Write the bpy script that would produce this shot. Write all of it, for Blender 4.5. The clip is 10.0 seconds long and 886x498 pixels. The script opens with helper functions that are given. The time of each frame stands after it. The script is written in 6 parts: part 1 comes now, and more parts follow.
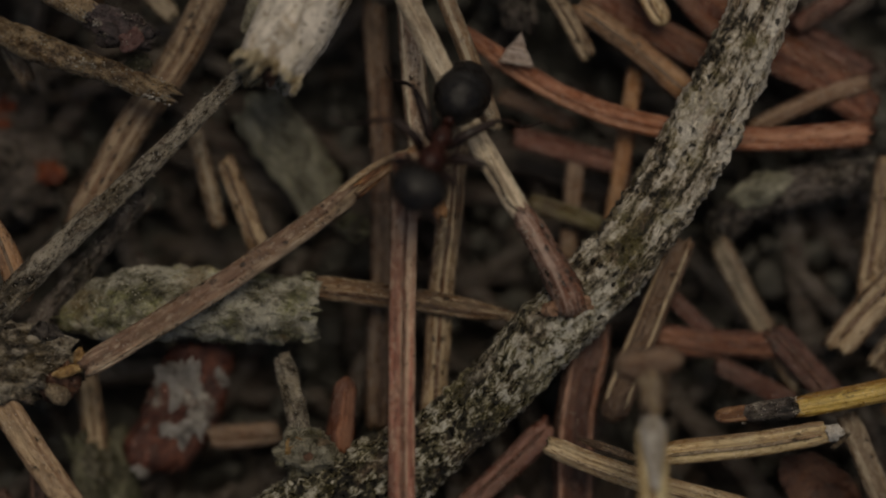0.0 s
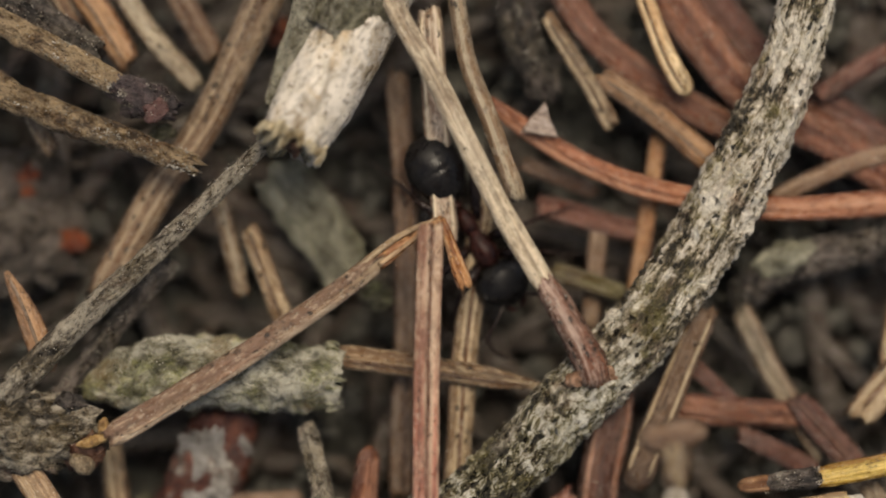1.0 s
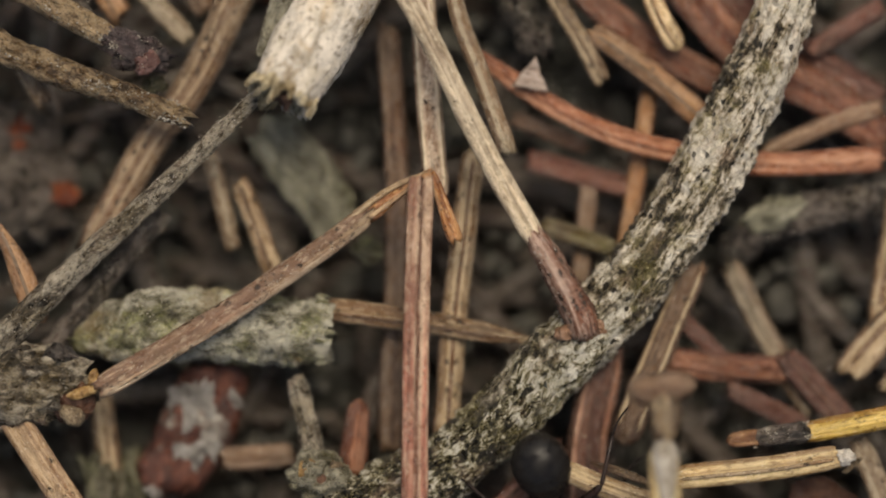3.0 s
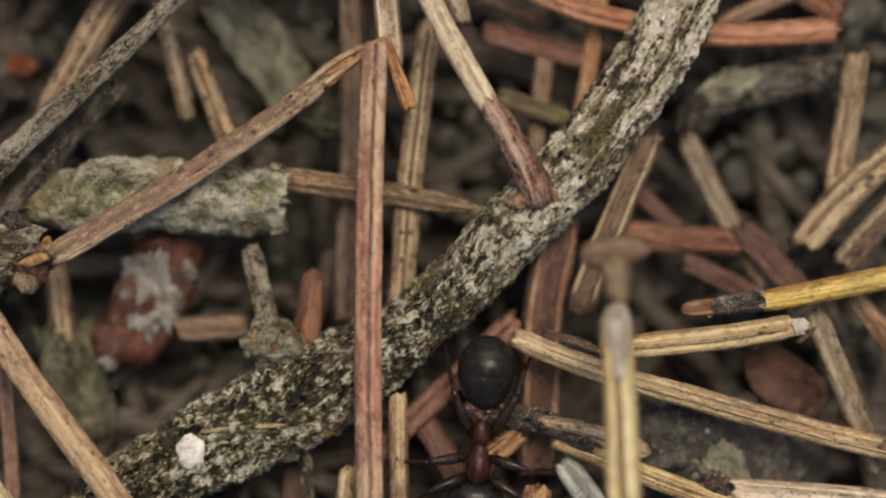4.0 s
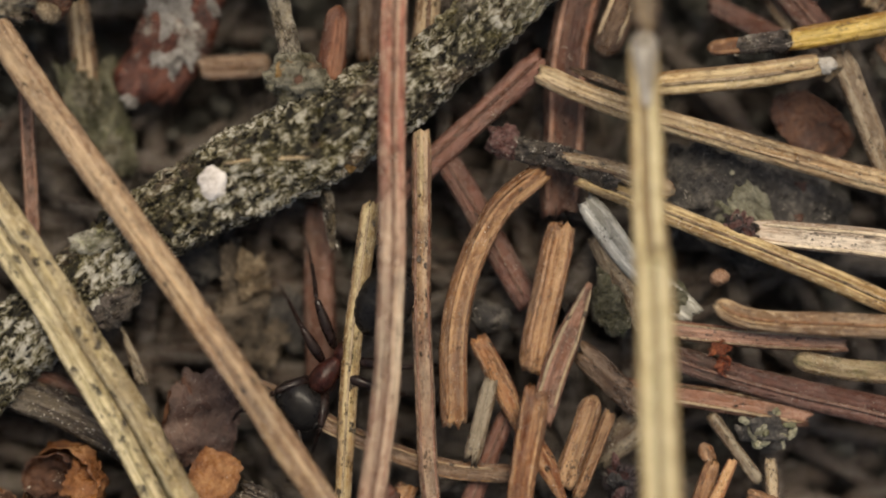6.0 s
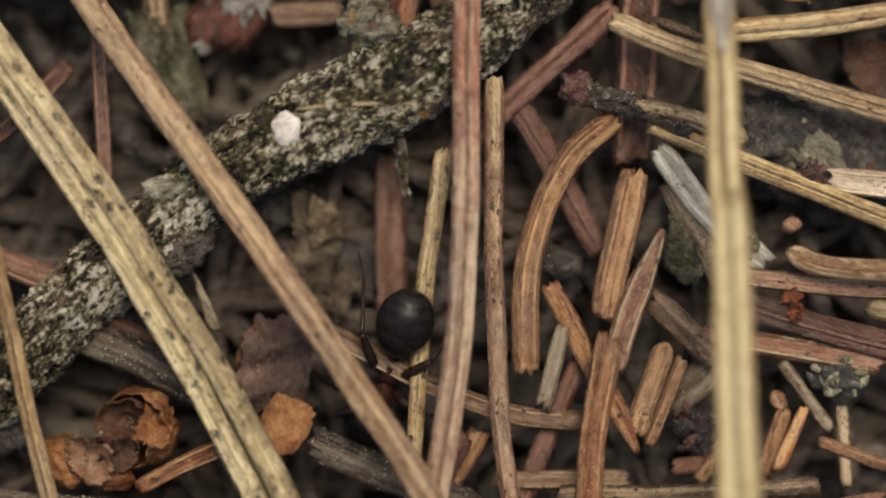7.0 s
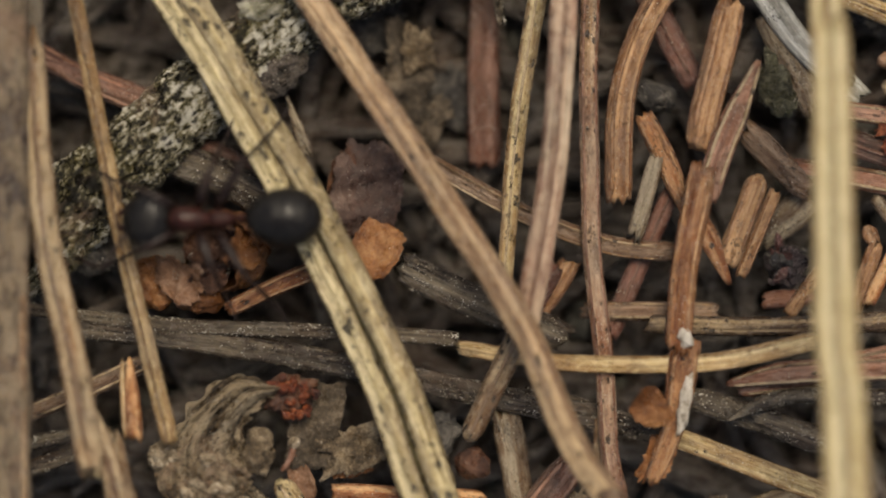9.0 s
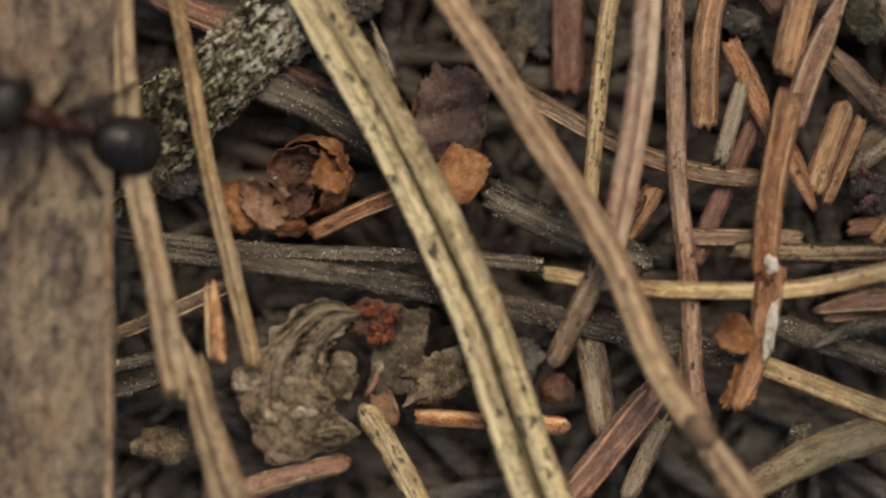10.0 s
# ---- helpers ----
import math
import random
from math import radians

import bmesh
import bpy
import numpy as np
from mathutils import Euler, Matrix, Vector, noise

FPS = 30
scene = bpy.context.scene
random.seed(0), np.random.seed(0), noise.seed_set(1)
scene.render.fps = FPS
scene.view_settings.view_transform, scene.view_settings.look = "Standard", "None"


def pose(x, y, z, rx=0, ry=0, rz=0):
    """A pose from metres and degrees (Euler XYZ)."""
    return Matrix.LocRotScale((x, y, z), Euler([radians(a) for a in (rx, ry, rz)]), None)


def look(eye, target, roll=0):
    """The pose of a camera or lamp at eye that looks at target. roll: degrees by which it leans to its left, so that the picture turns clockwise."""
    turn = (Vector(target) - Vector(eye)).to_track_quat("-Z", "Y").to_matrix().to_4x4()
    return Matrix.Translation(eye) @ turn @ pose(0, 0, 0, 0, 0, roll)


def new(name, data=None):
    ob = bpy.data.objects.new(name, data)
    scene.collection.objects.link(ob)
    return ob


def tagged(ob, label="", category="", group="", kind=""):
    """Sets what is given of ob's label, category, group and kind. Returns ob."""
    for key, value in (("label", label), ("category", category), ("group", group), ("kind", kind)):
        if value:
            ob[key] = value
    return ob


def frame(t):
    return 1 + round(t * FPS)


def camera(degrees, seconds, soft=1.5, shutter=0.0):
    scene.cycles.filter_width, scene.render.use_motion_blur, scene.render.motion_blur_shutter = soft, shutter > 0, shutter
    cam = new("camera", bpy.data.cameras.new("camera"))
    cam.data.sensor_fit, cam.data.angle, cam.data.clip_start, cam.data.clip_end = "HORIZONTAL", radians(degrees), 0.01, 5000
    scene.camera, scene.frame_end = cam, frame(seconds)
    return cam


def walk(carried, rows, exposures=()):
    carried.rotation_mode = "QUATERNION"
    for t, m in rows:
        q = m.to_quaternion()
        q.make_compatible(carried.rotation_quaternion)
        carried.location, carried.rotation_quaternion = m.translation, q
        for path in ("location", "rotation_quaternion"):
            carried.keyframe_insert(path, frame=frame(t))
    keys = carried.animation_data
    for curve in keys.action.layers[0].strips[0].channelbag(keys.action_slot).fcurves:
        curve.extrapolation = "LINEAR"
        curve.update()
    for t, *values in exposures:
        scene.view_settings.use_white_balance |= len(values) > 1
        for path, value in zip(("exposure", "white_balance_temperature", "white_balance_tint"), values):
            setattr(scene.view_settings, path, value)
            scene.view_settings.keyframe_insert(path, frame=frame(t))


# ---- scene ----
# Forest litter under spruces, seen from straight above through a macro lens; a wood ant runs over it.
MM = 0.001

# ---- camera ----
cam = camera(16.0, 10.0, soft=1.95)
cam.data.dof.use_dof = True
cam.data.dof.focus_distance = 0.1247
cam.data.dof.aperture_fstop = 11.8
# seconds, x, y, height in millimetres, turn in degrees
PATH = [
    (0.0, 1.500, -3.730, 125.172, -0.08),
    (0.2, 1.664, -3.090, 125.177, -0.09),
    (0.5, 1.610, -1.392, 125.181, -0.09),
    (0.7, 1.122, -0.909, 125.283, -0.07),
    (1.0, 0.561, -0.949, 125.385, -0.05),
    (1.2, -0.054, -1.814, 125.315, -0.00),
    (1.5, -0.269, -2.652, 125.244, 0.05),
    (1.7, -0.324, -2.767, 125.257, 0.06),
    (2.0, -0.229, -1.951, 125.269, 0.07),
    (2.2, -0.309, -0.850, 125.392, 0.04),
    (2.5, -0.000, -0.000, 125.515, 0.00),
    (2.7, 0.260, -0.513, 125.552, 0.10),
    (3.0, 0.951, -2.800, 125.590, 0.19),
    (3.2, 1.416, -4.753, 125.477, 0.26),
    (4.3, 3.002, -9.500, 125.317, 0.31),
    (4.5, 3.039, -11.116, 125.139, 0.40),
    (4.7, 3.076, -12.553, 124.971, 0.45),
    (5.0, 3.119, -14.024, 124.802, 0.50),
    (5.2, 2.973, -14.618, 124.735, 0.64),
    (5.5, 2.732, -16.006, 124.668, 0.79),
    (5.7, 2.360, -17.214, 124.658, 0.91),
    (6.8, 0.123, -20.115, 124.645, 0.97),
    (7.0, -0.881, -20.647, 124.754, 1.12),
    (7.2, -1.441, -21.153, 124.771, 1.32),
    (7.5, -2.015, -22.602, 124.789, 1.52),
    (7.7, -2.366, -23.475, 124.664, 1.63),
    (8.0, -2.316, -24.794, 124.531, 1.74),
    (8.2, -2.224, -25.487, 124.531, 1.78),
    (8.5, -2.802, -26.143, 124.534, 1.89),
    (8.7, -3.509, -26.588, 124.465, 2.06),
    (9.0, -4.350, -27.607, 124.426, 2.23),
    (9.2, -4.949, -28.363, 124.279, 2.35),
    (9.5, -5.808, -29.407, 124.086, 2.48),
    (9.7, -6.533, -29.930, 124.076, 2.52),
    (10.0, -7.562, -30.700, 124.067, 2.55),
]
EXPOSURE = [
    (0.0, -1.47), (0.1, -1.0), (0.2, -0.55), (0.3, -0.3), (0.4, -0.12), (0.5, 0.0), (5.7, 0.04), (7.0, 0.0), (8.0, -0.04), (10.0, -0.06),
]
walk(cam, [(t, pose(x * MM, y * MM, h * MM, 0, 0, a)) for t, x, y, h, a in PATH],
     [(t, e + 0.31, 7550, 9) for t, e in EXPOSURE])

# ---- light: overcast forest clearing, light from high above ----
world = bpy.data.worlds.new("sky")
scene.world = world
world.use_nodes = True
wn = world.node_tree.nodes
sky = wn.new("ShaderNodeTexSky")
sky.sky_type = "NISHITA"
sky.sun_disc = False
sky.sun_elevation = radians(64.5)
sky.sun_rotation = radians(15)
sky.air_density, sky.dust_density = 1.0, 4.0
wn["Background"].inputs["Strength"].default_value = 0.095
world.node_tree.links.new(sky.outputs["Color"], wn["Background"].inputs["Color"])
sun = new("sun", bpy.data.lights.new("sun", "SUN"))
sun.data.energy, sun.data.angle, sun.data.color = 2.3, radians(30), (1.0, 0.95, 0.86)
sun.matrix_world = look((0.015, 0.055, 0.12), (0, 0, 0))

# ---- materials ----
MATS = {}


class Nodes:
    """Short hand for a node material."""

    def __init__(self, name, rough=0.6, spec=0.4, lay=False):
        self.m = bpy.data.materials.new(name)
        self.m.use_nodes = True
        self.n, self.l = self.m.node_tree.nodes, self.m.node_tree.links
        self.b = self.n["Principled BSDF"]
        self.b.inputs["Roughness"].default_value = rough
        self.b.inputs["Specular IOR Level"].default_value = spec
        self.info = self.n.new("ShaderNodeObjectInfo")
        self.co = self.n.new("ShaderNodeTexCoord")
        off = self.n.new("ShaderNodeVectorMath")
        off.operation = "MULTIPLY_ADD"
        self.l.new(self.info.outputs["Random"], off.inputs[0])
        off.inputs[1].default_value = (0.31, 0.17, 0.23)
        if lay:
            at = self.at = self.n.new("ShaderNodeAttribute")
            at.attribute_name = "lay"
            self.l.new(at.outputs["Vector"], off.inputs[2])
        else:
            self.l.new(self.co.outputs["Object"], off.inputs[2])
        self.pos = off.outputs[0]

    def scaled(self, x, y, z):
        v = self.n.new("ShaderNodeVectorMath")
        v.operation = "MULTIPLY"
        self.l.new(self.pos, v.inputs[0])
        v.inputs[1].default_value = (x, y, z)
        return v.outputs[0]

    def noise(self, per_metre, along=1.0, detail=4.0, rough=0.6, warp=0.0):
        t = self.n.new("ShaderNodeTexNoise")
        t.inputs["Scale"].default_value = per_metre
        t.inputs["Detail"].default_value = detail
        t.inputs["Roughness"].default_value = rough
        t.inputs["Distortion"].default_value = warp
        self.l.new(self.scaled(along, 1, 1), t.inputs["Vector"])
        return t.outputs["Fac"]

    def cells(self, per_metre, along=1.0, feature="F1"):
        t = self.n.new("ShaderNodeTexVoronoi")
        t.feature = feature
        t.inputs["Scale"].default_value = per_metre
        self.l.new(self.scaled(along, 1, 1), t.inputs["Vector"])
        return t.outputs["Distance"]

    def ramp(self, fac, *stops):
        r = self.n.new("ShaderNodeValToRGB")
        e = r.color_ramp.elements
        while len(e) < len(stops):
            e.new(0.5)
        for k, (p, c) in enumerate(stops):
            e[k].position = p
            e[k].color = (*c, 1) if len(c) == 3 else c
        self.l.new(fac, r.inputs["Fac"])
        return r.outputs["Color"]

    def mask(self, fac, lo, hi):
        r = self.n.new("ShaderNodeMapRange")
        r.inputs["From Min"].default_value, r.inputs["From Max"].default_value = lo, hi
        self.l.new(fac, r.inputs["Value"])
        return r.outputs["Result"]

    def mix(self, fac, a, b, how="MIX"):
        x = self.n.new("ShaderNodeMix")
        x.data_type, x.blend_type = "RGBA", how
        for value, sock in ((fac, x.inputs["Factor"]), (a, x.inputs["A"]), (b, x.inputs["B"])):
            if isinstance(value, (int, float)):
                sock.default_value = value
            elif isinstance(value, tuple):
                sock.default_value = (*value, 1)
            else:
                self.l.new(value, sock)
        return x.outputs["Result"]

    def math(self, how, a, b):
        x = self.n.new("ShaderNodeMath")
        x.operation = how
        for value, sock in ((a, x.inputs[0]), (b, x.inputs[1])):
            if isinstance(value, (int, float)):
                sock.default_value = value
            else:
                self.l.new(value, sock)
        return x.outputs[0]

    def colour(self, c, vary=0.25):
        """Base colour, a little lighter or darker from thing to thing."""
        h = self.n.new("ShaderNodeHueSaturation")
        self.l.new(self.mask(self.info.outputs["Random"], 0, 1), h.inputs["Value"])
        r = self.n.new("ShaderNodeMapRange")
        r.inputs["To Min"].default_value, r.inputs["To Max"].default_value = 1 - vary, 1 + vary
        self.l.new(self.info.outputs["Random"], r.inputs["Value"])
        self.l.new(r.outputs["Result"], h.inputs["Value"])
        self.l.new(c, h.inputs["Color"])
        self.l.new(h.outputs["Color"], self.b.inputs["Base Color"])

    def bump(self, height, depth_mm, strength=0.7):
        b = self.n.new("ShaderNodeBump")
        b.inputs["Strength"].default_value = strength
        b.inputs["Distance"].default_value = depth_mm * MM
        self.l.new(height, b.inputs["Height"])
        self.l.new(b.outputs["Normal"], self.b.inputs["Normal"])

    def gloss(self, fac, lo, hi):
        r = self.n.new("ShaderNodeMapRange")
        r.inputs["To Min"].default_value, r.inputs["To Max"].default_value = lo, hi
        self.l.new(fac, r.inputs["Value"])
        self.l.new(r.outputs["Result"], self.b.inputs["Roughness"])


def shade(c, f):
    return tuple(min(1.0, v * f) for v in c)


def fibre(name, base, light=None, specks=0.35, rough=0.43, stain=(0.05, 0.03, 0.018), stains=0.6, vary=0.16, wet=0.5, mottle=1.0, tint=None, run=(), speck_size=4300):
    """Dry plant fibre: lengthwise streaks, darker edges, bleached and mouldy stretches, dark specks and damp glints."""
    k = Nodes(name, rough, 0.65, True)
    grey = sum(base) / 3
    light = light or tuple(min(0.8, 1.35 * (0.88 * v + 0.12 * grey) + 0.025) for v in base)
    tint = tint or (base[0] * 0.82, base[1] * 0.58, base[2] * 0.45)
    grain = k.noise(6500, 0.03, 5, 0.62)
    ribs = k.noise(2900, 0.010, 3, 0.5, 0.1)
    spots_big = k.noise(1500, 0.5, 9, 0.74, 0.6)
    dirt = k.noise(520, 0.6, 8, 0.72, 0.3)
    bleach = k.noise(330, 0.45, 6, 0.66)
    hue = k.noise(210, 0.8, 5, 0.6)
    c = k.ramp(grain, (0.34, shade(base, 0.68)), (0.48, base), (0.63, light))
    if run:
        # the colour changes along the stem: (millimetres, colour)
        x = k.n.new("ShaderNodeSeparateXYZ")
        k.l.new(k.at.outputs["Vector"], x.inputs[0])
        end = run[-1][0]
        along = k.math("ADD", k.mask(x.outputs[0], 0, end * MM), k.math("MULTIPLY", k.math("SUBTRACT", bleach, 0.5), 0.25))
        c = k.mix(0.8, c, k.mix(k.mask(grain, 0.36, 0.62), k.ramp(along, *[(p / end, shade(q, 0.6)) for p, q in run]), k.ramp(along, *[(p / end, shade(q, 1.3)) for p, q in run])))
    c = k.mix(k.math("MULTIPLY", k.mask(hue, 0.43, 0.60), 0.75 * mottle), c, tint)
    c = k.mix(k.math("MULTIPLY", k.mask(ribs, 0.49, 0.41), 0.85), c, shade(tint, 0.5))
    c = k.mix(k.math("MULTIPLY", k.mask(ribs, 0.52, 0.60), 0.85), c, light)
    c = k.mix(k.math("MULTIPLY", k.mask(bleach, 0.52, 0.64), 0.5 * mottle), c, tuple(min(0.85, v * 1.15) for v in light))
    # darker margins: brown edges, plus the half-shadow of the sides painted in
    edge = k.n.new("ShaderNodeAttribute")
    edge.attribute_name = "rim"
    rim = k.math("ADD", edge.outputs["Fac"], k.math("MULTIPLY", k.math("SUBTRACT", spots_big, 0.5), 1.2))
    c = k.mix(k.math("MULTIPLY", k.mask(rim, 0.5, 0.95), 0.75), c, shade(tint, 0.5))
    c = k.mix(k.math("MULTIPLY", k.mask(spots_big, 0.55, 0.63), 0.5 * mottle), c, (base[0] * 0.3, base[1] * 0.24, base[2] * 0.2))
    c = k.mix(k.math("MULTIPLY", k.mask(spots_big, 0.43, 0.34), 0.5 * mottle), c, light)
    c = k.mix(k.math("MULTIPLY", k.mask(dirt, 0.52, 0.64), stains), c, stain)
    fleck = k.noise(4600, 0.4, 4, 0.68)
    # light flecks: whitish glints painted into the colour
    c = k.mix(k.math("MULTIPLY", k.mask(fleck, 0.55, 0.64), 0.45), c, tuple(min(0.85, v * 1.2) for v in light))
    c = k.mix(k.math("MULTIPLY", k.mask(fleck, 0.43, 0.36), 0.6), c, shade(tint, 0.42))
    # faded, greyed stretches
    c = k.mix(k.math("MULTIPLY", k.mask(k.noise(290, 0.5, 6, 0.68, 0.4), 0.52, 0.65), 0.28 * mottle), c, (grey * 1.12, grey * 0.93, grey * 0.70))
    # mould specks of several sizes, in swarms, with uneven outlines
    swarm = k.noise(800, 0.7, 5, 0.65)
    rough_edge = k.math("MULTIPLY", k.math("SUBTRACT", k.noise(7500, 0.7, 3, 0.6), 0.5), 0.9)
    spots = k.math("MULTIPLY", k.mask(k.math("ADD", k.cells(speck_size * 0.7, 0.6), rough_edge), 0.30, 0.22), k.mask(swarm, 0.66 - 0.24 * specks, 0.72 - 0.24 * specks))
    dots = k.math("MULTIPLY", k.mask(k.math("ADD", k.cells(speck_size * 1.7, 0.7), rough_edge), 0.34, 0.24), k.mask(k.noise(620, 0.8, 4, 0.6), 0.60 - 0.14 * specks, 0.68 - 0.14 * specks))
    spots = k.math("MAXIMUM", spots, k.math("MULTIPLY", dots, 0.75))
    c = k.mix(k.math("MULTIPLY", spots, 0.9), c, (0.02, 0.014, 0.009))
    # pale grains, with tiny wet glints put into the colour
    glint_dots = k.math("MULTIPLY", k.mask(k.cells(6800), 0.24, 0.15), k.mask(k.noise(700, 1, 5, 0.7), 0.545, 0.6))
    c = k.mix(k.math("MULTIPLY", glint_dots, 0.75), c, (0.66, 0.6, 0.5))
    k.colour(c, vary)
    k.gloss(k.mask(k.noise(1800, 0.6, 5, 0.7), 0.62 - 0.14 * wet, 0.38), max(0.14, rough - 0.32), rough + 0.22)
    h = k.math("ADD", k.math("MULTIPLY", grain, 0.6), k.math("MULTIPLY", ribs, 1.2))
    h = k.math("ADD", h, k.math("MULTIPLY", spots_big, 1.3))
    h = k.math("ADD", h, k.math("MULTIPLY", fleck, 0.7))
    h = k.math("ADD", h, k.math("MULTIPLY", glint_dots, 0.5))
    k.bump(k.math("SUBTRACT", h, k.math("MULTIPLY", spots, 0.3)), 0.14, 1.0)
    MATS[name] = k.m


def bark(name, dark, mid, pale, green=(0.13, 0.105, 0.03), greens=0.5, pales=0.5, size=1.0, depth=0.26, along=0.5, ridges=0.0, warm=None, grain=0.75):
    """Crusty bark: clumps, lengthwise ridges and grains of pale lichen over dark pitted bark."""
    k = Nodes(name, 0.55, 0.5, True)
    plates = k.noise(3000 * size, along, 7, 0.72, 0.5)
    clumps = k.noise(700 * size, along, 6, 0.68, 0.7)
    ridge = k.noise(2300 * size, 0.09, 4, 0.6, 0.35)
    fine = k.noise(8500 * size, 0.8, 3, 0.65)
    big = k.noise(230, 0.8, 5, 0.62)
    level = k.math("ADD", plates, k.math("MULTIPLY", k.math("SUBTRACT", clumps, 0.5), 0.8))
    level = k.math("ADD", level, k.math("MULTIPLY", k.math("SUBTRACT", big, 0.5), 0.6))
    level = k.math("ADD", level, k.math("MULTIPLY", k.math("SUBTRACT", ridge, 0.5), ridges))
    level = k.math("ADD", level, 0.2 * (pales - 0.5))
    c = k.ramp(level, (0.37, dark), (0.45, mid), (0.515, shade(pale, 0.55)), (0.60, pale))
    c = k.mix(k.math("MULTIPLY", k.mask(k.noise(520, 1, 7, 0.72), 0.49, 0.6), greens), c, k.ramp(plates, (0.36, shade(green, 0.4)), (0.5, green), (0.64, shade(green, 2.4))))
    if warm:
        c = k.mix(k.math("MULTIPLY", k.mask(k.noise(430, 0.7, 6, 0.7, 0.4), 0.53, 0.66), 0.8), c, warm)
    c = k.mix(k.math("MULTIPLY", k.mask(fine, 0.565, 0.63), grain), c, shade(dark, 0.7))
    c = k.mix(k.math("MULTIPLY", k.mask(fine, 0.36, 0.31), 0.5), c, pale)
    # pale dots: grains, and glints of damp bark painted in
    glint_dots = k.math("MULTIPLY", k.mask(k.cells(6400), 0.26, 0.16), k.mask(k.noise(650, 1, 5, 0.7), 0.52, 0.58))
    c = k.mix(k.math("MULTIPLY", glint_dots, 0.7), c, (0.66, 0.61, 0.52))
    k.colour(c, 0.1)
    k.gloss(k.mask(k.noise(2600, 1, 4), 0.56, 0.42), 0.14, 0.75)
    h = k.math("ADD", k.math("MULTIPLY", level, 2.0), k.math("MULTIPLY", fine, 0.35))
    k.bump(h, depth, 1.0)
    MATS[name] = k.m


def lichen_branch(name, turn_mm):
    """Bark of the branch: bleached fibrous streaks with dark pits above, fine pale crust over black damp bark further down. turn_mm: where it changes."""
    k = Nodes(name, 0.55, 0.5, True)
    streaks = k.noise(2300, 0.2, 6, 0.68, 0.7)
    lumps = k.noise(3400, 0.55, 6, 0.74, 0.9)
    patch = k.noise(430, 0.7, 6, 0.66, 0.6)
    fine = k.noise(7000, 0.6, 4, 0.68)
    # paler on raised bark, darker in creases: crevice shade put into the colour
    rim = k.n.new("ShaderNodeAttribute")
    rim.attribute_name = "rim"
    up = k.math("MULTIPLY", k.math("SUBTRACT", rim.outputs["Fac"], 0.45), 0.16)
    base = k.math("ADD", k.math("MULTIPLY", k.math("SUBTRACT", patch, 0.5), 0.75), k.math("MULTIPLY", k.math("SUBTRACT", fine, 0.5), 0.45))
    base = k.math("ADD", base, up)
    high = k.math("ADD", k.math("ADD", k.math("MULTIPLY", k.math("SUBTRACT", streaks, 0.5), 1.1), 0.5), base)
    low = k.math("ADD", k.math("ADD", k.math("MULTIPLY", k.math("SUBTRACT", lumps, 0.5), 1.2), 0.5), base)
    a = k.ramp(high, (0.36, (0.022, 0.018, 0.012)), (0.43, (0.10, 0.08, 0.05)), (0.49, (0.27, 0.225, 0.155)), (0.55, (0.52, 0.455, 0.36)), (0.64, (0.78, 0.72, 0.62)))
    b = k.ramp(low, (0.42, (0.012, 0.010, 0.007)), (0.49, (0.055, 0.047, 0.024)), (0.545, (0.19, 0.165, 0.088)), (0.60, (0.46, 0.42, 0.31)), (0.68, (0.80, 0.77, 0.68)))
    x = k.n.new("ShaderNodeSeparateXYZ")
    k.l.new(k.at.outputs["Vector"], x.inputs[0])
    place = k.math("ADD", x.outputs[0], k.math("MULTIPLY", k.math("SUBTRACT", patch, 0.5), 0.03))
    lower = k.mask(place, turn_mm[0] * MM, turn_mm[1] * MM)
    c = k.mix(lower, a, b)
    c = k.mix(k.math("MULTIPLY", k.mask(k.noise(560, 0.8, 6, 0.7, 0.4), 0.54, 0.66), 0.55), c, k.ramp(fine, (0.38, (0.12, 0.075, 0.05)), (0.6, (0.44, 0.31, 0.22))))
    c = k.mix(k.math("MULTIPLY", k.mask(k.noise(480, 1, 7, 0.72), 0.5, 0.62), 0.38), c, k.ramp(lumps, (0.38, (0.05, 0.043, 0.014)), (0.5, (0.185, 0.155, 0.045)), (0.64, (0.50, 0.44, 0.20))))
    pits = k.math("MULTIPLY", k.mask(k.math("ADD", k.cells(2700, 0.6), k.math("MULTIPLY", k.math("SUBTRACT", fine, 0.5), 0.9)), 0.27, 0.18), k.mask(k.noise(900, 0.8, 4), 0.43, 0.5))
    c = k.mix(k.math("MULTIPLY", pits, 0.92), c, (0.014, 0.011, 0.008))
    k.colour(c, 0.0)
    k.gloss(k.mask(k.noise(2600, 1, 4), 0.56, 0.42), 0.12, 0.72)
    h = k.math("ADD", k.math("ADD", k.math("MULTIPLY", k.mix(lower, high, low), 1.5), k.math("MULTIPLY", fine, 0.5)), k.math("MULTIPLY", pits, -0.35))
    k.bump(h, 0.34, 1.0)
    MATS[name] = k.m


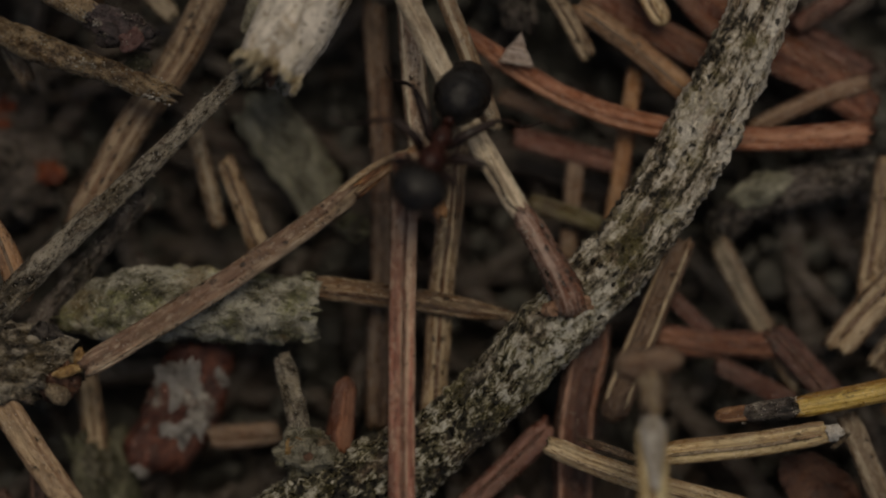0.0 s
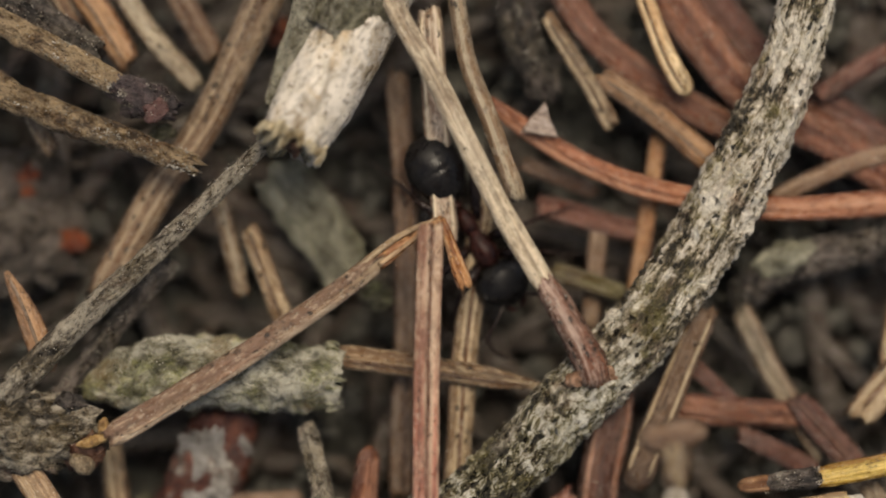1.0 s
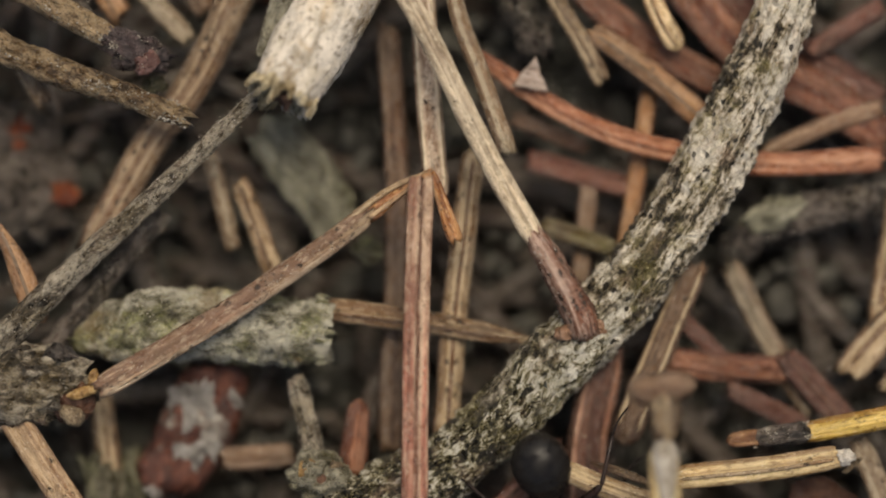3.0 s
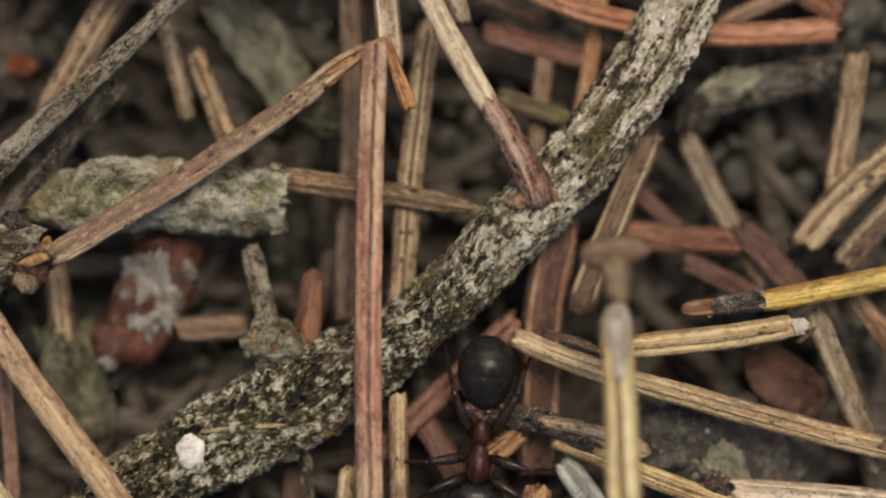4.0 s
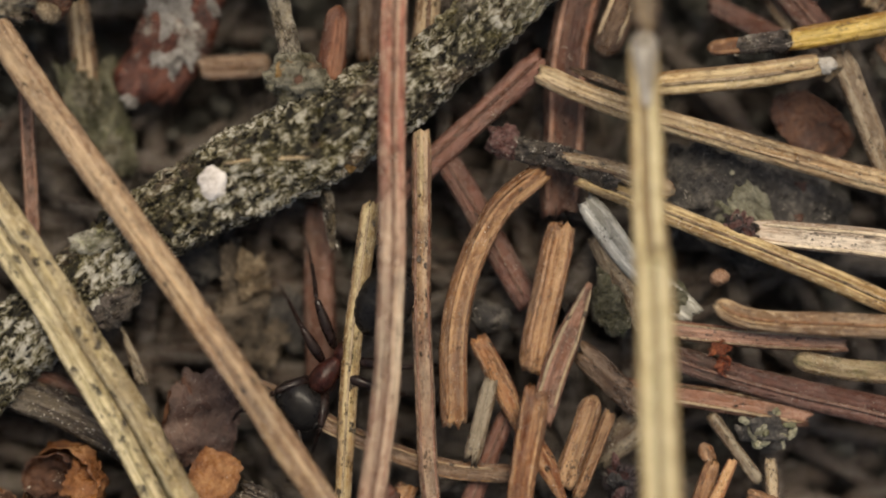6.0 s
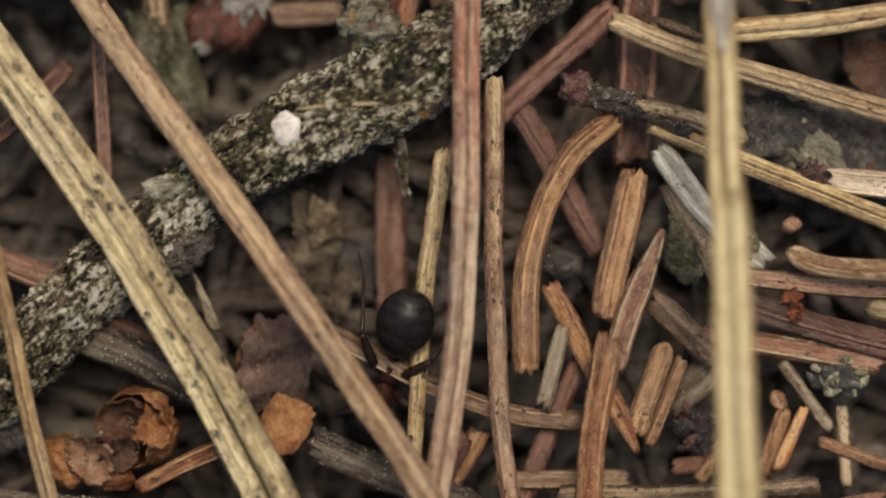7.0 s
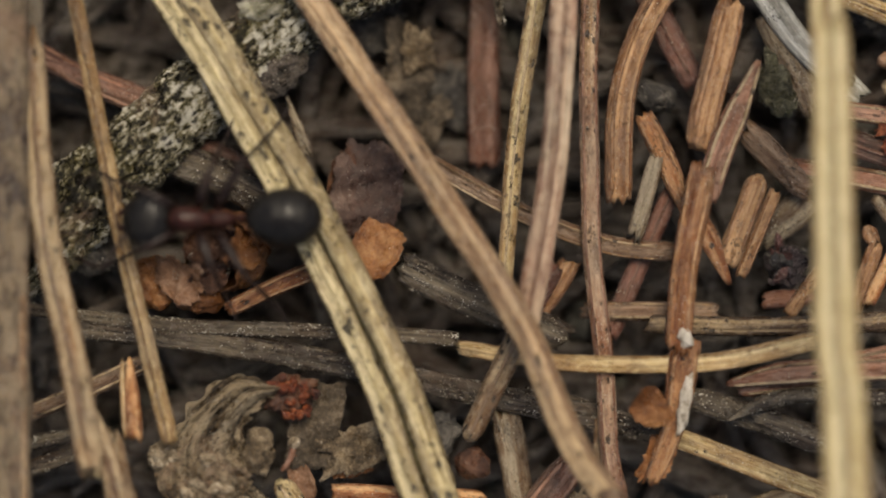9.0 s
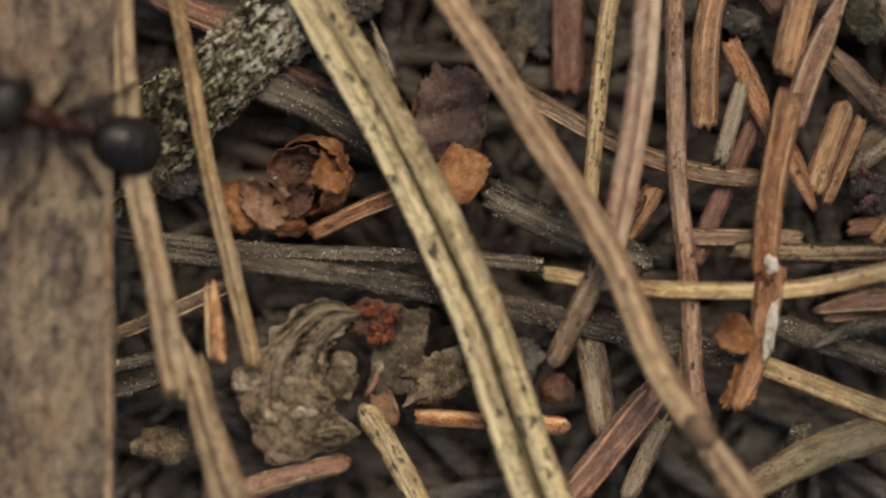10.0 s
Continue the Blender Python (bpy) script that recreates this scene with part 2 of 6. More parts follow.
def crumb(name, dark, mid, light, size=1.0, rough=0.6, depth=0.16, grains=0.0, sharp=0.08):
    """Soil, mould, galls and other crumbly matter, with pale grains."""
    k = Nodes(name, rough, 0.45)
    a = k.noise(1000 * size, 1, 8, 0.72, 0.3)
    f = k.noise(6000 * size, 1, 4, 0.7)
    c = k.ramp(k.math("ADD", k.math("MULTIPLY", a, 0.7), k.math("MULTIPLY", f, 0.3)), (0.49 - sharp, dark), (0.5, mid), (0.52 + sharp, light))
    if grains:
        c = k.mix(k.math("MULTIPLY", k.mask(k.noise(9000, 1, 2), 0.68, 0.72), grains), c, (0.5, 0.46, 0.4))
    k.colour(c, 0.12)
    k.gloss(k.mask(k.noise(1800, 1, 3), 0.6, 0.42), max(0.08, rough - 0.4), min(1.0, rough + 0.25))
    k.bump(k.math("ADD", k.math("MULTIPLY", a, 1.6), k.math("MULTIPLY", f, 0.4)), depth, 1.0)
    if name.startswith("ant"):
        k.b.inputs["Specular IOR Level"].default_value = 0.22
    MATS[name] = k.m


def red_scale(name):
    """Red-brown bark scale with a grey crust spreading from its middle."""
    k = Nodes(name, 0.45, 0.5)
    a = k.noise(1500, 0.7, 8, 0.72, 0.4)
    far = k.n.new("ShaderNodeVectorMath")
    far.operation = "LENGTH"
    k.l.new(k.co.outputs["Object"], far.inputs[0])
    blot = k.noise(620, 1, 7, 0.7, 0.3)
    crust = k.math("SUBTRACT", k.math("ADD", blot, 0.14), k.math("MULTIPLY", far.outputs["Value"], 150))
    c = k.ramp(a, (0.36, (0.014, 0.005, 0.004)), (0.5, (0.062, 0.018, 0.011)), (0.66, (0.14, 0.047, 0.027)))
    c = k.mix(k.mask(crust, 0.49, 0.6), c, k.ramp(k.noise(3200, 1, 6, 0.75), (0.38, (0.09, 0.08, 0.068)), (0.5, (0.28, 0.26, 0.23)), (0.62, (0.38, 0.36, 0.32))))
    k.colour(c, 0.0)
    k.gloss(k.mask(k.noise(1500, 1, 3), 0.6, 0.4), 0.2, 0.8)
    k.bump(k.math("ADD", a, k.math("MULTIPLY", k.mask(crust, 0.48, 0.6), 0.5)), 0.2, 0.9)
    MATS[name] = k.m


fibre("straw", (0.46, 0.34, 0.18))
fibre("bleached", (0.54, 0.425, 0.285), (0.73, 0.615, 0.455), specks=0.35, stains=0.35, tint=(0.36, 0.26, 0.17), vary=0.0)
fibre("red_bright", (0.35, 0.132, 0.065), (0.49, 0.25, 0.15), specks=0.0, stains=0.2, rough=0.42, mottle=0.3, vary=0.0)
fibre("straw_tan", (0.43, 0.285, 0.15), (0.64, 0.48, 0.30), specks=0.4, stains=0.45, stain=(0.14, 0.075, 0.035), tint=(0.27, 0.145, 0.075))
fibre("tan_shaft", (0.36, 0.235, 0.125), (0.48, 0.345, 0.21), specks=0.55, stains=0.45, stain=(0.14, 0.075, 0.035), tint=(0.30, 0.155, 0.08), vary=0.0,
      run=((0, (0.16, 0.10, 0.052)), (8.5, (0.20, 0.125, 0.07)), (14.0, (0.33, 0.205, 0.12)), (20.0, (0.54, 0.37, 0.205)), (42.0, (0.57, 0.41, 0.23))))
fibre("straw_dark", (0.255, 0.18, 0.10), (0.42, 0.325, 0.21), specks=0.8)
fibre("straw_yellow", (0.44, 0.33, 0.155), specks=0.3, stains=0.5)
fibre("straw_spot", (0.43, 0.335, 0.165), specks=1.0, stain=(0.08, 0.065, 0.025), speck_size=3200)
fibre("blade_spot", (0.48, 0.38, 0.18), (0.68, 0.58, 0.36), specks=0.8, stain=(0.20, 0.125, 0.055), stains=0.5, speck_size=2500, tint=(0.34, 0.25, 0.12))
fibre("straw_grey", (0.29, 0.205, 0.115), (0.47, 0.36, 0.22), specks=0.6)
fibre("straw_pink", (0.50, 0.41, 0.31), specks=0.7, stain=(0.12, 0.05, 0.03))
fibre("white_strip", (0.52, 0.505, 0.45), (0.64, 0.63, 0.58), specks=0.0, stain=(0.15, 0.13, 0.06), stains=0.5, mottle=0.3, tint=(0.42, 0.40, 0.33), vary=0.0)
fibre("pale_yellow", (0.55, 0.45, 0.225), (0.67, 0.59, 0.37), specks=0.0, stains=0.15, stain=(0.2, 0.16, 0.05), vary=0.0, mottle=0.2)
fibre("grey_straw", (0.23, 0.185, 0.12), specks=0.6)
fibre("yellow", (0.46, 0.31, 0.06), specks=0.2, stains=0.3, mottle=0.4)
fibre("red", (0.165, 0.060, 0.030), (0.26, 0.12, 0.07), specks=0.2, stains=0.5, rough=0.42, mottle=0.7)
fibre("red_dark", (0.12, 0.045, 0.026), specks=0.3)
fibre("red_straw", (0.29, 0.16, 0.10), (0.50, 0.36, 0.25), specks=0.4, stain=(0.17, 0.052, 0.03), stains=0.5, vary=0.0, tint=(0.22, 0.085, 0.05),
      run=((0, (0.28, 0.18, 0.11)), (4.0, (0.28, 0.15, 0.10)), (7.0, (0.38, 0.125, 0.08)), (13.5, (0.49, 0.17, 0.12)), (16.5, (0.48, 0.24, 0.17)), (19.0, (0.57, 0.48, 0.36)), (26.0, (0.50, 0.41, 0.29))))
fibre("straw_mauve", (0.30, 0.18, 0.11), (0.46, 0.33, 0.22), specks=0.9, vary=0.0,
      run=((0, (0.43, 0.34, 0.18)), (5.5, (0.42, 0.32, 0.17)), (9.0, (0.24, 0.115, 0.078)), (24.0, (0.20, 0.09, 0.062))))
fibre("red_tan", (0.26, 0.13, 0.08), specks=0.4)
fibre("brown", (0.165, 0.10, 0.056), specks=0.5)
fibre("brown_grey", (0.215, 0.145, 0.088), (0.37, 0.275, 0.18), specks=0.7)
fibre("brown_red", (0.125, 0.055, 0.032), specks=0.3)
fibre("brown_tan", (0.27, 0.128, 0.054), (0.43, 0.26, 0.135), specks=0.5, stain=(0.11, 0.04, 0.014), tint=(0.19, 0.075, 0.028))
fibre("orange_tan", (0.29, 0.155, 0.068), specks=0.4)
fibre("orange_brown", (0.22, 0.088, 0.032), (0.37, 0.20, 0.095), specks=0.5, wet=0.8)
fibre("orange", (0.41, 0.17, 0.055), (0.62, 0.38, 0.19), specks=0.3, stain=(0.12, 0.035, 0.012))
fibre("mauve", (0.19, 0.085, 0.058), (0.33, 0.19, 0.14), specks=0.3)
fibre("olive", (0.085, 0.07, 0.022))
fibre("olive_tan", (0.22, 0.165, 0.085), stain=(0.08, 0.085, 0.025), stains=0.8)
fibre("grey_dark", (0.046, 0.037, 0.028), (0.155, 0.124, 0.086), rough=0.36, wet=1.0)
fibre("dark_straw", (0.12, 0.08, 0.045), (0.36, 0.26, 0.15), specks=0.7, rough=0.42, wet=0.9)
fibre("snapped", (0.36, 0.255, 0.15), (0.52, 0.42, 0.30), specks=0.6, stain=(0.13, 0.07, 0.035), stains=0.6, tint=(0.30, 0.16, 0.10), vary=0.0)

crumb("pale_crumb", (0.12, 0.085, 0.05), (0.32, 0.25, 0.17), (0.56, 0.48, 0.37), 1.4, 0.5, 0.2, grains=0.4)
fibre("flake_pink", (0.30, 0.23, 0.19), specks=0.2, mottle=0.5)
fibre("foot_brown", (0.17, 0.085, 0.055), (0.42, 0.30, 0.24), specks=0.9, stain=(0.17, 0.045, 0.015), stains=0.7, vary=0.0, wet=0.9)
fibre("litter", (0.092, 0.074, 0.057), specks=0.4, vary=0.3, mottle=1.0)
lichen_branch("lichen_bark", (15, 25))
bark("grey_bark", (0.026, 0.021, 0.016), (0.12, 0.093, 0.064), (0.48, 0.42, 0.33), green=(0.15, 0.11, 0.05), greens=0.4, ridges=0.4, depth=0.34, warm=(0.17, 0.105, 0.08))
bark("dark_bark", (0.018, 0.015, 0.013), (0.055, 0.044, 0.038), (0.17, 0.14, 0.12), greens=0.1, pales=0.35, ridges=0.3)
bark("stalk_bark", (0.06, 0.036, 0.019), (0.21, 0.132, 0.07), (0.50, 0.36, 0.215), green=(0.085, 0.058, 0.03), greens=0.5, pales=0.64, ridges=0.4, along=0.6, size=1.3, depth=0.35, warm=(0.25, 0.135, 0.065))
bark("lichen_wood", (0.05, 0.045, 0.03), (0.19, 0.175, 0.115), (0.46, 0.435, 0.35), green=(0.15, 0.15, 0.06), greens=0.85, pales=0.54, depth=0.24, size=0.5, along=0.75, warm=(0.20, 0.14, 0.065), grain=0.5)
bark("lichen_rim", (0.14, 0.13, 0.07), (0.33, 0.31, 0.19), (0.56, 0.53, 0.38), green=(0.20, 0.21, 0.07), greens=0.5, pales=0.6)
bark("dull_plate", (0.10, 0.094, 0.066), (0.21, 0.20, 0.145), (0.36, 0.345, 0.26), green=(0.15, 0.15, 0.08), greens=0.4, depth=0.2, size=0.7, grain=0.3)
bark("dull_lichen", (0.05, 0.047, 0.028), (0.115, 0.108, 0.066), (0.26, 0.245, 0.165), green=(0.09, 0.097, 0.042), greens=0.6, depth=0.3)
bark("white_wood", (0.14, 0.095, 0.052), (0.38, 0.315, 0.235), (0.66, 0.60, 0.525), green=(0.26, 0.21, 0.12), greens=0.45, pales=1.05, size=0.55, depth=0.1, along=0.4, ridges=0.2, warm=(0.50, 0.34, 0.17))
bark("moss_bark", (0.04, 0.034, 0.02), (0.16, 0.14, 0.09), (0.40, 0.37, 0.28), green=(0.10, 0.09, 0.038), greens=0.5, depth=0.3, pales=0.6)
bark("purple_bark", (0.02, 0.015, 0.015), (0.06, 0.045, 0.045), (0.15, 0.115, 0.115), green=(0.07, 0.04, 0.035), greens=0.4, pales=0.5, size=1.4)
bark("purple_red", (0.05, 0.018, 0.015), (0.14, 0.055, 0.045), (0.26, 0.14, 0.125), greens=0.0, pales=0.6, size=1.4)
bark("straw_rim", (0.16, 0.11, 0.05), (0.36, 0.28, 0.16), (0.58, 0.49, 0.33), green=(0.28, 0.17, 0.06), greens=0.4, pales=0.8, size=1.4, depth=0.12)
bark("plank_wood", (0.04, 0.03, 0.03), (0.165, 0.115, 0.08), (0.31, 0.235, 0.155), green=(0.055, 0.043, 0.042), greens=0.75, pales=0.72, size=0.75, depth=0.25, along=0.5, ridges=0.35, warm=(0.27, 0.175, 0.115))
bark("crescent_bark", (0.026, 0.017, 0.010), (0.135, 0.092, 0.052), (0.43, 0.34, 0.23), green=(0.15, 0.10, 0.042), greens=0.3, pales=0.62, size=0.9, depth=0.35, along=0.4, ridges=0.8, warm=(0.33, 0.22, 0.155))
red_scale("red_bark")
crumb("soil", (0.045, 0.044, 0.038), (0.092, 0.089, 0.076), (0.16, 0.154, 0.128), 0.7, grains=0.08)
crumb("deep_crumb", (0.028, 0.027, 0.023), (0.056, 0.053, 0.044), (0.11, 0.104, 0.085), 0.5, grains=0.5, depth=0.3, sharp=0.12)
crumb("soil_clod", (0.016, 0.015, 0.016), (0.055, 0.050, 0.047), (0.19, 0.17, 0.145), 1.0, grains=0.6, depth=0.3, sharp=0.1)
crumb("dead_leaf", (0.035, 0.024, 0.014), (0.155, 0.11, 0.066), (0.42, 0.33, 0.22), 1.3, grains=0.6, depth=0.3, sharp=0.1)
# darker copy of dead_leaf, low fragments' shade put in; also the dull bark scale
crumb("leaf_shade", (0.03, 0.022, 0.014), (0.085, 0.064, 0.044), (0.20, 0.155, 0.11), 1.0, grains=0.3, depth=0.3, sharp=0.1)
crumb("gall", (0.055, 0.018, 0.007), (0.175, 0.066, 0.02), (0.36, 0.19, 0.085), 0.8, 0.34, 0.16, grains=0.5, sharp=0.12)
crumb("gall_pale", (0.10, 0.045, 0.022), (0.20, 0.105, 0.06), (0.36, 0.24, 0.17), 0.8, 0.36, 0.16, grains=0.5, sharp=0.12)
crumb("scale_mauve", (0.020, 0.011, 0.009), (0.058, 0.032, 0.025), (0.14, 0.09, 0.07), 0.8, 0.36, 0.16, grains=0.6, sharp=0.14)
crumb("gall_dark", (0.022, 0.009, 0.006), (0.062, 0.025, 0.014), (0.135, 0.066, 0.038), 0.9, 0.42, grains=0.2)
crumb("rust_fleck", (0.03, 0.008, 0.004), (0.12, 0.027, 0.010), (0.26, 0.08, 0.03), 1.4, 0.3)
crumb("grey_crust", (0.07, 0.055, 0.045), (0.24, 0.225, 0.21), (0.43, 0.41, 0.385), 1.3, 0.8, 0.25, sharp=0.1)
crumb("mould", (0.20, 0.17, 0.13), (0.40, 0.36, 0.31), (0.58, 0.54, 0.49), 1.5, 0.8, 0.1)
crumb("white_mould", (0.38, 0.34, 0.31), (0.58, 0.54, 0.51), (0.70, 0.67, 0.64), 1.5, 0.8, 0.06)
crumb("grit", (0.10, 0.085, 0.065), (0.27, 0.24, 0.19), (0.6, 0.56, 0.5), 2.0, 0.22, 0.02)
crumb("resin", (0.12, 0.06, 0.018), (0.28, 0.165, 0.06), (0.46, 0.33, 0.16), 1.0, 0.4)
crumb("ant_black", (0.005, 0.0045, 0.0045), (0.008, 0.007, 0.007), (0.013, 0.012, 0.011), 3.0, 0.3, 0.012)
crumb("ant_red", (0.012, 0.004, 0.003), (0.026, 0.008, 0.006), (0.046, 0.015, 0.011), 3.0, 0.36, 0.012)
crumb("ant_leg", (0.007, 0.004, 0.004), (0.014, 0.008, 0.007), (0.026, 0.015, 0.012), 3.0, 0.4, 0.01)


# ---- builders ----
COUNT = [0]


def fresh():
    COUNT[0] += 1
    return COUNT[0]


def mesh_of(name, verts, faces, material, smooth=True):
    fib = None
    if isinstance(faces, tuple):
        faces, fib = faces
    me = bpy.data.meshes.new(name)
    me.from_pydata([tuple(v) for v in verts], [], faces)
    # lengthwise and crosswise place of each point, and how near it lies to the edge
    places = [q * MM for f in fib for q in f[:3]] if fib else [q for v in verts for q in v]
    me.attributes.new("lay", "FLOAT_VECTOR", "POINT")
    me.attributes["lay"].data.foreach_set("vector", places)
    me.attributes.new("rim", "FLOAT", "POINT")
    me.attributes["rim"].data.foreach_set("value", [f[3] for f in fib] if fib else [0.0] * len(verts))
    me.polygons.foreach_set("use_smooth", [smooth] * len(me.polygons))
    me.materials.append(MATS[material])
    me.update()
    return me


def part(name, me, parent, label=""):
    ob = new(name, me)
    ob.parent = parent
    return tagged(ob, label)


def spline(points, n):
    """n places, evenly spread along a smooth curve through the points."""
    p = [np.array(q, float) for q in points]
    p = [2 * p[0] - p[1]] + p + [2 * p[-1] - p[-2]]
    fine = []
    for a, b, c, d in zip(p, p[1:], p[2:], p[3:]):
        for u in np.linspace(0, 1, 24, endpoint=False):
            fine.append(0.5 * (2 * b + (c - a) * u + (2 * a - 5 * b + 4 * c - d) * u * u + (3 * b - a - 3 * c + d) * u ** 3))
    fine = np.array(fine + [p[-2]])
    run = np.r_[0, np.cumsum(np.linalg.norm(np.diff(fine, axis=0), axis=1))]
    at = np.linspace(0, run[-1], n)
    return np.stack([np.interp(at, run, fine[:, k]) for k in range(3)], 1), run[-1]


def wob(x, y, z):
    return noise.noise((x, y, z))


def tube(points, w0, w1, kind="needle", ends="cc", seed=0, widths=None, rings=0, sides=0, crust=0.0, ridge=0.0, mark=None):
    """Vertices (mm) and faces of a bent stem with its cross-section and its ends; with mark (-1 to 1), only the line along its upper side that lies so far across."""
    rnd = random.Random(seed)
    length = sum(math.dist(a, b) for a, b in zip(points, points[1:]))
    rings = rings or max(14, min(90, int(length / 0.22)))
    sides = sides or {"needle": 18, "round": 18, "blade": 20, "plank": 36}[kind]
    mid, length = spline(points, rings)
    tan = np.gradient(mid, axis=0)
    tan /= np.linalg.norm(tan, axis=1)[:, None]
    lean = rnd.uniform(-0.35, 0.35) if kind == "needle" else 0
    groove, groove2, deep = rnd.uniform(-0.35, 0.35), rnd.uniform(-0.8, 0.8), rnd.uniform(0.1, 0.4)
    flat = {"needle": rnd.uniform(0.5, 0.72), "round": 1.0, "blade": 0.2, "plank": 0.2}[kind]
    verts, faces, fib, trail = [], [], [], []
    for i in range(rings):
        s = i / (rings - 1)
        side = np.cross(tan[i], (0, 0, 1.0))
        side /= np.linalg.norm(side)
        up = np.cross(side, tan[i])
        side, up = side * math.cos(lean) + up * math.sin(lean), up * math.cos(lean) - side * math.sin(lean)
        w = w0 + (w1 - w0) * s
        if widths:
            w = np.interp(s, np.linspace(0, 1, len(widths)), widths)
        w *= 1 + (0.07 if w < 2 else 0.025) * wob(s * length * 0.45, seed * 3.1, 1)
        slip = np.zeros(sides)
        for e, d in ((ends[0], s * length), (ends[1], (1 - s) * length)):
            if e == "p":
                w *= min(1, 0.2 + 0.8 * min(1, d / (2.2 * max(w0, w1))) ** 0.7)
            elif e == "r":
                u = min(1, d / (0.7 * w))
                w *= max(0.25, math.sqrt(1 - (1 - u) ** 2))
            elif e in "cj" and d < 0.6 * w:
                w *= 0.84 + 0.16 * d / (0.6 * w)
        if i in (0, rings - 1):
            e = ends[0] if i == 0 else ends[1]
            amount = {"c": 0.3 if kind != "round" else 0.12, "j": 0.7, "p": 0, "r": 0.04}[e] * w
            slip = np.array([wob(k * 0.9, seed, i) * amount * 1.6 for k in range(sides)])
            slip += (rnd.uniform(-0.4, 0.4) * w * np.cos(np.arange(sides) / sides * 2 * math.pi)) * (e in "cj") * 0.5
        jog = (side * wob(s * length * 0.35, seed, 5) + up * wob(s * length * 0.35, seed, 9)) * min(0.04 * w, 0.05)
        if mark is not None:
            trail.append(tuple(mid[i] + jog + (side * mark + up * (1 - mark * mark) ** 0.375 * flat) * w * 0.5))
            continue
        for k in range(sides):
            a = k / sides * 2 * math.pi
            c, h = math.cos(a), math.sin(a)
            r = 1.0
            if kind == "needle":
                z = h * flat * (abs(h) ** -0.25 if abs(h) > 0.05 else 1)
                if h > 0:
                    z *= 1 - deep * math.exp(-((c - groove) / 0.16) ** 2) - 0.18 * math.exp(-((c - groove2) / 0.12) ** 2)
            elif kind == "blade":
                z = h * flat + 0.16 * abs(c) ** 1.3 - 0.1
                if h > 0:
                    z -= 0.1 * math.exp(-((abs(c) - 0.55) / 0.12) ** 2)
            elif kind == "plank":
                z = math.copysign(min(1, abs(h) * 1.5), h) * flat + (0.03 * wob(c * 5, s * length * 0.25, seed) if h > 0 else 0)
                c = math.copysign(min(1, abs(c) * 1.08), c)
            else:
                z = h * flat
            if crust:
                q = mid[i] + side * c * w * 0.5 + up * z * w * 0.5
                r += crust * (wob(*(q * 1.1 + seed)) + 0.7 * wob(*(q * 2.6 + seed)) + 0.55 * wob(*(q * 6.0)) + 0.3 * wob(*(q * 11.0)))
                if ridge:
                    crease = 1.3 * (0.22 - abs(wob(*(q * 1.7 + seed)))) + 0.9 * (0.2 - abs(wob(*(q * 3.9 + 5)))) + 0.5 * (0.2 - abs(wob(*(q * 8.5))))
                    r -= ridge * 0.75 * crease
                    r += ridge * (abs(wob(a * 2.2 + 7 * wob(s * length * 0.09, 3, seed), s * length * 0.13, seed)) + 0.6 * wob(a * 5, s * length * 0.3, seed + 4))
            elif kind != "blade":
                r += 0.05 * wob(c * 2 + seed, h * 2, s * length * 0.8)
            verts.append(mid[i] + jog + (side * c + up * z) * r * w * 0.5 + tan[i] * slip[k])
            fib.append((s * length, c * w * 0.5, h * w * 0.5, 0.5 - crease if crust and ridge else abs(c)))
    if mark is not None:
        return trail[1:-1]
    for i in range(rings - 1):
        for k in range(sides):
            a, b = i * sides + k, i * sides + (k + 1) % sides
            faces.append((a, b, b + sides, a + sides))
    for i, turn in ((0, 1), (rings - 1, 0)):
        ring = np.array(verts[i * sides:(i + 1) * sides])
        hub = ring.mean(0)
        inner = len(verts)
        verts += [hub + (v - hub) * 0.55 - tan[i] * (-1 if turn else 1) * 0.06 * w0 for v in ring]
        verts.append(hub - tan[i] * (-1 if turn else 1) * 0.02)
        fib += [(s_, y_ * 0.55, z_ * 0.55, 0.5) for s_, y_, z_, _ in fib[i * sides:(i + 1) * sides]] + [(fib[i * sides][0], 0, 0, 0.5)]
        for k in range(sides):
            a, b = i * sides + k, i * sides + (k + 1) % sides
            c, d = inner + k, inner + (k + 1) % sides
            quad, tri = (a, c, d, b), (c, inner + sides, d)
            faces += [quad, tri] if turn else [quad[::-1], tri[::-1]]
    return np.array(verts), (faces, fib)


def base_of(points):
    """The pose of a thing that starts at the first point, its x axis towards the last one."""
    a, b = points[0], points[-1]
    return pose(a[0] * MM, a[1] * MM, a[2] * MM, 0, 0, math.degrees(math.atan2(b[1] - a[1], b[0] - a[0])))


def in_space(verts, m):
    inv = np.array(m.inverted())
    v = np.asarray(verts) * MM
    return v @ inv[:3, :3].T + inv[:3, 3]


CATEGORY = {"spruce_needle": "needle", "broken_spruce_needle": "needle", "twig": "twig", "bark_stick": "stick", "stalk": "stalk",
            "straw_stalk": "stalk", "grass_blade": "grass blade", "rootlet": "rootlet", "bark_strip": "bark", "wood_splinter": "splinter", "wood_strip": "wood strip"}
GROUP = {"spruce_needle": "fallen needles", "stalk": "dry stalks", "twig": "twigs"}


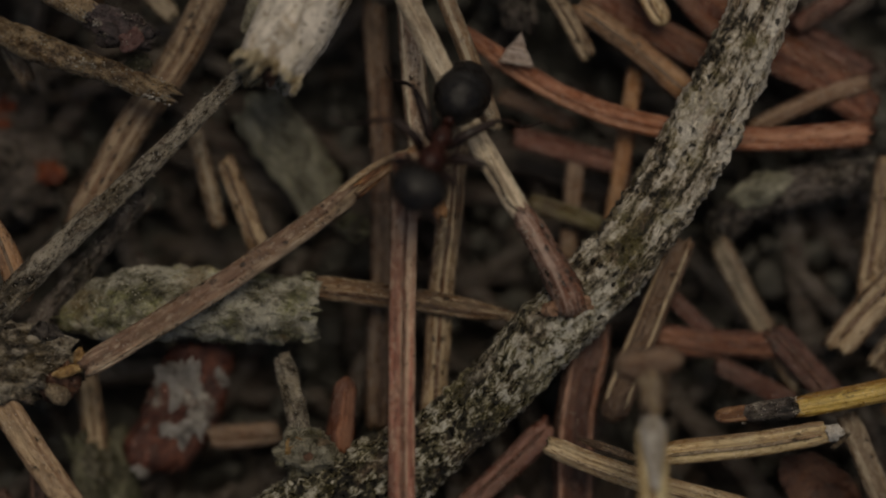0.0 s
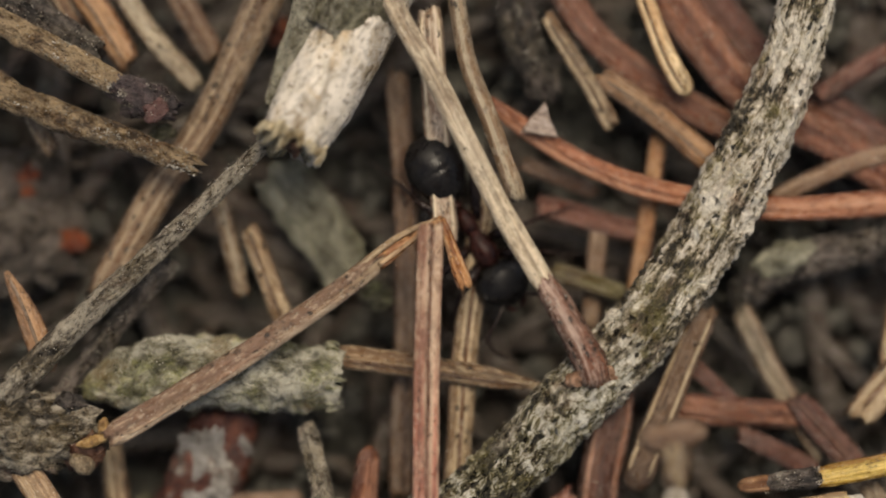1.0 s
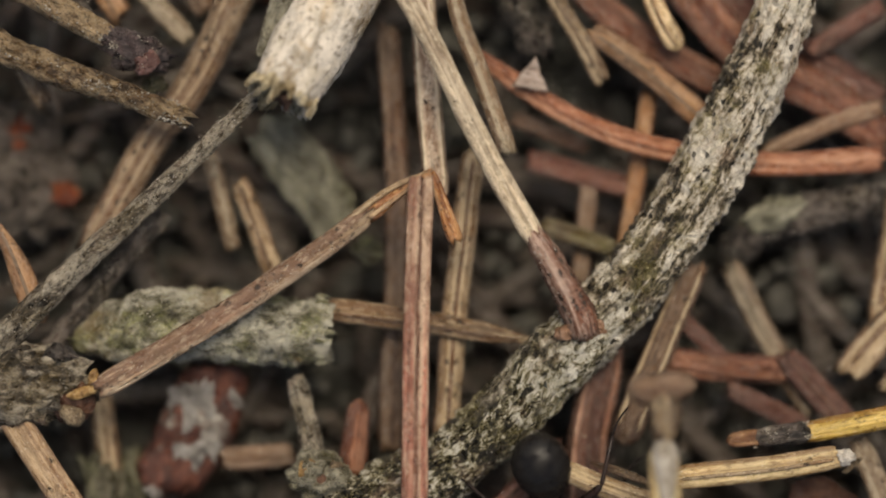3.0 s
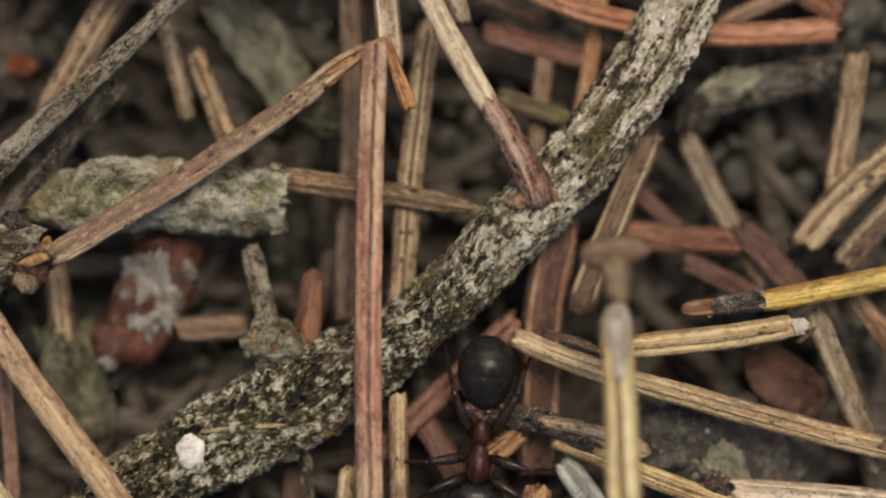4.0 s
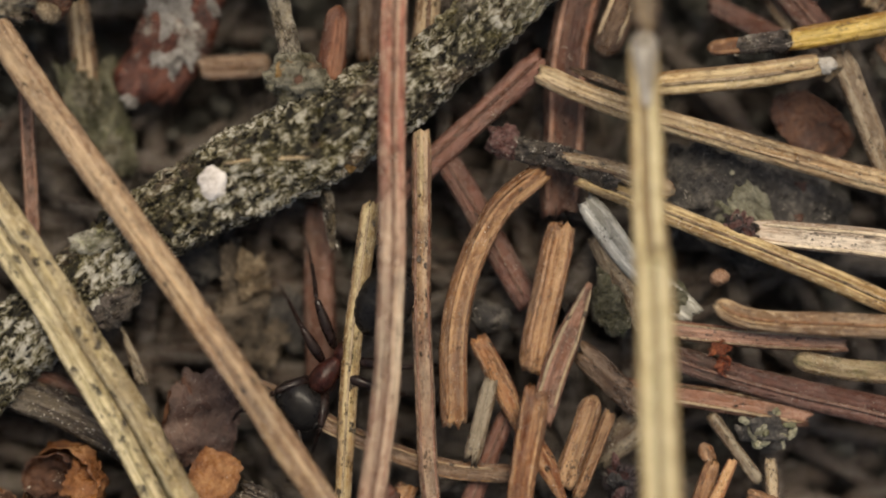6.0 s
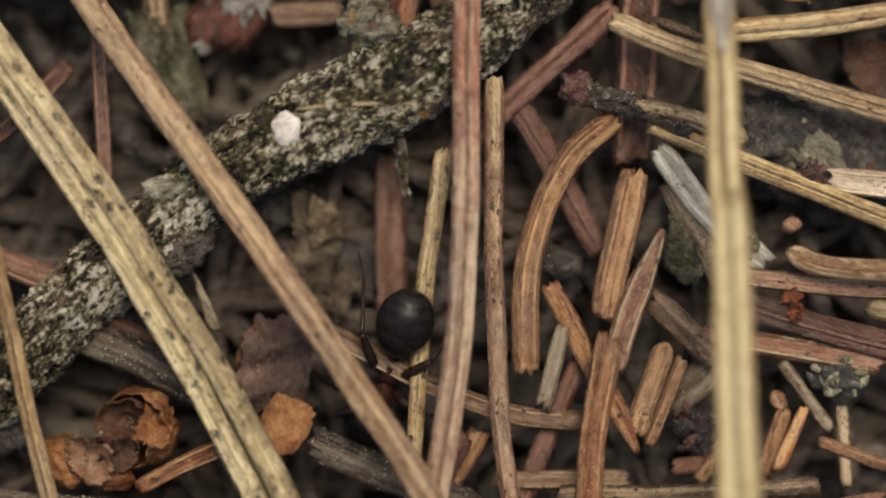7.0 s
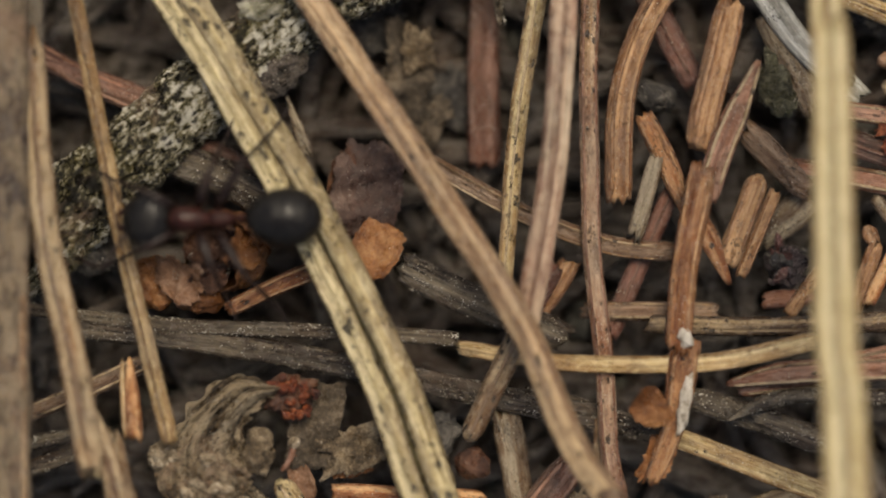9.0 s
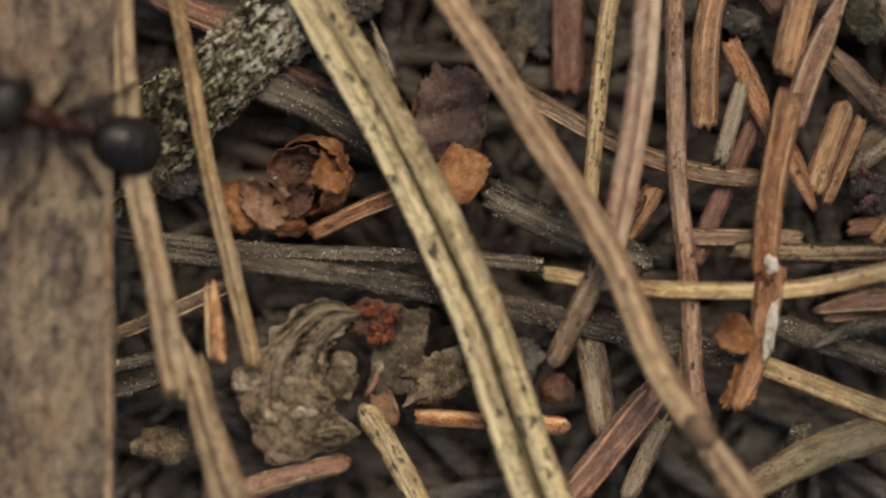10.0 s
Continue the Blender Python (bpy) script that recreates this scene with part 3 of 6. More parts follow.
# what runs lengthwise along a needle of each material: name, places across, material, label
PALE, DARK = ((-0.66, 0.66), "pale raised edge"), ((0.12,), "dark lengthwise groove")
LINES = {mat: ("ridge", PALE[0], other, PALE[1]) for mat, other in (
    ("brown_tan", "orange_tan"), ("brown_red", "red_tan"), ("orange_brown", "brown_tan"), ("red_tan", "straw_dark"), ("straw_mauve", "red_tan"), ("mauve", "red_tan"), ("brown", "straw_dark"), ("straw_pink", "bleached"))}
LINES.update({mat: ("groove", DARK[0], other, DARK[1]) for mat, other in (
    ("straw", "straw_dark"), ("straw_yellow", "straw_dark"), ("straw_dark", "brown"), ("orange_tan", "brown"), ("red_dark", "brown_red"), ("straw_tan", "brown_tan"), ("straw_spot", "straw_dark"), ("straw_grey", "brown"))})


def stick(name, kind, material, points, w0, w1, ends, label, crust=0.0):
    """A single-piece needle, stalk, twig or blade as a thing of its own."""
    m = base_of(points)
    seed = fresh()
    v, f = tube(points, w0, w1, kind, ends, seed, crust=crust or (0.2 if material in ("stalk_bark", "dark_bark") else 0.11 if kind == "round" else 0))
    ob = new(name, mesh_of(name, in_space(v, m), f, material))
    ob.matrix_world = m
    if material in ("stalk_bark", "grey_bark", "dark_bark", "grey_dark") and w1 > 0.5:
        grit(ob, m, points, (w0 + w1) / 2, int(26 * math.dist(points[0], points[-1])), 0.1 if material == "stalk_bark" else 0.075)
    if kind == "needle" and material in LINES and max(p[2] for p in points) > -2.1 and math.dist(points[0], points[-1]) > 3.5:
        lined, marks, mat, text = LINES[material]
        for mark in marks:
            trail = tube(points, w0, w1, kind, ends, seed, mark=mark)[::3]
            v, f = tube(trail, 0.15 * w0, 0.15 * w1, "needle", "pp", seed + 7, rings=40, sides=8)
            part(lined, mesh_of(lined, in_space(v, m), f, mat), ob, text)
    return tagged(ob, label, CATEGORY[name], GROUP.get(name, ""))


def thing(name, label, category, m, group=""):
    ob = new(name)
    ob.empty_display_size = 0.001
    ob.matrix_world = m
    return tagged(ob, label, category, group)


def stem_part(name, parent, m, kind, material, points, w0, w1, ends, label="", **more):
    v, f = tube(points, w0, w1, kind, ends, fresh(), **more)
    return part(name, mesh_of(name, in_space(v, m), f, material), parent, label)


ROUGH = ("soil_clod", "dead_leaf", "leaf_shade", "lichen_wood", "dull_lichen", "grey_bark", "mould", "pale_crumb", "moss_bark")


def lump_mesh(name, size, material, seed, rough=0.25, freq=1.0, level=4, square=0.0, hollow=None):
    """A lumpy body of the given size in mm round the origin."""
    bm = bmesh.new()
    bmesh.ops.create_icosphere(bm, subdivisions=level, radius=0.5)
    for v in bm.verts:
        d = v.co.normalized()
        if square:
            big = max(abs(d.x), abs(d.y), abs(d.z))
            d = d.lerp(d / big * 0.8, square)
        q = Vector((d.x * size[0], d.y * size[1], d.z * size[2])) * freq + Vector((seed * 7.3, seed * 1.7, 0))
        r = 1 + rough * (0.95 * noise.noise(q * 0.6) + 0.45 * noise.noise(q * 1.5) + 0.26 * noise.noise(q * 3.5) + (0.3 * abs(noise.noise(q * 5.5)) + 0.2 * noise.noise(q * 9) if material in ROUGH else 0))
        if hollow:
            x, y, reach, deep = hollow
            r -= deep * math.exp(-((d.x - x) ** 2 + (d.y - y) ** 2) / reach ** 2) * (d.z > 0)
        v.co = Vector((d.x * size[0], d.y * size[1], d.z * size[2])) * 0.5 * r * MM
    me = bpy.data.meshes.new(name)
    bm.to_mesh(me)
    bm.free()
    me.attributes.new("lay", "FLOAT_VECTOR", "POINT")
    me.attributes["lay"].data.foreach_set("vector", [q for v in me.vertices for q in v.co])
    me.polygons.foreach_set("use_smooth", [True] * len(me.polygons))
    me.materials.append(MATS[material])
    return me


def lump(name, category, material, place, size, turn, label, rough=0.25, freq=1.0, level=4, square=0.0, hollow=None, group=""):
    ob = new(name, lump_mesh(name, size, material, fresh(), rough, freq, level, square, hollow))
    m = ob.matrix_world = pose(place[0] * MM, place[1] * MM, place[2] * MM, 0, 0, turn)
    if material == "soil_clod":
        d = Vector((math.cos(radians(turn)), math.sin(radians(turn)), 0)) * size[0] * 0.4
        low = Vector(place) + Vector((0, 0, size[2] * 0.46 - size[1] * 0.37))
        grit(ob, m, [tuple(low - d), tuple(low), tuple(low + d)], size[1] * 0.75, int(10 * size[0] * size[1]), 0.085)
    return tagged(ob, label, category, group)


def flake_mesh(name, length, width, thick, curl, material, seed, ragged=0.15, n=22, folds=0.0, square=0.0):
    """A curled flake with a ragged outline and real thickness."""
    top, low, faces = [], [], []
    for i in range(n):
        for j in range(n):
            u, v = i / (n - 1) * 2 - 1, j / (n - 1) * 2 - 1
            x, y = u * math.sqrt(1 - v * v / 2 * (1 - square)), v * math.sqrt(1 - u * u / 2 * (1 - square))
            rim = max(abs(u), abs(v))
            g = 1 + ragged * rim * (wob(x * 1.6 + seed, y * 1.6, 3) * 1.4 + wob(x * 5 + seed, y * 5, 8) + 0.6 * wob(x * 13 + seed, y * 13, 8))
            z = curl * (y * y) * width + 0.06 * width * wob(x * 2, y * 2, seed) + folds * width * math.sin(x * 7 + seed + y * 2) * 0.1
            p = np.array((x * g * length / 2, y * g * width / 2, z))
            top.append(p + (0, 0, thick / 2 * (1.05 - rim ** 4)))
            low.append(p - (0, 0, thick / 2 * (1.05 - rim ** 4)))
    m = n * n
    for i in range(n - 1):
        for j in range(n - 1):
            a = i * n + j
            faces.append((a, a + n, a + n + 1, a + 1))
            faces.append((a + m, a + m + 1, a + m + n + 1, a + m + n))
    rim = [i * n for i in range(n)] + [(n - 1) * n + j for j in range(1, n)] + [i * n + n - 1 for i in range(n - 2, -1, -1)] + list(range(n - 2, 0, -1))
    for a, b in zip(rim, rim[1:] + rim[:1]):
        faces.append((b, a, a + m, b + m))
    return mesh_of(name, np.array(top + low) * MM, faces, material)


def flake(name, category, material, place, length, width, turn, label, thick=0.12, curl=0.15, tilt=(0, 0), ragged=0.15, folds=0.0, group="", square=0.0):
    ob = new(name, flake_mesh(name, length, width, thick, curl, material, fresh(), ragged, 30, folds, square))
    ob.matrix_world = pose(place[0] * MM, place[1] * MM, place[2] * MM, tilt[0], tilt[1], turn)
    return tagged(ob, label, category, group)


def bowl_mesh(name, size, material, seed, opening=115, thick=0.14, crumple=0.14, ragged=0.2):
    """An open crumpled shell with a torn rim: size in mm, opening: degrees from its bottom to its rim."""
    n, w = 44, 20
    out, inn, faces = [], [], []
    for i in range(n):
        a = i / n * 2 * math.pi
        reach = radians(opening) * (1 + ragged * (wob(math.cos(a) * 1.3 + seed, math.sin(a) * 1.3, 2) * 1.5 + 0.5 * wob(math.cos(a) * 4 + seed, math.sin(a) * 4, 6)))
        for j in range(w):
            f = reach * (j + 0.3) / (w - 0.7)
            d = np.array((math.sin(f) * math.cos(a), math.sin(f) * math.sin(a), -math.cos(f)))
            q = d * 1.6 + seed * 3.7
            r = 1 + crumple * (1.3 * wob(*q) + abs(wob(*(q * 2.3))) + 0.5 * wob(*(q * 4.5)))
            out.append(d * np.array(size) / 2 * r)
            inn.append(d * (np.array(size) / 2 * r - thick * (1.1 - 0.7 * j / w)))
    c = n * w
    for i in range(n):
        e = (i + 1) % n
        for j in range(w - 1):
            a, b = i * w + j, e * w + j
            faces += [(a, a + 1, b + 1, b), (a + c, b + c, b + 1 + c, a + 1 + c)]
        a, b = i * w + w - 1, e * w + w - 1
        faces.append((a, a + c, b + c, b))
    faces += [tuple(i * w for i in range(n)), tuple(i * w + c for i in range(n - 1, -1, -1))]
    return mesh_of(name, np.array(out + inn) * MM, faces, material)


def grit(parent, m, points, width, n, grain=0.075, name="grit"):
    """Tiny pale grains stuck to the upper side of a stem through the points, partly added in place of wet glints."""
    rnd = random.Random(fresh())
    mid, _ = spline(points, 60)
    verts, faces = [], []
    clumps = [(rnd.random(), rnd.uniform(-1, 1)) for _ in range(max(4, n // 14))]
    for _ in range(n):
        s, c = rnd.choice(clumps) if rnd.random() < 0.75 else (rnd.random(), rnd.uniform(-1, 1))
        s, c = min(1, max(0, s + rnd.gauss(0, 0.03))), max(-0.97, min(0.97, c + rnd.gauss(0, 0.16)))
        i = min(58, int(s * 59))
        p, t = mid[i], mid[i + 1] - mid[i]
        side = np.cross(t / np.linalg.norm(t), (0, 0, 1.0))
        q = p + t * rnd.random() + side * c * width / 2 + np.array((0, 0, math.sqrt(1 - c * c) * width / 2 * rnd.uniform(0.92, 1.04)))
        g, first, a = grain * 0.8 * rnd.uniform(0.45, 1.5), len(verts), rnd.uniform(0, 6.28)
        for h, reach in ((-0.5, 0.0), (0.0, 0.5), (0.5, 0.0)):
            for k in range(5 if reach else 1):
                b = a + k * 1.257
                verts.append(tuple(q + np.array((math.cos(b) * reach, math.sin(b) * reach * 0.8, h)) * g * rnd.uniform(0.8, 1.2)))
        for k in range(5):
            u, v = first + 1 + k, first + 1 + (k + 1) % 5
            faces += [(first, v, u), (first + 6, u, v)]
    return part(name, mesh_of(name, in_space(verts, m), faces, "grit", False), parent, "tiny pale grains and added glints")


def cluster(name, category, material, others, place, reach, n, grain, label, flat=0.5):
    """A knot of small scales and grains: parts heaped over a core."""
    rnd = random.Random(fresh())
    m = pose(place[0] * MM, place[1] * MM, place[2] * MM)
    root = thing(name, label, category, m)
    part("core", lump_mesh("core", (reach[0] * 0.85, reach[1] * 0.85, min(reach) * flat * 1.5), material, fresh(), 0.35, 1.6), root)
    for k in range(n):
        a, r = rnd.uniform(0, 2 * math.pi), math.sqrt(rnd.random()) * 0.5
        x, y = r * reach[0] * math.cos(a), r * reach[1] * math.sin(a)
        g = grain * rnd.uniform(0.6, 1.4)
        ob = part("scale", lump_mesh("scale", (g * 1.5, g * rnd.uniform(0.5, 1.0), g * 0.5), rnd.choice(others), fresh(), 0.4, 2.0, 3), root)
        ob.matrix_local = pose(x * MM, y * MM, (min(reach) * flat * 0.7 * (1 - 3 * r * r)) * MM, rnd.uniform(-30, 30), rnd.uniform(-30, 30), rnd.uniform(0, 360))
    return root


# ---- ground ----
def lines(half, step, far):
    a = list(np.arange(0, half + 1e-9, step))
    while a[-1] < far:
        a.append(a[-1] + (a[-1] - a[-2]) * 1.45)
    return np.array([-v for v in a[:0:-1]] + a)


def build_ground():
    xs, ys = lines(30, 0.42, 60000), lines(36, 0.42, 60000)
    verts = []
    for x in xs:
        for y in ys:
            near = max(0.0, 1 - max(0, math.hypot(x, y) - 30) / 400)
            z = -8.5 + near * (0.9 * wob(x * 0.13, y * 0.13, 2) + 0.6 * wob(x * 0.45, y * 0.45, 5) + 0.35 * wob(x * 1.3, y * 1.3, 7))
            verts.append((x * MM - 0.002, y * MM - 0.016, z * MM))
    n = len(ys)
    faces = [(i * n + j, (i + 1) * n + j, (i + 1) * n + j + 1, i * n + j + 1) for i in range(len(xs) - 1) for j in range(n - 1)]
    tagged(new("ground", mesh_of("ground", verts, faces, "soil")), "dark damp forest soil under needle litter", "ground", "", "structure")


def build_litter():
    """Countless dull needles: deep under the view, and spread round it."""
    rnd = random.Random(5)
    verts, faces = [], []
    for k in range(2460):
        inner = k < 480 or k >= 2200
        x, y = (rnd.uniform(-26, 22), rnd.uniform(-46, 14)) if inner else (rnd.uniform(-110, 106), rnd.uniform(-126, 94))
        if not inner and -28 < x < 24 and -48 < y < 16:
            continue
        if k >= 2200:
            y = rnd.uniform(-46, -15)
        z = rnd.uniform(-5.6, -3.3) if k >= 2200 else rnd.uniform(-8.0, -4.6) if inner else rnd.uniform(-8.0, -1.0)
        a, long, w = rnd.uniform(0, math.pi), rnd.uniform(6, 17), rnd.uniform(0.6, 1.2)
        bow, dip = rnd.uniform(-1.6, 1.6), rnd.uniform(-0.9, 0.9)
        first = len(verts)
        for i in range(8):
            s = i / 7
            px, off = (s - 0.5) * long, bow * (1 - (2 * s - 1) ** 2)
            ww = w * (1 if 0 < i < 7 else 0.5)
            for q in range(7):
                b = q / 7 * 2 * math.pi
                u, h = off + ww / 2 * math.cos(b), ww * 0.32 * math.sin(b) + dip * (2 * s - 1)
                verts.append(((x + px * math.cos(a) - u * math.sin(a)) * MM, (y + px * math.sin(a) + u * math.cos(a)) * MM, (z + h) * MM))
        for i in range(7):
            for q in range(7):
                c, d = first + i * 7 + q, first + i * 7 + (q + 1) % 7
                faces.append((c, d, d + 7, c + 7))
        faces.append(tuple(first + q for q in range(6, -1, -1)))
        faces.append(tuple(first + 49 + q for q in range(7)))
    tagged(new("needle_litter", mesh_of("needle_litter", verts, faces, "litter")), "deep layer of dull brown spruce needles", "needle litter", "", "stuff")


def build_soil_crumbs():
    """Countless dark crumbs of soil, moss and rotten bark between the needles."""
    rnd = random.Random(11)
    verts, faces = [], []
    for k in range(3400):
        x, y, z = rnd.uniform(-26, 22), rnd.uniform(-46, 14), rnd.uniform(-7.4, -4.7)
        size, seed = rnd.choice((0.15, 0.2, 0.28, 0.38, 0.52)) * rnd.uniform(0.7, 1.3), rnd.uniform(0, 90)
        turn, flat = rnd.uniform(0, 6.28), rnd.uniform(0.4, 0.9)
        rows, cols, first = 6, 8, len(verts)
        for i in range(rows):
            f = math.pi * (i + 0.25) / (rows - 0.5)
            for j in range(cols):
                a = j / cols * 2 * math.pi
                d = (math.sin(f) * math.cos(a), math.sin(f) * math.sin(a), math.cos(f))
                r = size * (1 + 0.95 * wob(d[0] * 1.4 + seed, d[1] * 1.4, d[2] * 1.4) + 0.35 * wob(d[0] * 3 + seed, d[1] * 3, d[2] * 3))
                px, py = d[0] * r * 1.3, d[1] * r
                verts.append(((x + px * math.cos(turn) - py * math.sin(turn)) * MM, (y + px * math.sin(turn) + py * math.cos(turn)) * MM, (z + d[2] * r * flat) * MM))
        for i in range(rows - 1):
            for j in range(cols):
                a, b = first + i * cols + j, first + i * cols + (j + 1) % cols
                faces.append((a, a + cols, b + cols, b))
        faces += [tuple(first + j for j in range(cols)), tuple(first + (rows - 1) * cols + j for j in range(cols - 1, -1, -1))]
    tagged(new("soil_crumbs", mesh_of("soil_crumbs", verts, faces, "deep_crumb")), "dark damp crumbs of soil and rotten bark", "soil crumbs", "", "stuff")


build_ground()
build_litter()
build_soil_crumbs()

# ---- the lichened branch, with what belongs to it ----
def build_branch():
    spine = [(15.66, 11.53, -0.40), (14.58, 7.02, -0.40), (12.66, 2.51, -0.40), (10.07, -2.01, -0.40), (7.81, -4.94, -0.40), (4.88, -7.88, -0.40),
             (4.51, -8.38, -0.40), (1.60, -11.10, -0.50), (-1.99, -13.49, -0.50), (-4.91, -15.09, -0.60), (-8.06, -16.81, -0.70), (-10.54, -18.53, -0.80), (-15.61, -23.17, -0.90), (-19.13, -26.64, -0.90), (-22.66, -29.89, -1.00)]
    m = base_of(spine)
    root = thing("lichened_branch", "crooked grey branch crusted with pale and greenish lichen", "branch", m)
    stem_part("bark", root, m, "round", "lichen_bark", spine, 2.4, 3.0, "cc", widths=[1.98, 2.21, 2.65, 2.75, 2.65, 2.75, 2.38, 3.38, 3.60, 3.06, 2.92, 3.04, 3.15, 3.38], rings=640, sides=72, crust=0.1, ridge=0.13)
    grit(root, m, spine, 2.6, 420, 0.07)
    for (x, y, z), size, turn, mat, label in (
            ((-7.11, -16.06, 1.05), (1.12, 1.35, 0.7), 10, "white_mould", "white mould spot"),
            ((-1.78, -15.17, 0.00), (0.58, 0.85, 0.6), 0, "resin", "yellowish bud scale"),
            ((-11.73, -18.39, 0.60), (1.80, 0.90, 0.5), 5, "lichen_wood", "pale curled lichen"),
            ((-11.90, -18.39, 0.60), (1.71, 0.72, 0.35), 10, "lichen_wood", "pale curled lichen"),
            ((-11.34, -20.70, -0.10), (2.70, 2.25, 1.0), 35, "dark_bark", "crumbling dark bark")):
        ob = part("lichen" if "lichen" in label else "bud" if "bud" in label else "mould" if "mould" in label else "bark_crumb",
                  lump_mesh("crust", size, mat, fresh(), 0.2 if mat == "white_mould" else 0.4, 1.7, 4), root, label)
        ob.matrix_local = m.inverted() @ pose(x * MM, y * MM, z * MM, 0, 0, turn)


def build_pale_needle():
    top = [(-2.86, 11.56, 1.70), (-0.98, 7.90, 1.70), (0.36, 5.57, 1.70), (2.80, 0.69, 1.60), (4.69, -2.54, 1.40)]
    m = base_of(top)
    root = thing("pale_spruce_needle", "pale straw needle with a brown woody foot", "needle", m)
    stem_part("shaft", root, m, "needle", "bleached", top, 0.85, 0.94, "cc")
    stem_part("foot", root, m, "round", "foot_brown", [(4.47, -2.09, 1.40), (5.52, -3.81, 1.30), (6.29, -5.33, 1.00), (6.57, -6.19, 0.80)], 0.94, 1.48, "jc", "brown woody foot with an orange rim", crust=0.12)
    for (x, y, z), long, wide, turn in (((5.88, -6.05, 0.90), 0.99, 0.63, 10), ((6.56, -6.10, 0.95), 1.12, 0.77, -8), ((7.06, -5.88, 0.85), 0.72, 0.67, 40), ((6.20, -5.78, 1.10), 0.81, 0.58, 60), ((6.60, -5.64, 1.20), 0.90, 0.54, 20)):
        ob = part("foot_rim", lump_mesh("foot_rim", (long, wide, 0.6), "gall_pale", fresh(), 0.55, 2.2), root, "rusty orange rim")
        ob.matrix_local = m.inverted() @ pose(x * MM, y * MM, z * MM, 0, 0, turn)
    grit(root, m, [(4.81, -2.65, 1.40), (5.52, -3.81, 1.30), (6.29, -5.33, 1.00)], 1.03, 40, 0.08)


def build_broken_needle():
    shaft = [(-12.70, -8.41, 1.00), (-7.90, -5.55, 1.09), (-4.10, -2.99, 1.16), (-1.98, -1.43, 1.20)]
    m = base_of(shaft)
    root = thing("broken_spruce_needle", "dry brown needle snapped open to orange wood", "needle", m)
    stem_part("shaft", root, m, "needle", "snapped", shaft, 1.03, 0.90, "cj", "speckled brown outer skin")
    stem_part("split_wood", root, m, "needle", "orange", [(-2.09, -1.49, 1.20), (-0.98, -0.65, 1.20), (0.49, 0.29, 1.10)], 0.90, 0.27, "cj", "split orange wood")
    stem_part("rind", root, m, "needle", "straw_dark", [(-3.21, -2.03, 1.35), (-1.42, -0.60, 1.40), (0.36, 0.29, 1.20)], 0.36, 0.16, "pp", "brown outer rind")
    stem_part("splinter", root, m, "needle", "straw_tan", [(-1.95, -1.55, 1.42), (-0.90, -0.80, 1.45), (0.20, 0.05, 1.30)], 0.22, 0.10, "jp", "pale orange splinter")
    stem_part("sliver", root, m, "needle", "orange", [(0.49, 0.25, 1.10), (0.94, -0.98, 1.00), (1.46, -2.48, 0.90)], 0.34, 0.72, "cj", "hanging orange sliver")


def build_stub():
    axis = [(-5.38, 3.21, 1.90), (-3.67, 6.51, 0.75), (-2.11, 9.69, 0.10), (-0.54, 12.85, 0.00)]
    m = base_of(axis)
    root = thing("broken_branch_stub", "broken branch piece with bleached wood and peeling bark", "branch", m)
    stem_part("wood", root, m, "round", "white_wood", axis, 3.10, 3.51, "cc", rings=120, sides=48, crust=0.035, ridge=0.025)
    bark_line = [(-3.89, 7.27, 0.80), (-2.11, 10.24, 0.30), (-0.43, 13.18, 0.00)]
    stem_part("bark", root, m, "round", "moss_bark", bark_line, 3.55, 3.87, "cc", "grey-green peeling bark", rings=90, sides=48, crust=0.06)
    grit(root, m, bark_line, 3.46, 90, 0.06)
    shred = [(-6.35, 4.73, 1.60), (-5.47, 6.65, 1.45), (-4.37, 8.59, 1.10), (-3.22, 10.77, 0.60)]
    stem_part("bark_shred", root, m, "needle", "moss_bark", shred, 1.35, 3.60, "pj", "strip of dark bark left on the wood", rings=60, sides=30, crust=0.12)
    grit(root, m, shred, 1.35, 60, 0.06)
    stem_part("end_wood", root, m, "round", "straw_rim", [(-5.10, 3.75, 1.72), (-5.44, 3.08, 1.93)], 2.85, 2.75, "jj", "torn pale end of the wood", rings=14, sides=30, crust=0.08)
    stem_part("hollow", root, m, "needle", "gall_dark", [(-5.20, 3.55, 2.15), (-5.48, 3.00, 2.33)], 1.25, 1.15, "jj", "brown hollow pith")
    rnd = random.Random(31)
    for k in range(17):
        # teeth of torn wood round the open end
        a = radians(-24 + 14.3 * k)
        c, h = 1.36 * math.cos(a), 1.36 * math.sin(a)
        x, y, z = -5.42 + 0.888 * c + 0.137 * h, 3.14 - 0.46 * c + 0.264 * h, 1.92 + 0.955 * h
        ob = part("torn_rim", lump_mesh("torn_rim", (rnd.uniform(0.35, 0.8), rnd.uniform(0.2, 0.36), 0.26), "straw_rim", fresh(), 0.6, 2.6, 3), root, "pale torn wood rim")
        ob.matrix_local = m.inverted() @ pose(x * MM, y * MM, z * MM, rnd.uniform(-20, 20), rnd.uniform(-20, 20), 62 + rnd.uniform(-22, 22))
    stem_part("fibre", root, m, "round", "straw", [(-5.58, 3.54, 2.90), (-5.93, 2.88, 2.90)], 0.20, 0.11, "cp", "pale torn fibre")


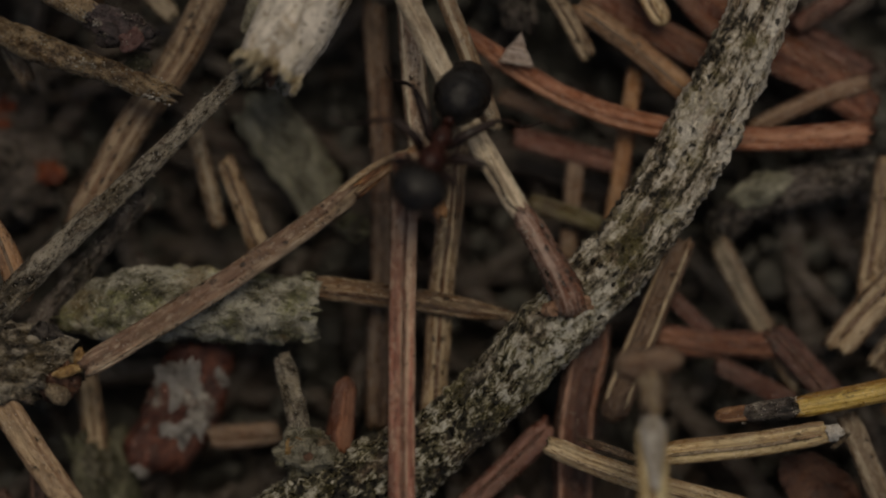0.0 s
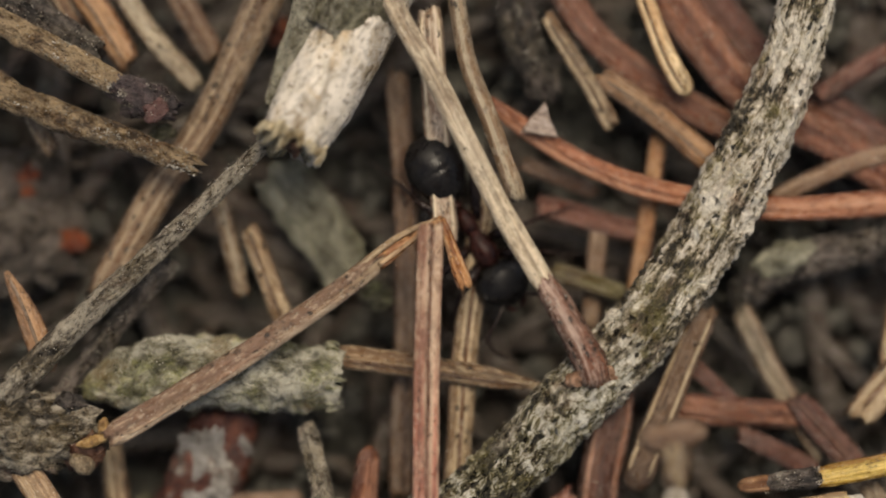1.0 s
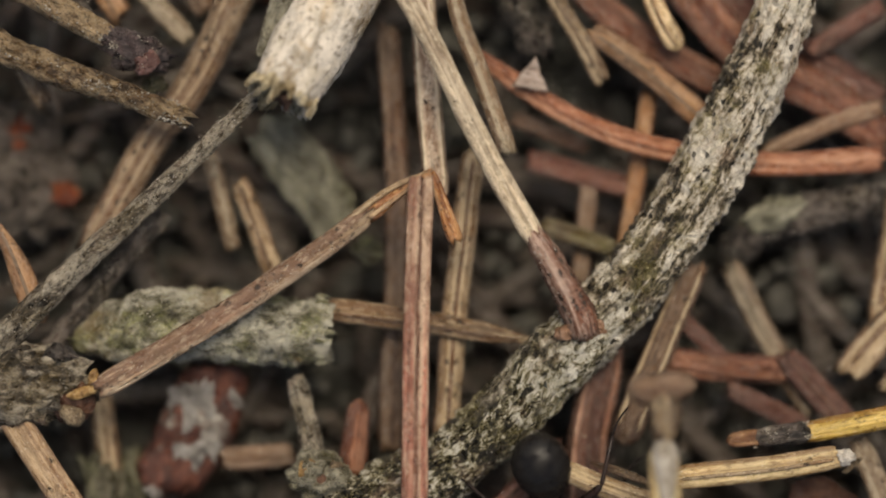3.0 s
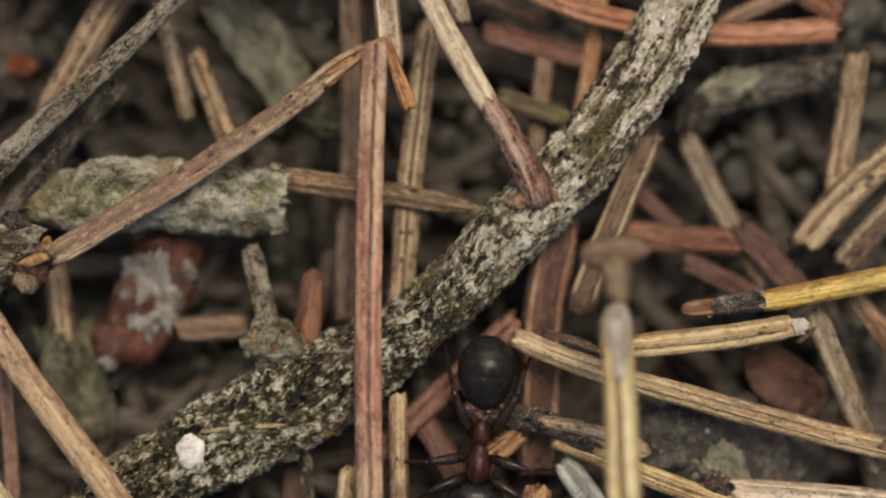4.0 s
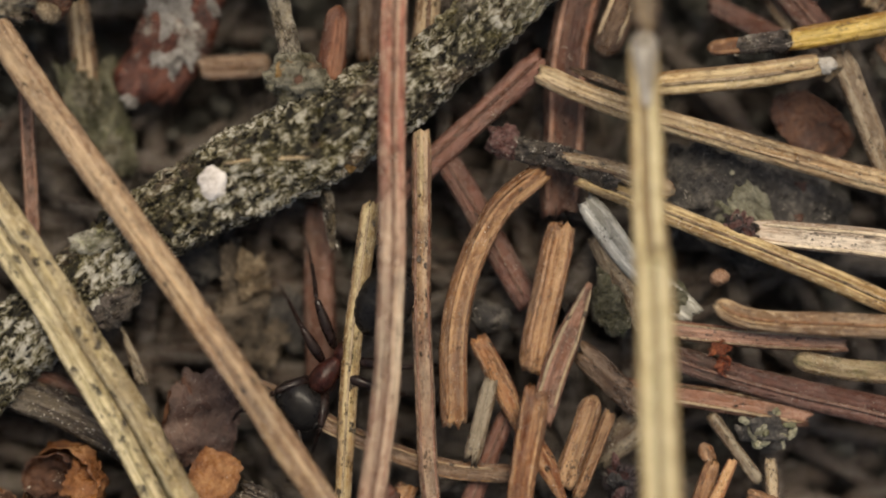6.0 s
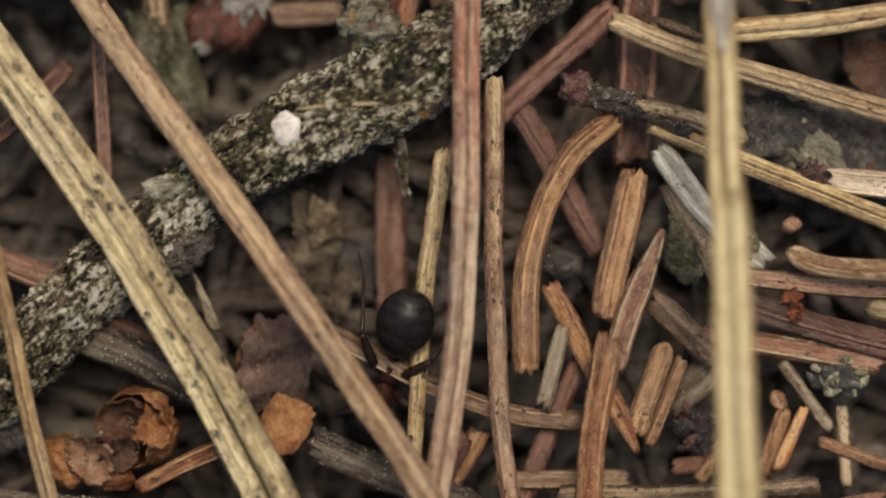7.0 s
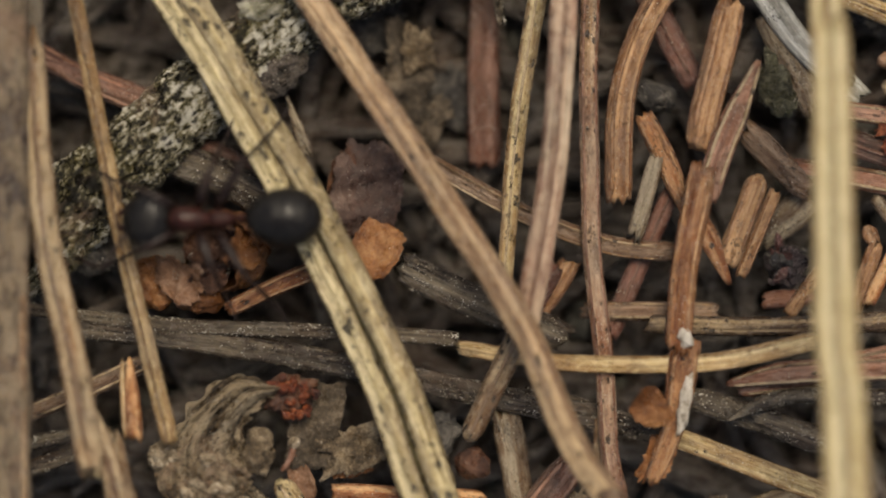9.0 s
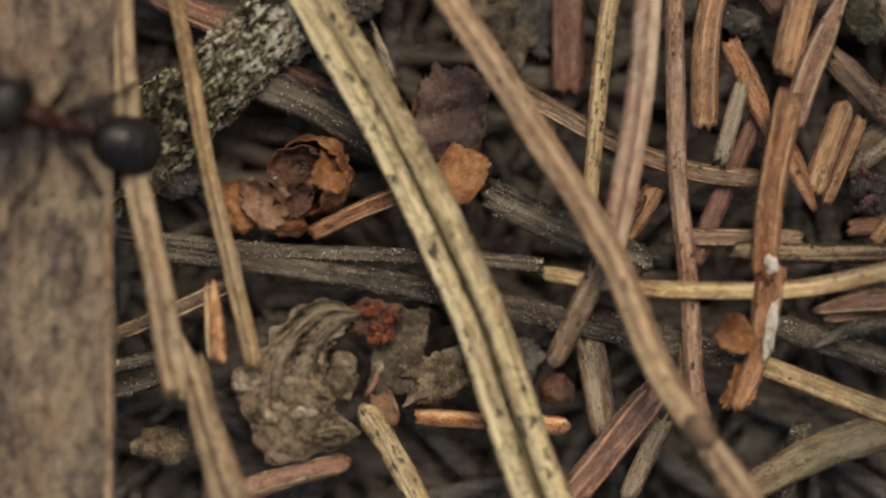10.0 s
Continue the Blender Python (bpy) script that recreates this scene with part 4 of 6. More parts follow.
def build_red_needle():
    line = [(0.09, 0.02, 2.00), (-0.06, -5.00, 2.00), (-0.12, -10.00, 2.00), (-0.10, -14.20, 2.00), (-0.03, -17.80, 2.00), (-0.05, -20.90, 2.00), (-0.20, -24.10, 2.00), (-0.58, -27.60, 2.00), (-1.06, -30.60, 2.00)]
    m = base_of(line)
    root = thing("spruce_needle", "long reddish needle with a dark groove, fading to pale straw", "needle", m, "fallen needles")
    for off, wide, drop in ((-0.24, 0.58, 0.0), (0.27, 0.49, 0.06)):
        stem_part("half_needle", root, m, "needle", "red_straw", [(x + off, y, z - drop) for x, y, z in line], wide, wide * 1.1, "cc", rings=150)
    stem_part("groove", root, m, "needle", "brown_red", [(x + 0.03, y, z - 0.22) for x, y, z in line], 0.49, 0.54, "pp", "dark red sunken groove")


def build_lichen_wood():
    axis = [(-13.84, -6.52, -1.30), (-10.31, -5.88, -1.20), (-6.91, -6.00, -1.20), (-3.50, -6.16, -1.20)]
    m = base_of(axis)
    root = thing("lichened_wood_piece", "rotten wood piece covered in pale green lichen", "wood piece", m)
    stem_part("wood", root, m, "round", "lichen_wood", axis, 1.80, 2.92, "jc", widths=[1.3, 2.5, 3.1, 2.9, 2.95, 2.7, 2.95], rings=150, sides=56, crust=0.13)
    rnd = random.Random(17)
    for k in range(30):
        # pale fibres stick out of the torn end
        y = -4.72 - k * 0.092
        reach, z = rnd.uniform(0.2, 0.75), -1.25 + 1.25 * math.sqrt(max(0.05, 1 - ((y + 6.1) / 1.5) ** 2)) * rnd.uniform(0.5, 1.0)
        stem_part("fibre", root, m, "round", "lichen_rim", [(-4.15, y, z), (-3.75, y + rnd.uniform(-0.05, 0.05), z), (-3.72 + reach * 0.34, y + rnd.uniform(-0.2, 0.2), z + rnd.uniform(-0.1, 0.1))], 0.30, 0.06, "rp", rings=8, sides=7)


def build_yellow_blade():
    line = [(9.43, -10.08, 4.59), (9.70, -16.64, 5.24), (9.93, -19.31, 5.24), (9.89, -19.29, 6.21), (10.40, -29.86, 6.87), (10.73, -32.47, 7.19), (11.20, -38.73, 7.52)]
    m = base_of(line)
    root = thing("yellow_spruce_needle", "fresh pale yellow needle standing above the litter", "needle", m)
    stem_part("blade", root, m, "blade", "pale_yellow", line, 1.17, 1.84, "rc", rings=90)
    stem_part("fold", root, m, "needle", "olive_tan", [(x, y, z + 0.10) for x, y, z in line], 0.20, 0.27, "pp", "darker fold line", rings=90)
    stem_part("white_base", root, m, "round", "mould", [(9.43, -10.01, 4.62), (9.54, -11.48, 4.80), (9.60, -12.99, 4.95)], 1.06, 1.12, "rp", "whitish needle base")
    stem_part("stalk", root, m, "round", "dark_straw", [(9.47, -10.29, 4.59), (9.47, -9.10, 4.46), (9.32, -8.02, 4.33)], 0.99, 1.35, "rr", "dark brown needle stalk")
    stem_part("peg", root, m, "round", "brown", [(8.03, -8.28, 4.20), (9.21, -8.13, 4.33), (10.73, -7.90, 4.20)], 1.40, 1.12, "rr", "brown blurred peg")


def build_knob():
    x, y, z = (-16.28, -8.34, 0.10)
    m = pose(x * MM, y * MM, z * MM)
    root = thing("gnarled_twig_knot", "gnarled grey knot of a twig with yellow bud scales", "twig knot", m)
    part("knot", lump_mesh("knot", (6.08, 3.38, 2.6), "grey_bark", fresh(), 0.3, 1.3, 5), root)
    grit(root, m, [(x - 2.6, y - 0.2, z - 0.2), (x, y, z), (x + 2.4, y + 0.2, z - 0.2)], 2.61, 260, 0.08)
    for (bx, by, bz), size, turn, mat, label in (
            ((-13.74, -8.78, 0.30), (1.71, 2.07, 1.4), 0, "gall_dark", "dark bud"),
            ((-13.25, -8.50, 1.10), (1.26, 0.45, 0.5), 15, "resin", "yellow bud scale"),
            ((-12.81, -8.08, 1.00), (0.49, 0.99, 0.5), 0, "resin", "yellow bud scale"),
            ((-13.67, -9.40, 0.80), (1.03, 0.77, 0.7), -30, "dead_leaf", "tan bud scale"),
            ((-14.22, -7.15, 0.40), (1.57, 1.03, 0.9), -10, "dark_bark", "dark bark flake")):
        ob = part("bud_scale" if "scale" in label else "bud" if label == "dark bud" else "bark_flake", lump_mesh("bud", size, mat, fresh(), 0.3, 1.6), root, label)
        ob.matrix_local = m.inverted() @ pose(bx * MM, by * MM, bz * MM, 0, 0, turn)


def build_grass_blade():
    line = [(-22.25, -8.68, 0.90), (-18.67, -13.25, 1.00), (-13.93, -19.79, 1.10), (-11.96, -22.84, 1.20), (-9.75, -26.33, 1.30), (-6.44, -32.48, 1.40), (-4.50, -37.29, 1.50), (-2.66, -41.67, 1.60)]
    m = base_of(line)
    root = thing("grass_blade", "folded straw-yellow grass blade with dark specks", "grass blade", m)
    left = [(x - o * 0.86, y - o * 0.5, z) for (x, y, z), o in zip(line, (0.42, 0.44, 0.46, 0.48, 0.52, 0.58, 0.60, 0.62))]
    right = [(x + o * 0.86, y + o * 0.5, z + 0.06) for (x, y, z), o in zip(line, (0.40, 0.42, 0.44, 0.46, 0.52, 0.58, 0.60, 0.62))]
    stem_part("half_blade", root, m, "needle", "blade_spot", left, 0.99, 1.03, "cc")
    stem_part("half_blade", root, m, "needle", "blade_spot", right, 0.99, 1.08, "cc")
    stem_part("midrib", root, m, "needle", "olive", [(x, y, z - 0.3) for x, y, z in line[2:]], 0.49, 0.54, "pp", "dark green sunken midrib")


def build_tan_stalk():
    line = [(-19.77, -4.07, -1.20), (-16.54, -8.89, 0.20), (-13.66, -13.03, 1.20), (-8.35, -20.14, 1.70), (-3.75, -26.63, 2.20), (-1.03, -30.74, 2.50), (0.87, -34.81, 2.80), (2.68, -37.35, 3.00)]
    m = base_of(line)
    root = thing("straw_stalk", "long pale tan stalk lying across the litter", "stalk", m, "dry stalks")
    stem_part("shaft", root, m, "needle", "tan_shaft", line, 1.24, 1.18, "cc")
    stem_part("joint", root, m, "round", "brown", [(2.05, -36.43, 2.80), (2.60, -37.23, 2.90), (3.15, -37.98, 3.00)], 1.18, 1.28, "rr", "dark swollen joint")
    stem_part("lower_shaft", root, m, "needle", "straw_dark", [(2.87, -37.65, 2.95), (3.93, -39.07, 3.05), (5.06, -40.64, 3.10)], 1.2, 1.3, "cc", "duller lower shaft")


def build_wood_strip():
    line = [(-23.30, -16.10, 2.50), (-22.61, -30.91, 2.50), (-22.03, -43.76, 2.50)]
    m = base_of(line)
    root = thing("wood_strip", "broad weathered wood strip with dark pits", "wood strip", m)
    stem_part("board", root, m, "plank", "plank_wood", line, 4.77, 4.68, "jj")
    stem_part("edge_layer", root, m, "needle", "grey_dark", [(-20.70, -15.93, 2.00), (-20.44, -22.93, 2.00), (-20.36, -28.18, 2.00)], 0.99, 0.58, "cj", "grey split edge layer")
    stem_part("edge_layer", root, m, "needle", "straw_grey", [(-20.70, -28.89, 2.75), (-20.40, -34.72, 2.75), (-19.97, -43.42, 2.75)], 0.58, 0.54, "pj", "pale split edge")


build_branch()
build_tan_stalk()
build_wood_strip()
build_grass_blade()
build_pale_needle()
build_broken_needle()
build_stub()
build_red_needle()
build_lichen_wood()
build_yellow_blade()
build_knob()

# ---- needles, stalks, twigs and blades ----
stick("spruce_needle", "needle", "grey_straw", [(0.93, 10.41, -0.40), (1.49, 6.79, -0.33), (2.39, 4.31, -0.27), (3.56, 1.01, -0.20)], 0.67, 0.81, "cc", "greyish dry needle lying among the litter")
stick("twig", "round", "grey_bark", [(-16.91, -6.93, 0.40), (-14.22, -4.13, 0.37), (-10.19, -0.43, 0.34), (-6.11, 3.61, 0.30)], 1.26, 0.58, "cr", "thin grey weathered twig with crusty bark")
stick("twig", "round", "dark_bark", [(-15.42, -7.70, -1.20), (-12.37, -3.84, -1.32), (-10.33, -1.34, -1.40)], 0.99, 0.77, "cc", "thin dark wet twig")
stick("bark_stick", "needle", "brown_grey", [(-6.02, 10.50, -1.60), (-8.76, 4.58, -1.69), (-11.04, 1.16, -1.74), (-13.21, -2.72, -1.80)], 1.53, 1.30, "cj", "flat brown bark stick under a grey twig")
stick("twig", "round", "stalk_bark", [(-18.96, 9.01, 0.20), (-14.90, 6.98, 0.32), (-12.31, 5.52, 0.40)], 1.03, 1.08, "cc", "brown mossy stalk with a dark end")
stick("twig", "round", "dark_bark", [(-19.07, 10.41, -0.50), (-16.35, 8.83, -0.50), (-13.19, 6.80, -0.50)], 1.48, 1.26, "cj", "dark crusted twig with damp grains")
stick("twig", "round", "stalk_bark", [(-18.91, 6.07, 0.50), (-14.88, 4.44, 0.54), (-11.96, 3.38, 0.57), (-9.09, 2.31, 0.60)], 1.40, 0.85, "cj", "brown grainy stalk, tapered and wet")
stick("spruce_needle", "needle", "straw_dark", [(-18.69, 7.05, -1.00), (-16.43, 5.02, -1.11), (-15.08, 2.93, -1.20)], 0.81, 0.77, "cc", "short tan needle fragment")
stick("spruce_needle", "needle", "orange_tan", [(-15.18, 10.99, -2.00), (-13.59, 8.94, -2.10), (-12.11, 6.55, -2.20)], 1.24, 1.17, "cc", "tan orange dry needle in shade")
stick("spruce_needle", "needle", "brown", [(-15.75, 10.77, -2.00), (-14.06, 7.53, -2.20)], 0.67, 0.58, "cc", "dull brown dry needle")
stick("spruce_needle", "needle", "grey_straw", [(-13.14, 10.78, -2.20), (-11.32, 7.81, -2.31), (-9.38, 5.64, -2.40)], 0.94, 0.85, "cc", "speckled grey needle in shade")
stick("spruce_needle", "needle", "brown", [(-11.11, 11.04, -2.50), (-8.71, 6.80, -2.70)], 1.17, 1.08, "cc", "brown dry needle in shade")
stick("spruce_needle", "needle", "orange_tan", [(-16.83, -1.82, 0.00), (-15.98, -3.58, -0.18), (-15.17, -5.85, -0.40)], 0.94, 0.99, "pc", "short pointed orange needle")
stick("spruce_needle", "needle", "grey_straw", [(-8.53, 1.05, -2.40), (-7.56, -2.85, -2.60)], 0.81, 0.77, "cc", "grey needle half hidden in shade")
stick("spruce_needle", "needle", "straw_dark", [(-7.29, -0.09, -2.00), (-5.81, -3.98, -2.00)], 0.85, 0.94, "cc", "tan needle half hidden in shade")
stick("stalk", "needle", "straw_dark", [(-3.61, -5.24, -1.00), (0.36, -5.76, -1.00), (4.79, -6.51, -1.00)], 1.08, 0.81, "cp", "tan dry stalk lying crosswise")
stick("spruce_needle", "needle", "straw_pink", [(0.02, 8.63, -0.80), (0.36, 3.19, -0.80), (0.70, -0.66, -0.80)], 1.03, 1.03, "cc", "upright tan dry needle")
stick("spruce_needle", "needle", "brown", [(-1.29, 6.22, -2.50), (-0.89, -1.35, -2.41), (-1.12, -10.97, -2.30)], 1.03, 1.17, "cc", "long dull brown needle in shade")
stick("spruce_needle", "needle", "straw_dark", [(2.19, 1.16, -1.60), (1.50, -4.53, -1.60), (1.05, -10.91, -1.60)], 1.03, 1.12, "cc", "tan dry needle beside a red one")
stick("twig", "round", "dark_bark", [(2.78, 10.82, -2.60), (3.82, 7.61, -2.71), (4.85, 5.20, -2.80)], 1.71, 1.57, "cj", "dark wet twig in shade")
stick("spruce_needle", "needle", "red_bright", [(1.78, 5.49, -1.60), (4.92, 3.21, -1.60), (7.88, 1.80, -1.60), (11.07, 1.00, -1.60), (14.04, 0.66, -1.60), (18.59, 0.89, -1.60)], 0.81, 1.12, "pc", "long curved rust-red needle")
stick("spruce_needle", "needle", "red", [(4.61, 10.81, -2.50), (6.79, 7.60, -2.50), (9.55, 5.42, -2.50), (12.53, 3.81, -2.50)], 1.35, 1.40, "cc", "broad rust-red needle in forest litter")
stick("spruce_needle", "needle", "straw_dark", [(4.74, 8.46, -1.70), (6.30, 5.95, -1.76), (7.39, 3.95, -1.80)], 0.67, 0.81, "cc", "short tan needle in forest litter")
stick("spruce_needle", "needle", "orange_tan", [(6.87, 6.07, -1.80), (9.27, 4.36, -1.85), (11.79, 2.19, -1.90)], 0.90, 1.12, "cc", "tan brown needle in forest litter")
stick("spruce_needle", "needle", "straw", [(8.09, 10.70, -1.20), (9.45, 7.06, -1.20), (10.43, 5.20, -1.20)], 0.67, 0.94, "cr", "short straw needle in forest litter")
stick("spruce_needle", "needle", "red", [(9.30, 9.87, -2.20), (11.13, 7.47, -2.25), (13.43, 4.95, -2.30), (16.41, 3.46, -2.35), (18.94, 1.63, -2.40)], 1.89, 1.80, "rc", "wide glossy rust-red needle")
stick("spruce_needle", "needle", "red_dark", [(10.49, 10.83, -2.80), (13.94, 6.46, -2.80), (18.77, 3.24, -2.80)], 1.35, 1.35, "cc", "dark red needle under a lichened branch")
stick("spruce_needle", "needle", "red_dark", [(15.69, 5.17, -2.10), (18.67, 7.11, -2.10)], 0.81, 0.90, "cc", "dark red needle in shade")
stick("spruce_needle", "needle", "brown", [(13.86, 1.05, -2.10), (16.84, 2.42, -2.10), (18.67, 3.00, -2.10)], 0.81, 0.90, "cc", "brown needle in shade")
stick("twig", "round", "dark_bark", [(12.41, -3.44, -3.20), (13.75, -1.94, -3.15), (15.81, -1.24, -3.09), (19.03, -0.55, -3.00)], 1.48, 1.71, "rc", "dark brown twig lying deep")
lump("lichen_clump", "lichen", "dull_plate", (14.35, -1.35, -2.55), (2.6, 1.3, 0.8), 22, "pale pinkish lichen crust on a dark twig", 0.35, 1.6)
stick("spruce_needle", "needle", "grey_straw", [(12.67, -3.43, -2.80), (13.93, -5.95, -2.72), (15.98, -9.39, -2.60)], 0.99, 0.99, "cc", "grey needle lying deep")
stick("spruce_needle", "needle", "red", [(9.88, -7.54, -2.40), (12.29, -7.66, -2.40), (15.27, -7.77, -2.40)], 1.03, 0.99, "cc", "reddish needle lying deep")
stick("spruce_needle", "needle", "orange_tan", [(9.34, 3.59, -2.80), (8.76, -0.21, -2.80), (8.30, -3.20, -2.80)], 0.77, 0.77, "cc", "orange tan needle lying deep")
stick("spruce_needle", "needle", "brown", [(6.93, 0.25, -2.90), (6.54, -4.24, -2.90)], 0.81, 0.81, "cc", "brown needle lying deep")
stick("spruce_needle", "needle", "red_dark", [(4.40, 0.83, -2.90), (8.66, -0.32, -2.90)], 0.99, 0.94, "cc", "dull red needle lying deep")
stick("spruce_needle", "needle", "brown", [(3.82, 2.56, -3.00), (6.93, 1.29, -3.00)], 0.77, 0.67, "cr", "short brown needle lying deep")
stick("spruce_needle", "needle", "olive", [(4.95, -1.81, -2.20), (7.92, -2.77, -2.20)], 0.90, 0.77, "cc", "olive green needle fragment")
stick("spruce_needle", "needle", "brown", [(11.18, -3.39, -1.50), (9.75, -6.70, -1.50), (8.20, -10.72, -1.50)], 1.17, 1.35, "cr", "brown needle beside the lichened branch")
stick("stalk", "needle", "brown_red", [(7.59, -6.73, -2.00), (6.93, -10.15, -2.00), (6.73, -14.03, -2.00), (6.64, -16.99, -2.00)], 1.71, 1.80, "cc", "ribbed reddish-brown stalk in forest litter")
stick("spruce_needle", "needle", "red_dark", [(10.33, -5.34, -2.20), (12.62, -7.49, -2.20)], 0.72, 0.67, "cc", "dark red needle lying deep")
stick("spruce_needle", "needle", "straw_dark", [(-13.01, -8.68, -2.80), (-12.53, -12.12, -2.80)], 1.03, 1.12, "cc", "tan needle fragment lying deep")
stick("spruce_needle", "needle", "red", [(-2.38, -8.83, -1.00), (-2.71, -11.81, -1.20)], 0.99, 1.17, "rc", "short rust-pink needle with rounded tip")
stick("spruce_needle", "needle", "brown", [(-8.04, -11.35, -2.60), (-5.07, -11.15, -2.60)], 1.03, 1.03, "cc", "dark reddish needle under the branch")
stick("twig", "round", "grey_bark", [(-4.96, -7.98, -1.20), (-4.08, -11.37, -0.60)], 0.81, 0.94, "cc", "short brown side twig")
stick("spruce_needle", "needle", "brown_red", [(-3.09, -16.87, -2.80), (-3.01, -20.17, -2.71), (-2.79, -24.20, -2.60)], 1.21, 1.40, "cc", "dark reddish needle standing in shade")
stick("rootlet", "round", "grey_bark", [(-2.73, -16.06, -0.90), (-2.44, -18.64, -1.00)], 0.45, 0.63, "rp", "short grey frayed rootlet")
stick("spruce_needle", "needle", "straw_spot", [(-0.92, -16.73, -0.10), (-1.33, -20.07, -0.15), (-1.64, -23.24, -0.21), (-1.89, -29.08, -0.30)], 0.81, 0.67, "cc", "thin straw needle with black specks")
stick("spruce_needle", "needle", "straw_mauve", [(1.01, -13.81, -0.40), (1.08, -17.11, -0.31), (1.16, -21.30, -0.16), (1.56, -27.60, 0.02), (2.05, -30.91, 0.08), (2.55, -35.34, 0.16), (2.98, -37.32, 0.20)], 0.79, 0.79, "cc", "slender speckled straw needle turning mauve-brown")
stick("spruce_needle", "needle", "red_dark", [(5.78, -10.85, -1.20), (1.62, -14.84, -1.20), (-0.63, -17.01, -1.20)], 1.12, 0.99, "cc", "dark reddish needle lying slantwise")
stick("spruce_needle", "needle", "straw", [(5.59, -11.48, 0.30), (9.00, -12.80, 0.30), (14.61, -14.37, 0.30), (21.56, -16.16, 0.30)], 0.90, 0.99, "cc", "long straw needle with a blunt end")
stick("spruce_needle", "needle", "straw_yellow", [(10.11, -11.89, 0.40), (13.46, -11.51, 0.45), (16.69, -11.00, 0.50)], 0.99, 1.03, "cc", "ribbed straw-yellow needle with white fuzzy tip")
stick("spruce_needle", "needle", "yellow", [(15.36, -10.07, 0.30), (17.93, -9.56, 0.34), (21.72, -8.77, 0.40)], 0.90, 1.03, "cc", "bright yellow needle in forest litter")
stick("spruce_needle", "needle", "brown_tan", [(12.25, -10.40, 0.10), (13.81, -10.21, 0.20)], 0.58, 0.72, "rr", "orange-brown needle stump in forest litter")
stick("twig", "round", "dark_bark", [(13.30, -10.26, 0.15), (15.75, -9.98, 0.28)], 0.74, 0.95, "rr", "blackened stub at a yellow needle")
stick("spruce_needle", "needle", "straw_dark", [(19.51, -0.04, -2.00), (18.64, -5.74, -2.00)], 1.08, 1.17, "cc", "tan needle in shade")
stick("spruce_needle", "needle", "straw_dark", [(21.75, -3.46, -1.60), (19.28, -5.52, -1.70), (17.26, -7.81, -1.80)], 1.26, 1.44, "cc", "tan needle leaning over others")
stick("spruce_needle", "needle", "straw_dark", [(21.75, -5.29, -1.50), (18.85, -8.59, -1.70)], 1.03, 1.21, "cc", "tan needle beside its twin")
stick("spruce_needle", "needle", "red", [(10.00, -7.21, -2.20), (12.51, -7.49, -2.20), (15.71, -7.69, -2.20)], 0.99, 1.03, "cc", "rust-red needle lying deep")
stick("spruce_needle", "needle", "red_dark", [(14.77, -7.02, -2.00), (17.53, -10.08, -2.00)], 1.12, 1.35, "cc", "dark rust needle lying deep")
stick("spruce_needle", "needle", "red_dark", [(12.52, -8.40, -2.30), (15.73, -9.98, -2.30)], 0.81, 0.90, "cc", "dark red needle lying deep")
stick("spruce_needle", "needle", "grey_straw", [(17.64, -10.43, -1.00), (19.03, -13.70, -1.10), (20.31, -16.86, -1.20)], 0.94, 1.03, "cc", "greyish brown needle with frayed end")
stick("spruce_needle", "needle", "orange_tan", [(19.37, -9.96, -1.30), (21.77, -12.78, -1.30)], 0.90, 0.90, "cc", "tan needle in shade")
stick("twig", "round", "dark_bark", [(4.18, -14.29, 0.00), (6.65, -14.81, 0.00), (8.90, -15.72, 0.00)], 0.90, 1.03, "rc", "dark knotted twig in forest litter")
stick("spruce_needle", "needle", "straw_dark", [(6.64, -14.86, 0.30), (8.88, -15.34, 0.25), (11.08, -16.09, 0.20)], 0.72, 0.90, "cr", "tan needle joined to a dark twig")
stick("spruce_needle", "needle", "straw_yellow", [(7.33, -15.58, -0.10), (11.83, -17.31, -0.10), (16.55, -19.10, -0.10), (21.50, -21.09, -0.10)], 0.81, 0.94, "cc", "long grey-tan needle in forest litter")
stick("spruce_needle", "needle", "brown_tan", [(5.89, -15.31, -0.50), (4.22, -16.75, -0.46), (3.02, -19.12, -0.41), (2.45, -21.82, -0.36), (2.50, -25.44, -0.30)], 1.03, 1.21, "cc", "strongly curved tan-brown needle")
stick("spruce_needle", "needle", "brown_tan", [(6.63, -17.45, 0.20), (6.05, -20.40, 0.25), (5.50, -23.27, 0.30)], 1.30, 1.26, "cc", "tan-brown needle with a ragged end")
stick("spruce_needle", "needle", "orange_brown", [(5.73, -23.93, 0.60), (5.26, -27.28, 0.65), (5.00, -30.55, 0.69), (4.91, -31.22, 0.70)], 1.17, 1.08, "cc", "orange-brown needle with white mould")
stick("spruce_needle", "needle", "red_tan", [(7.77, -19.70, 0.50), (6.63, -22.72, 0.44), (5.89, -25.27, 0.40)], 1.03, 1.08, "pc", "pinkish-tan pointed needle in forest litter")
stick("bark_strip", "needle", "white_strip", [(7.59, -16.48, -0.50), (9.42, -18.81, -0.55), (11.95, -20.98, -0.60)], 1.0, 1.17, "cc", "whitish peeling bark strip")
stick("spruce_needle", "needle", "grey_straw", [(8.02, -17.81, -0.90), (10.26, -21.58, -0.90)], 0.99, 1.17, "cc", "grey-green needle in shade")
stick("spruce_needle", "needle", "straw_pink", [(14.32, -17.57, -0.40), (17.02, -17.80, -0.40), (21.51, -18.24, -0.40)], 1.08, 1.26, "jc", "pale pinkish needle with frayed end")
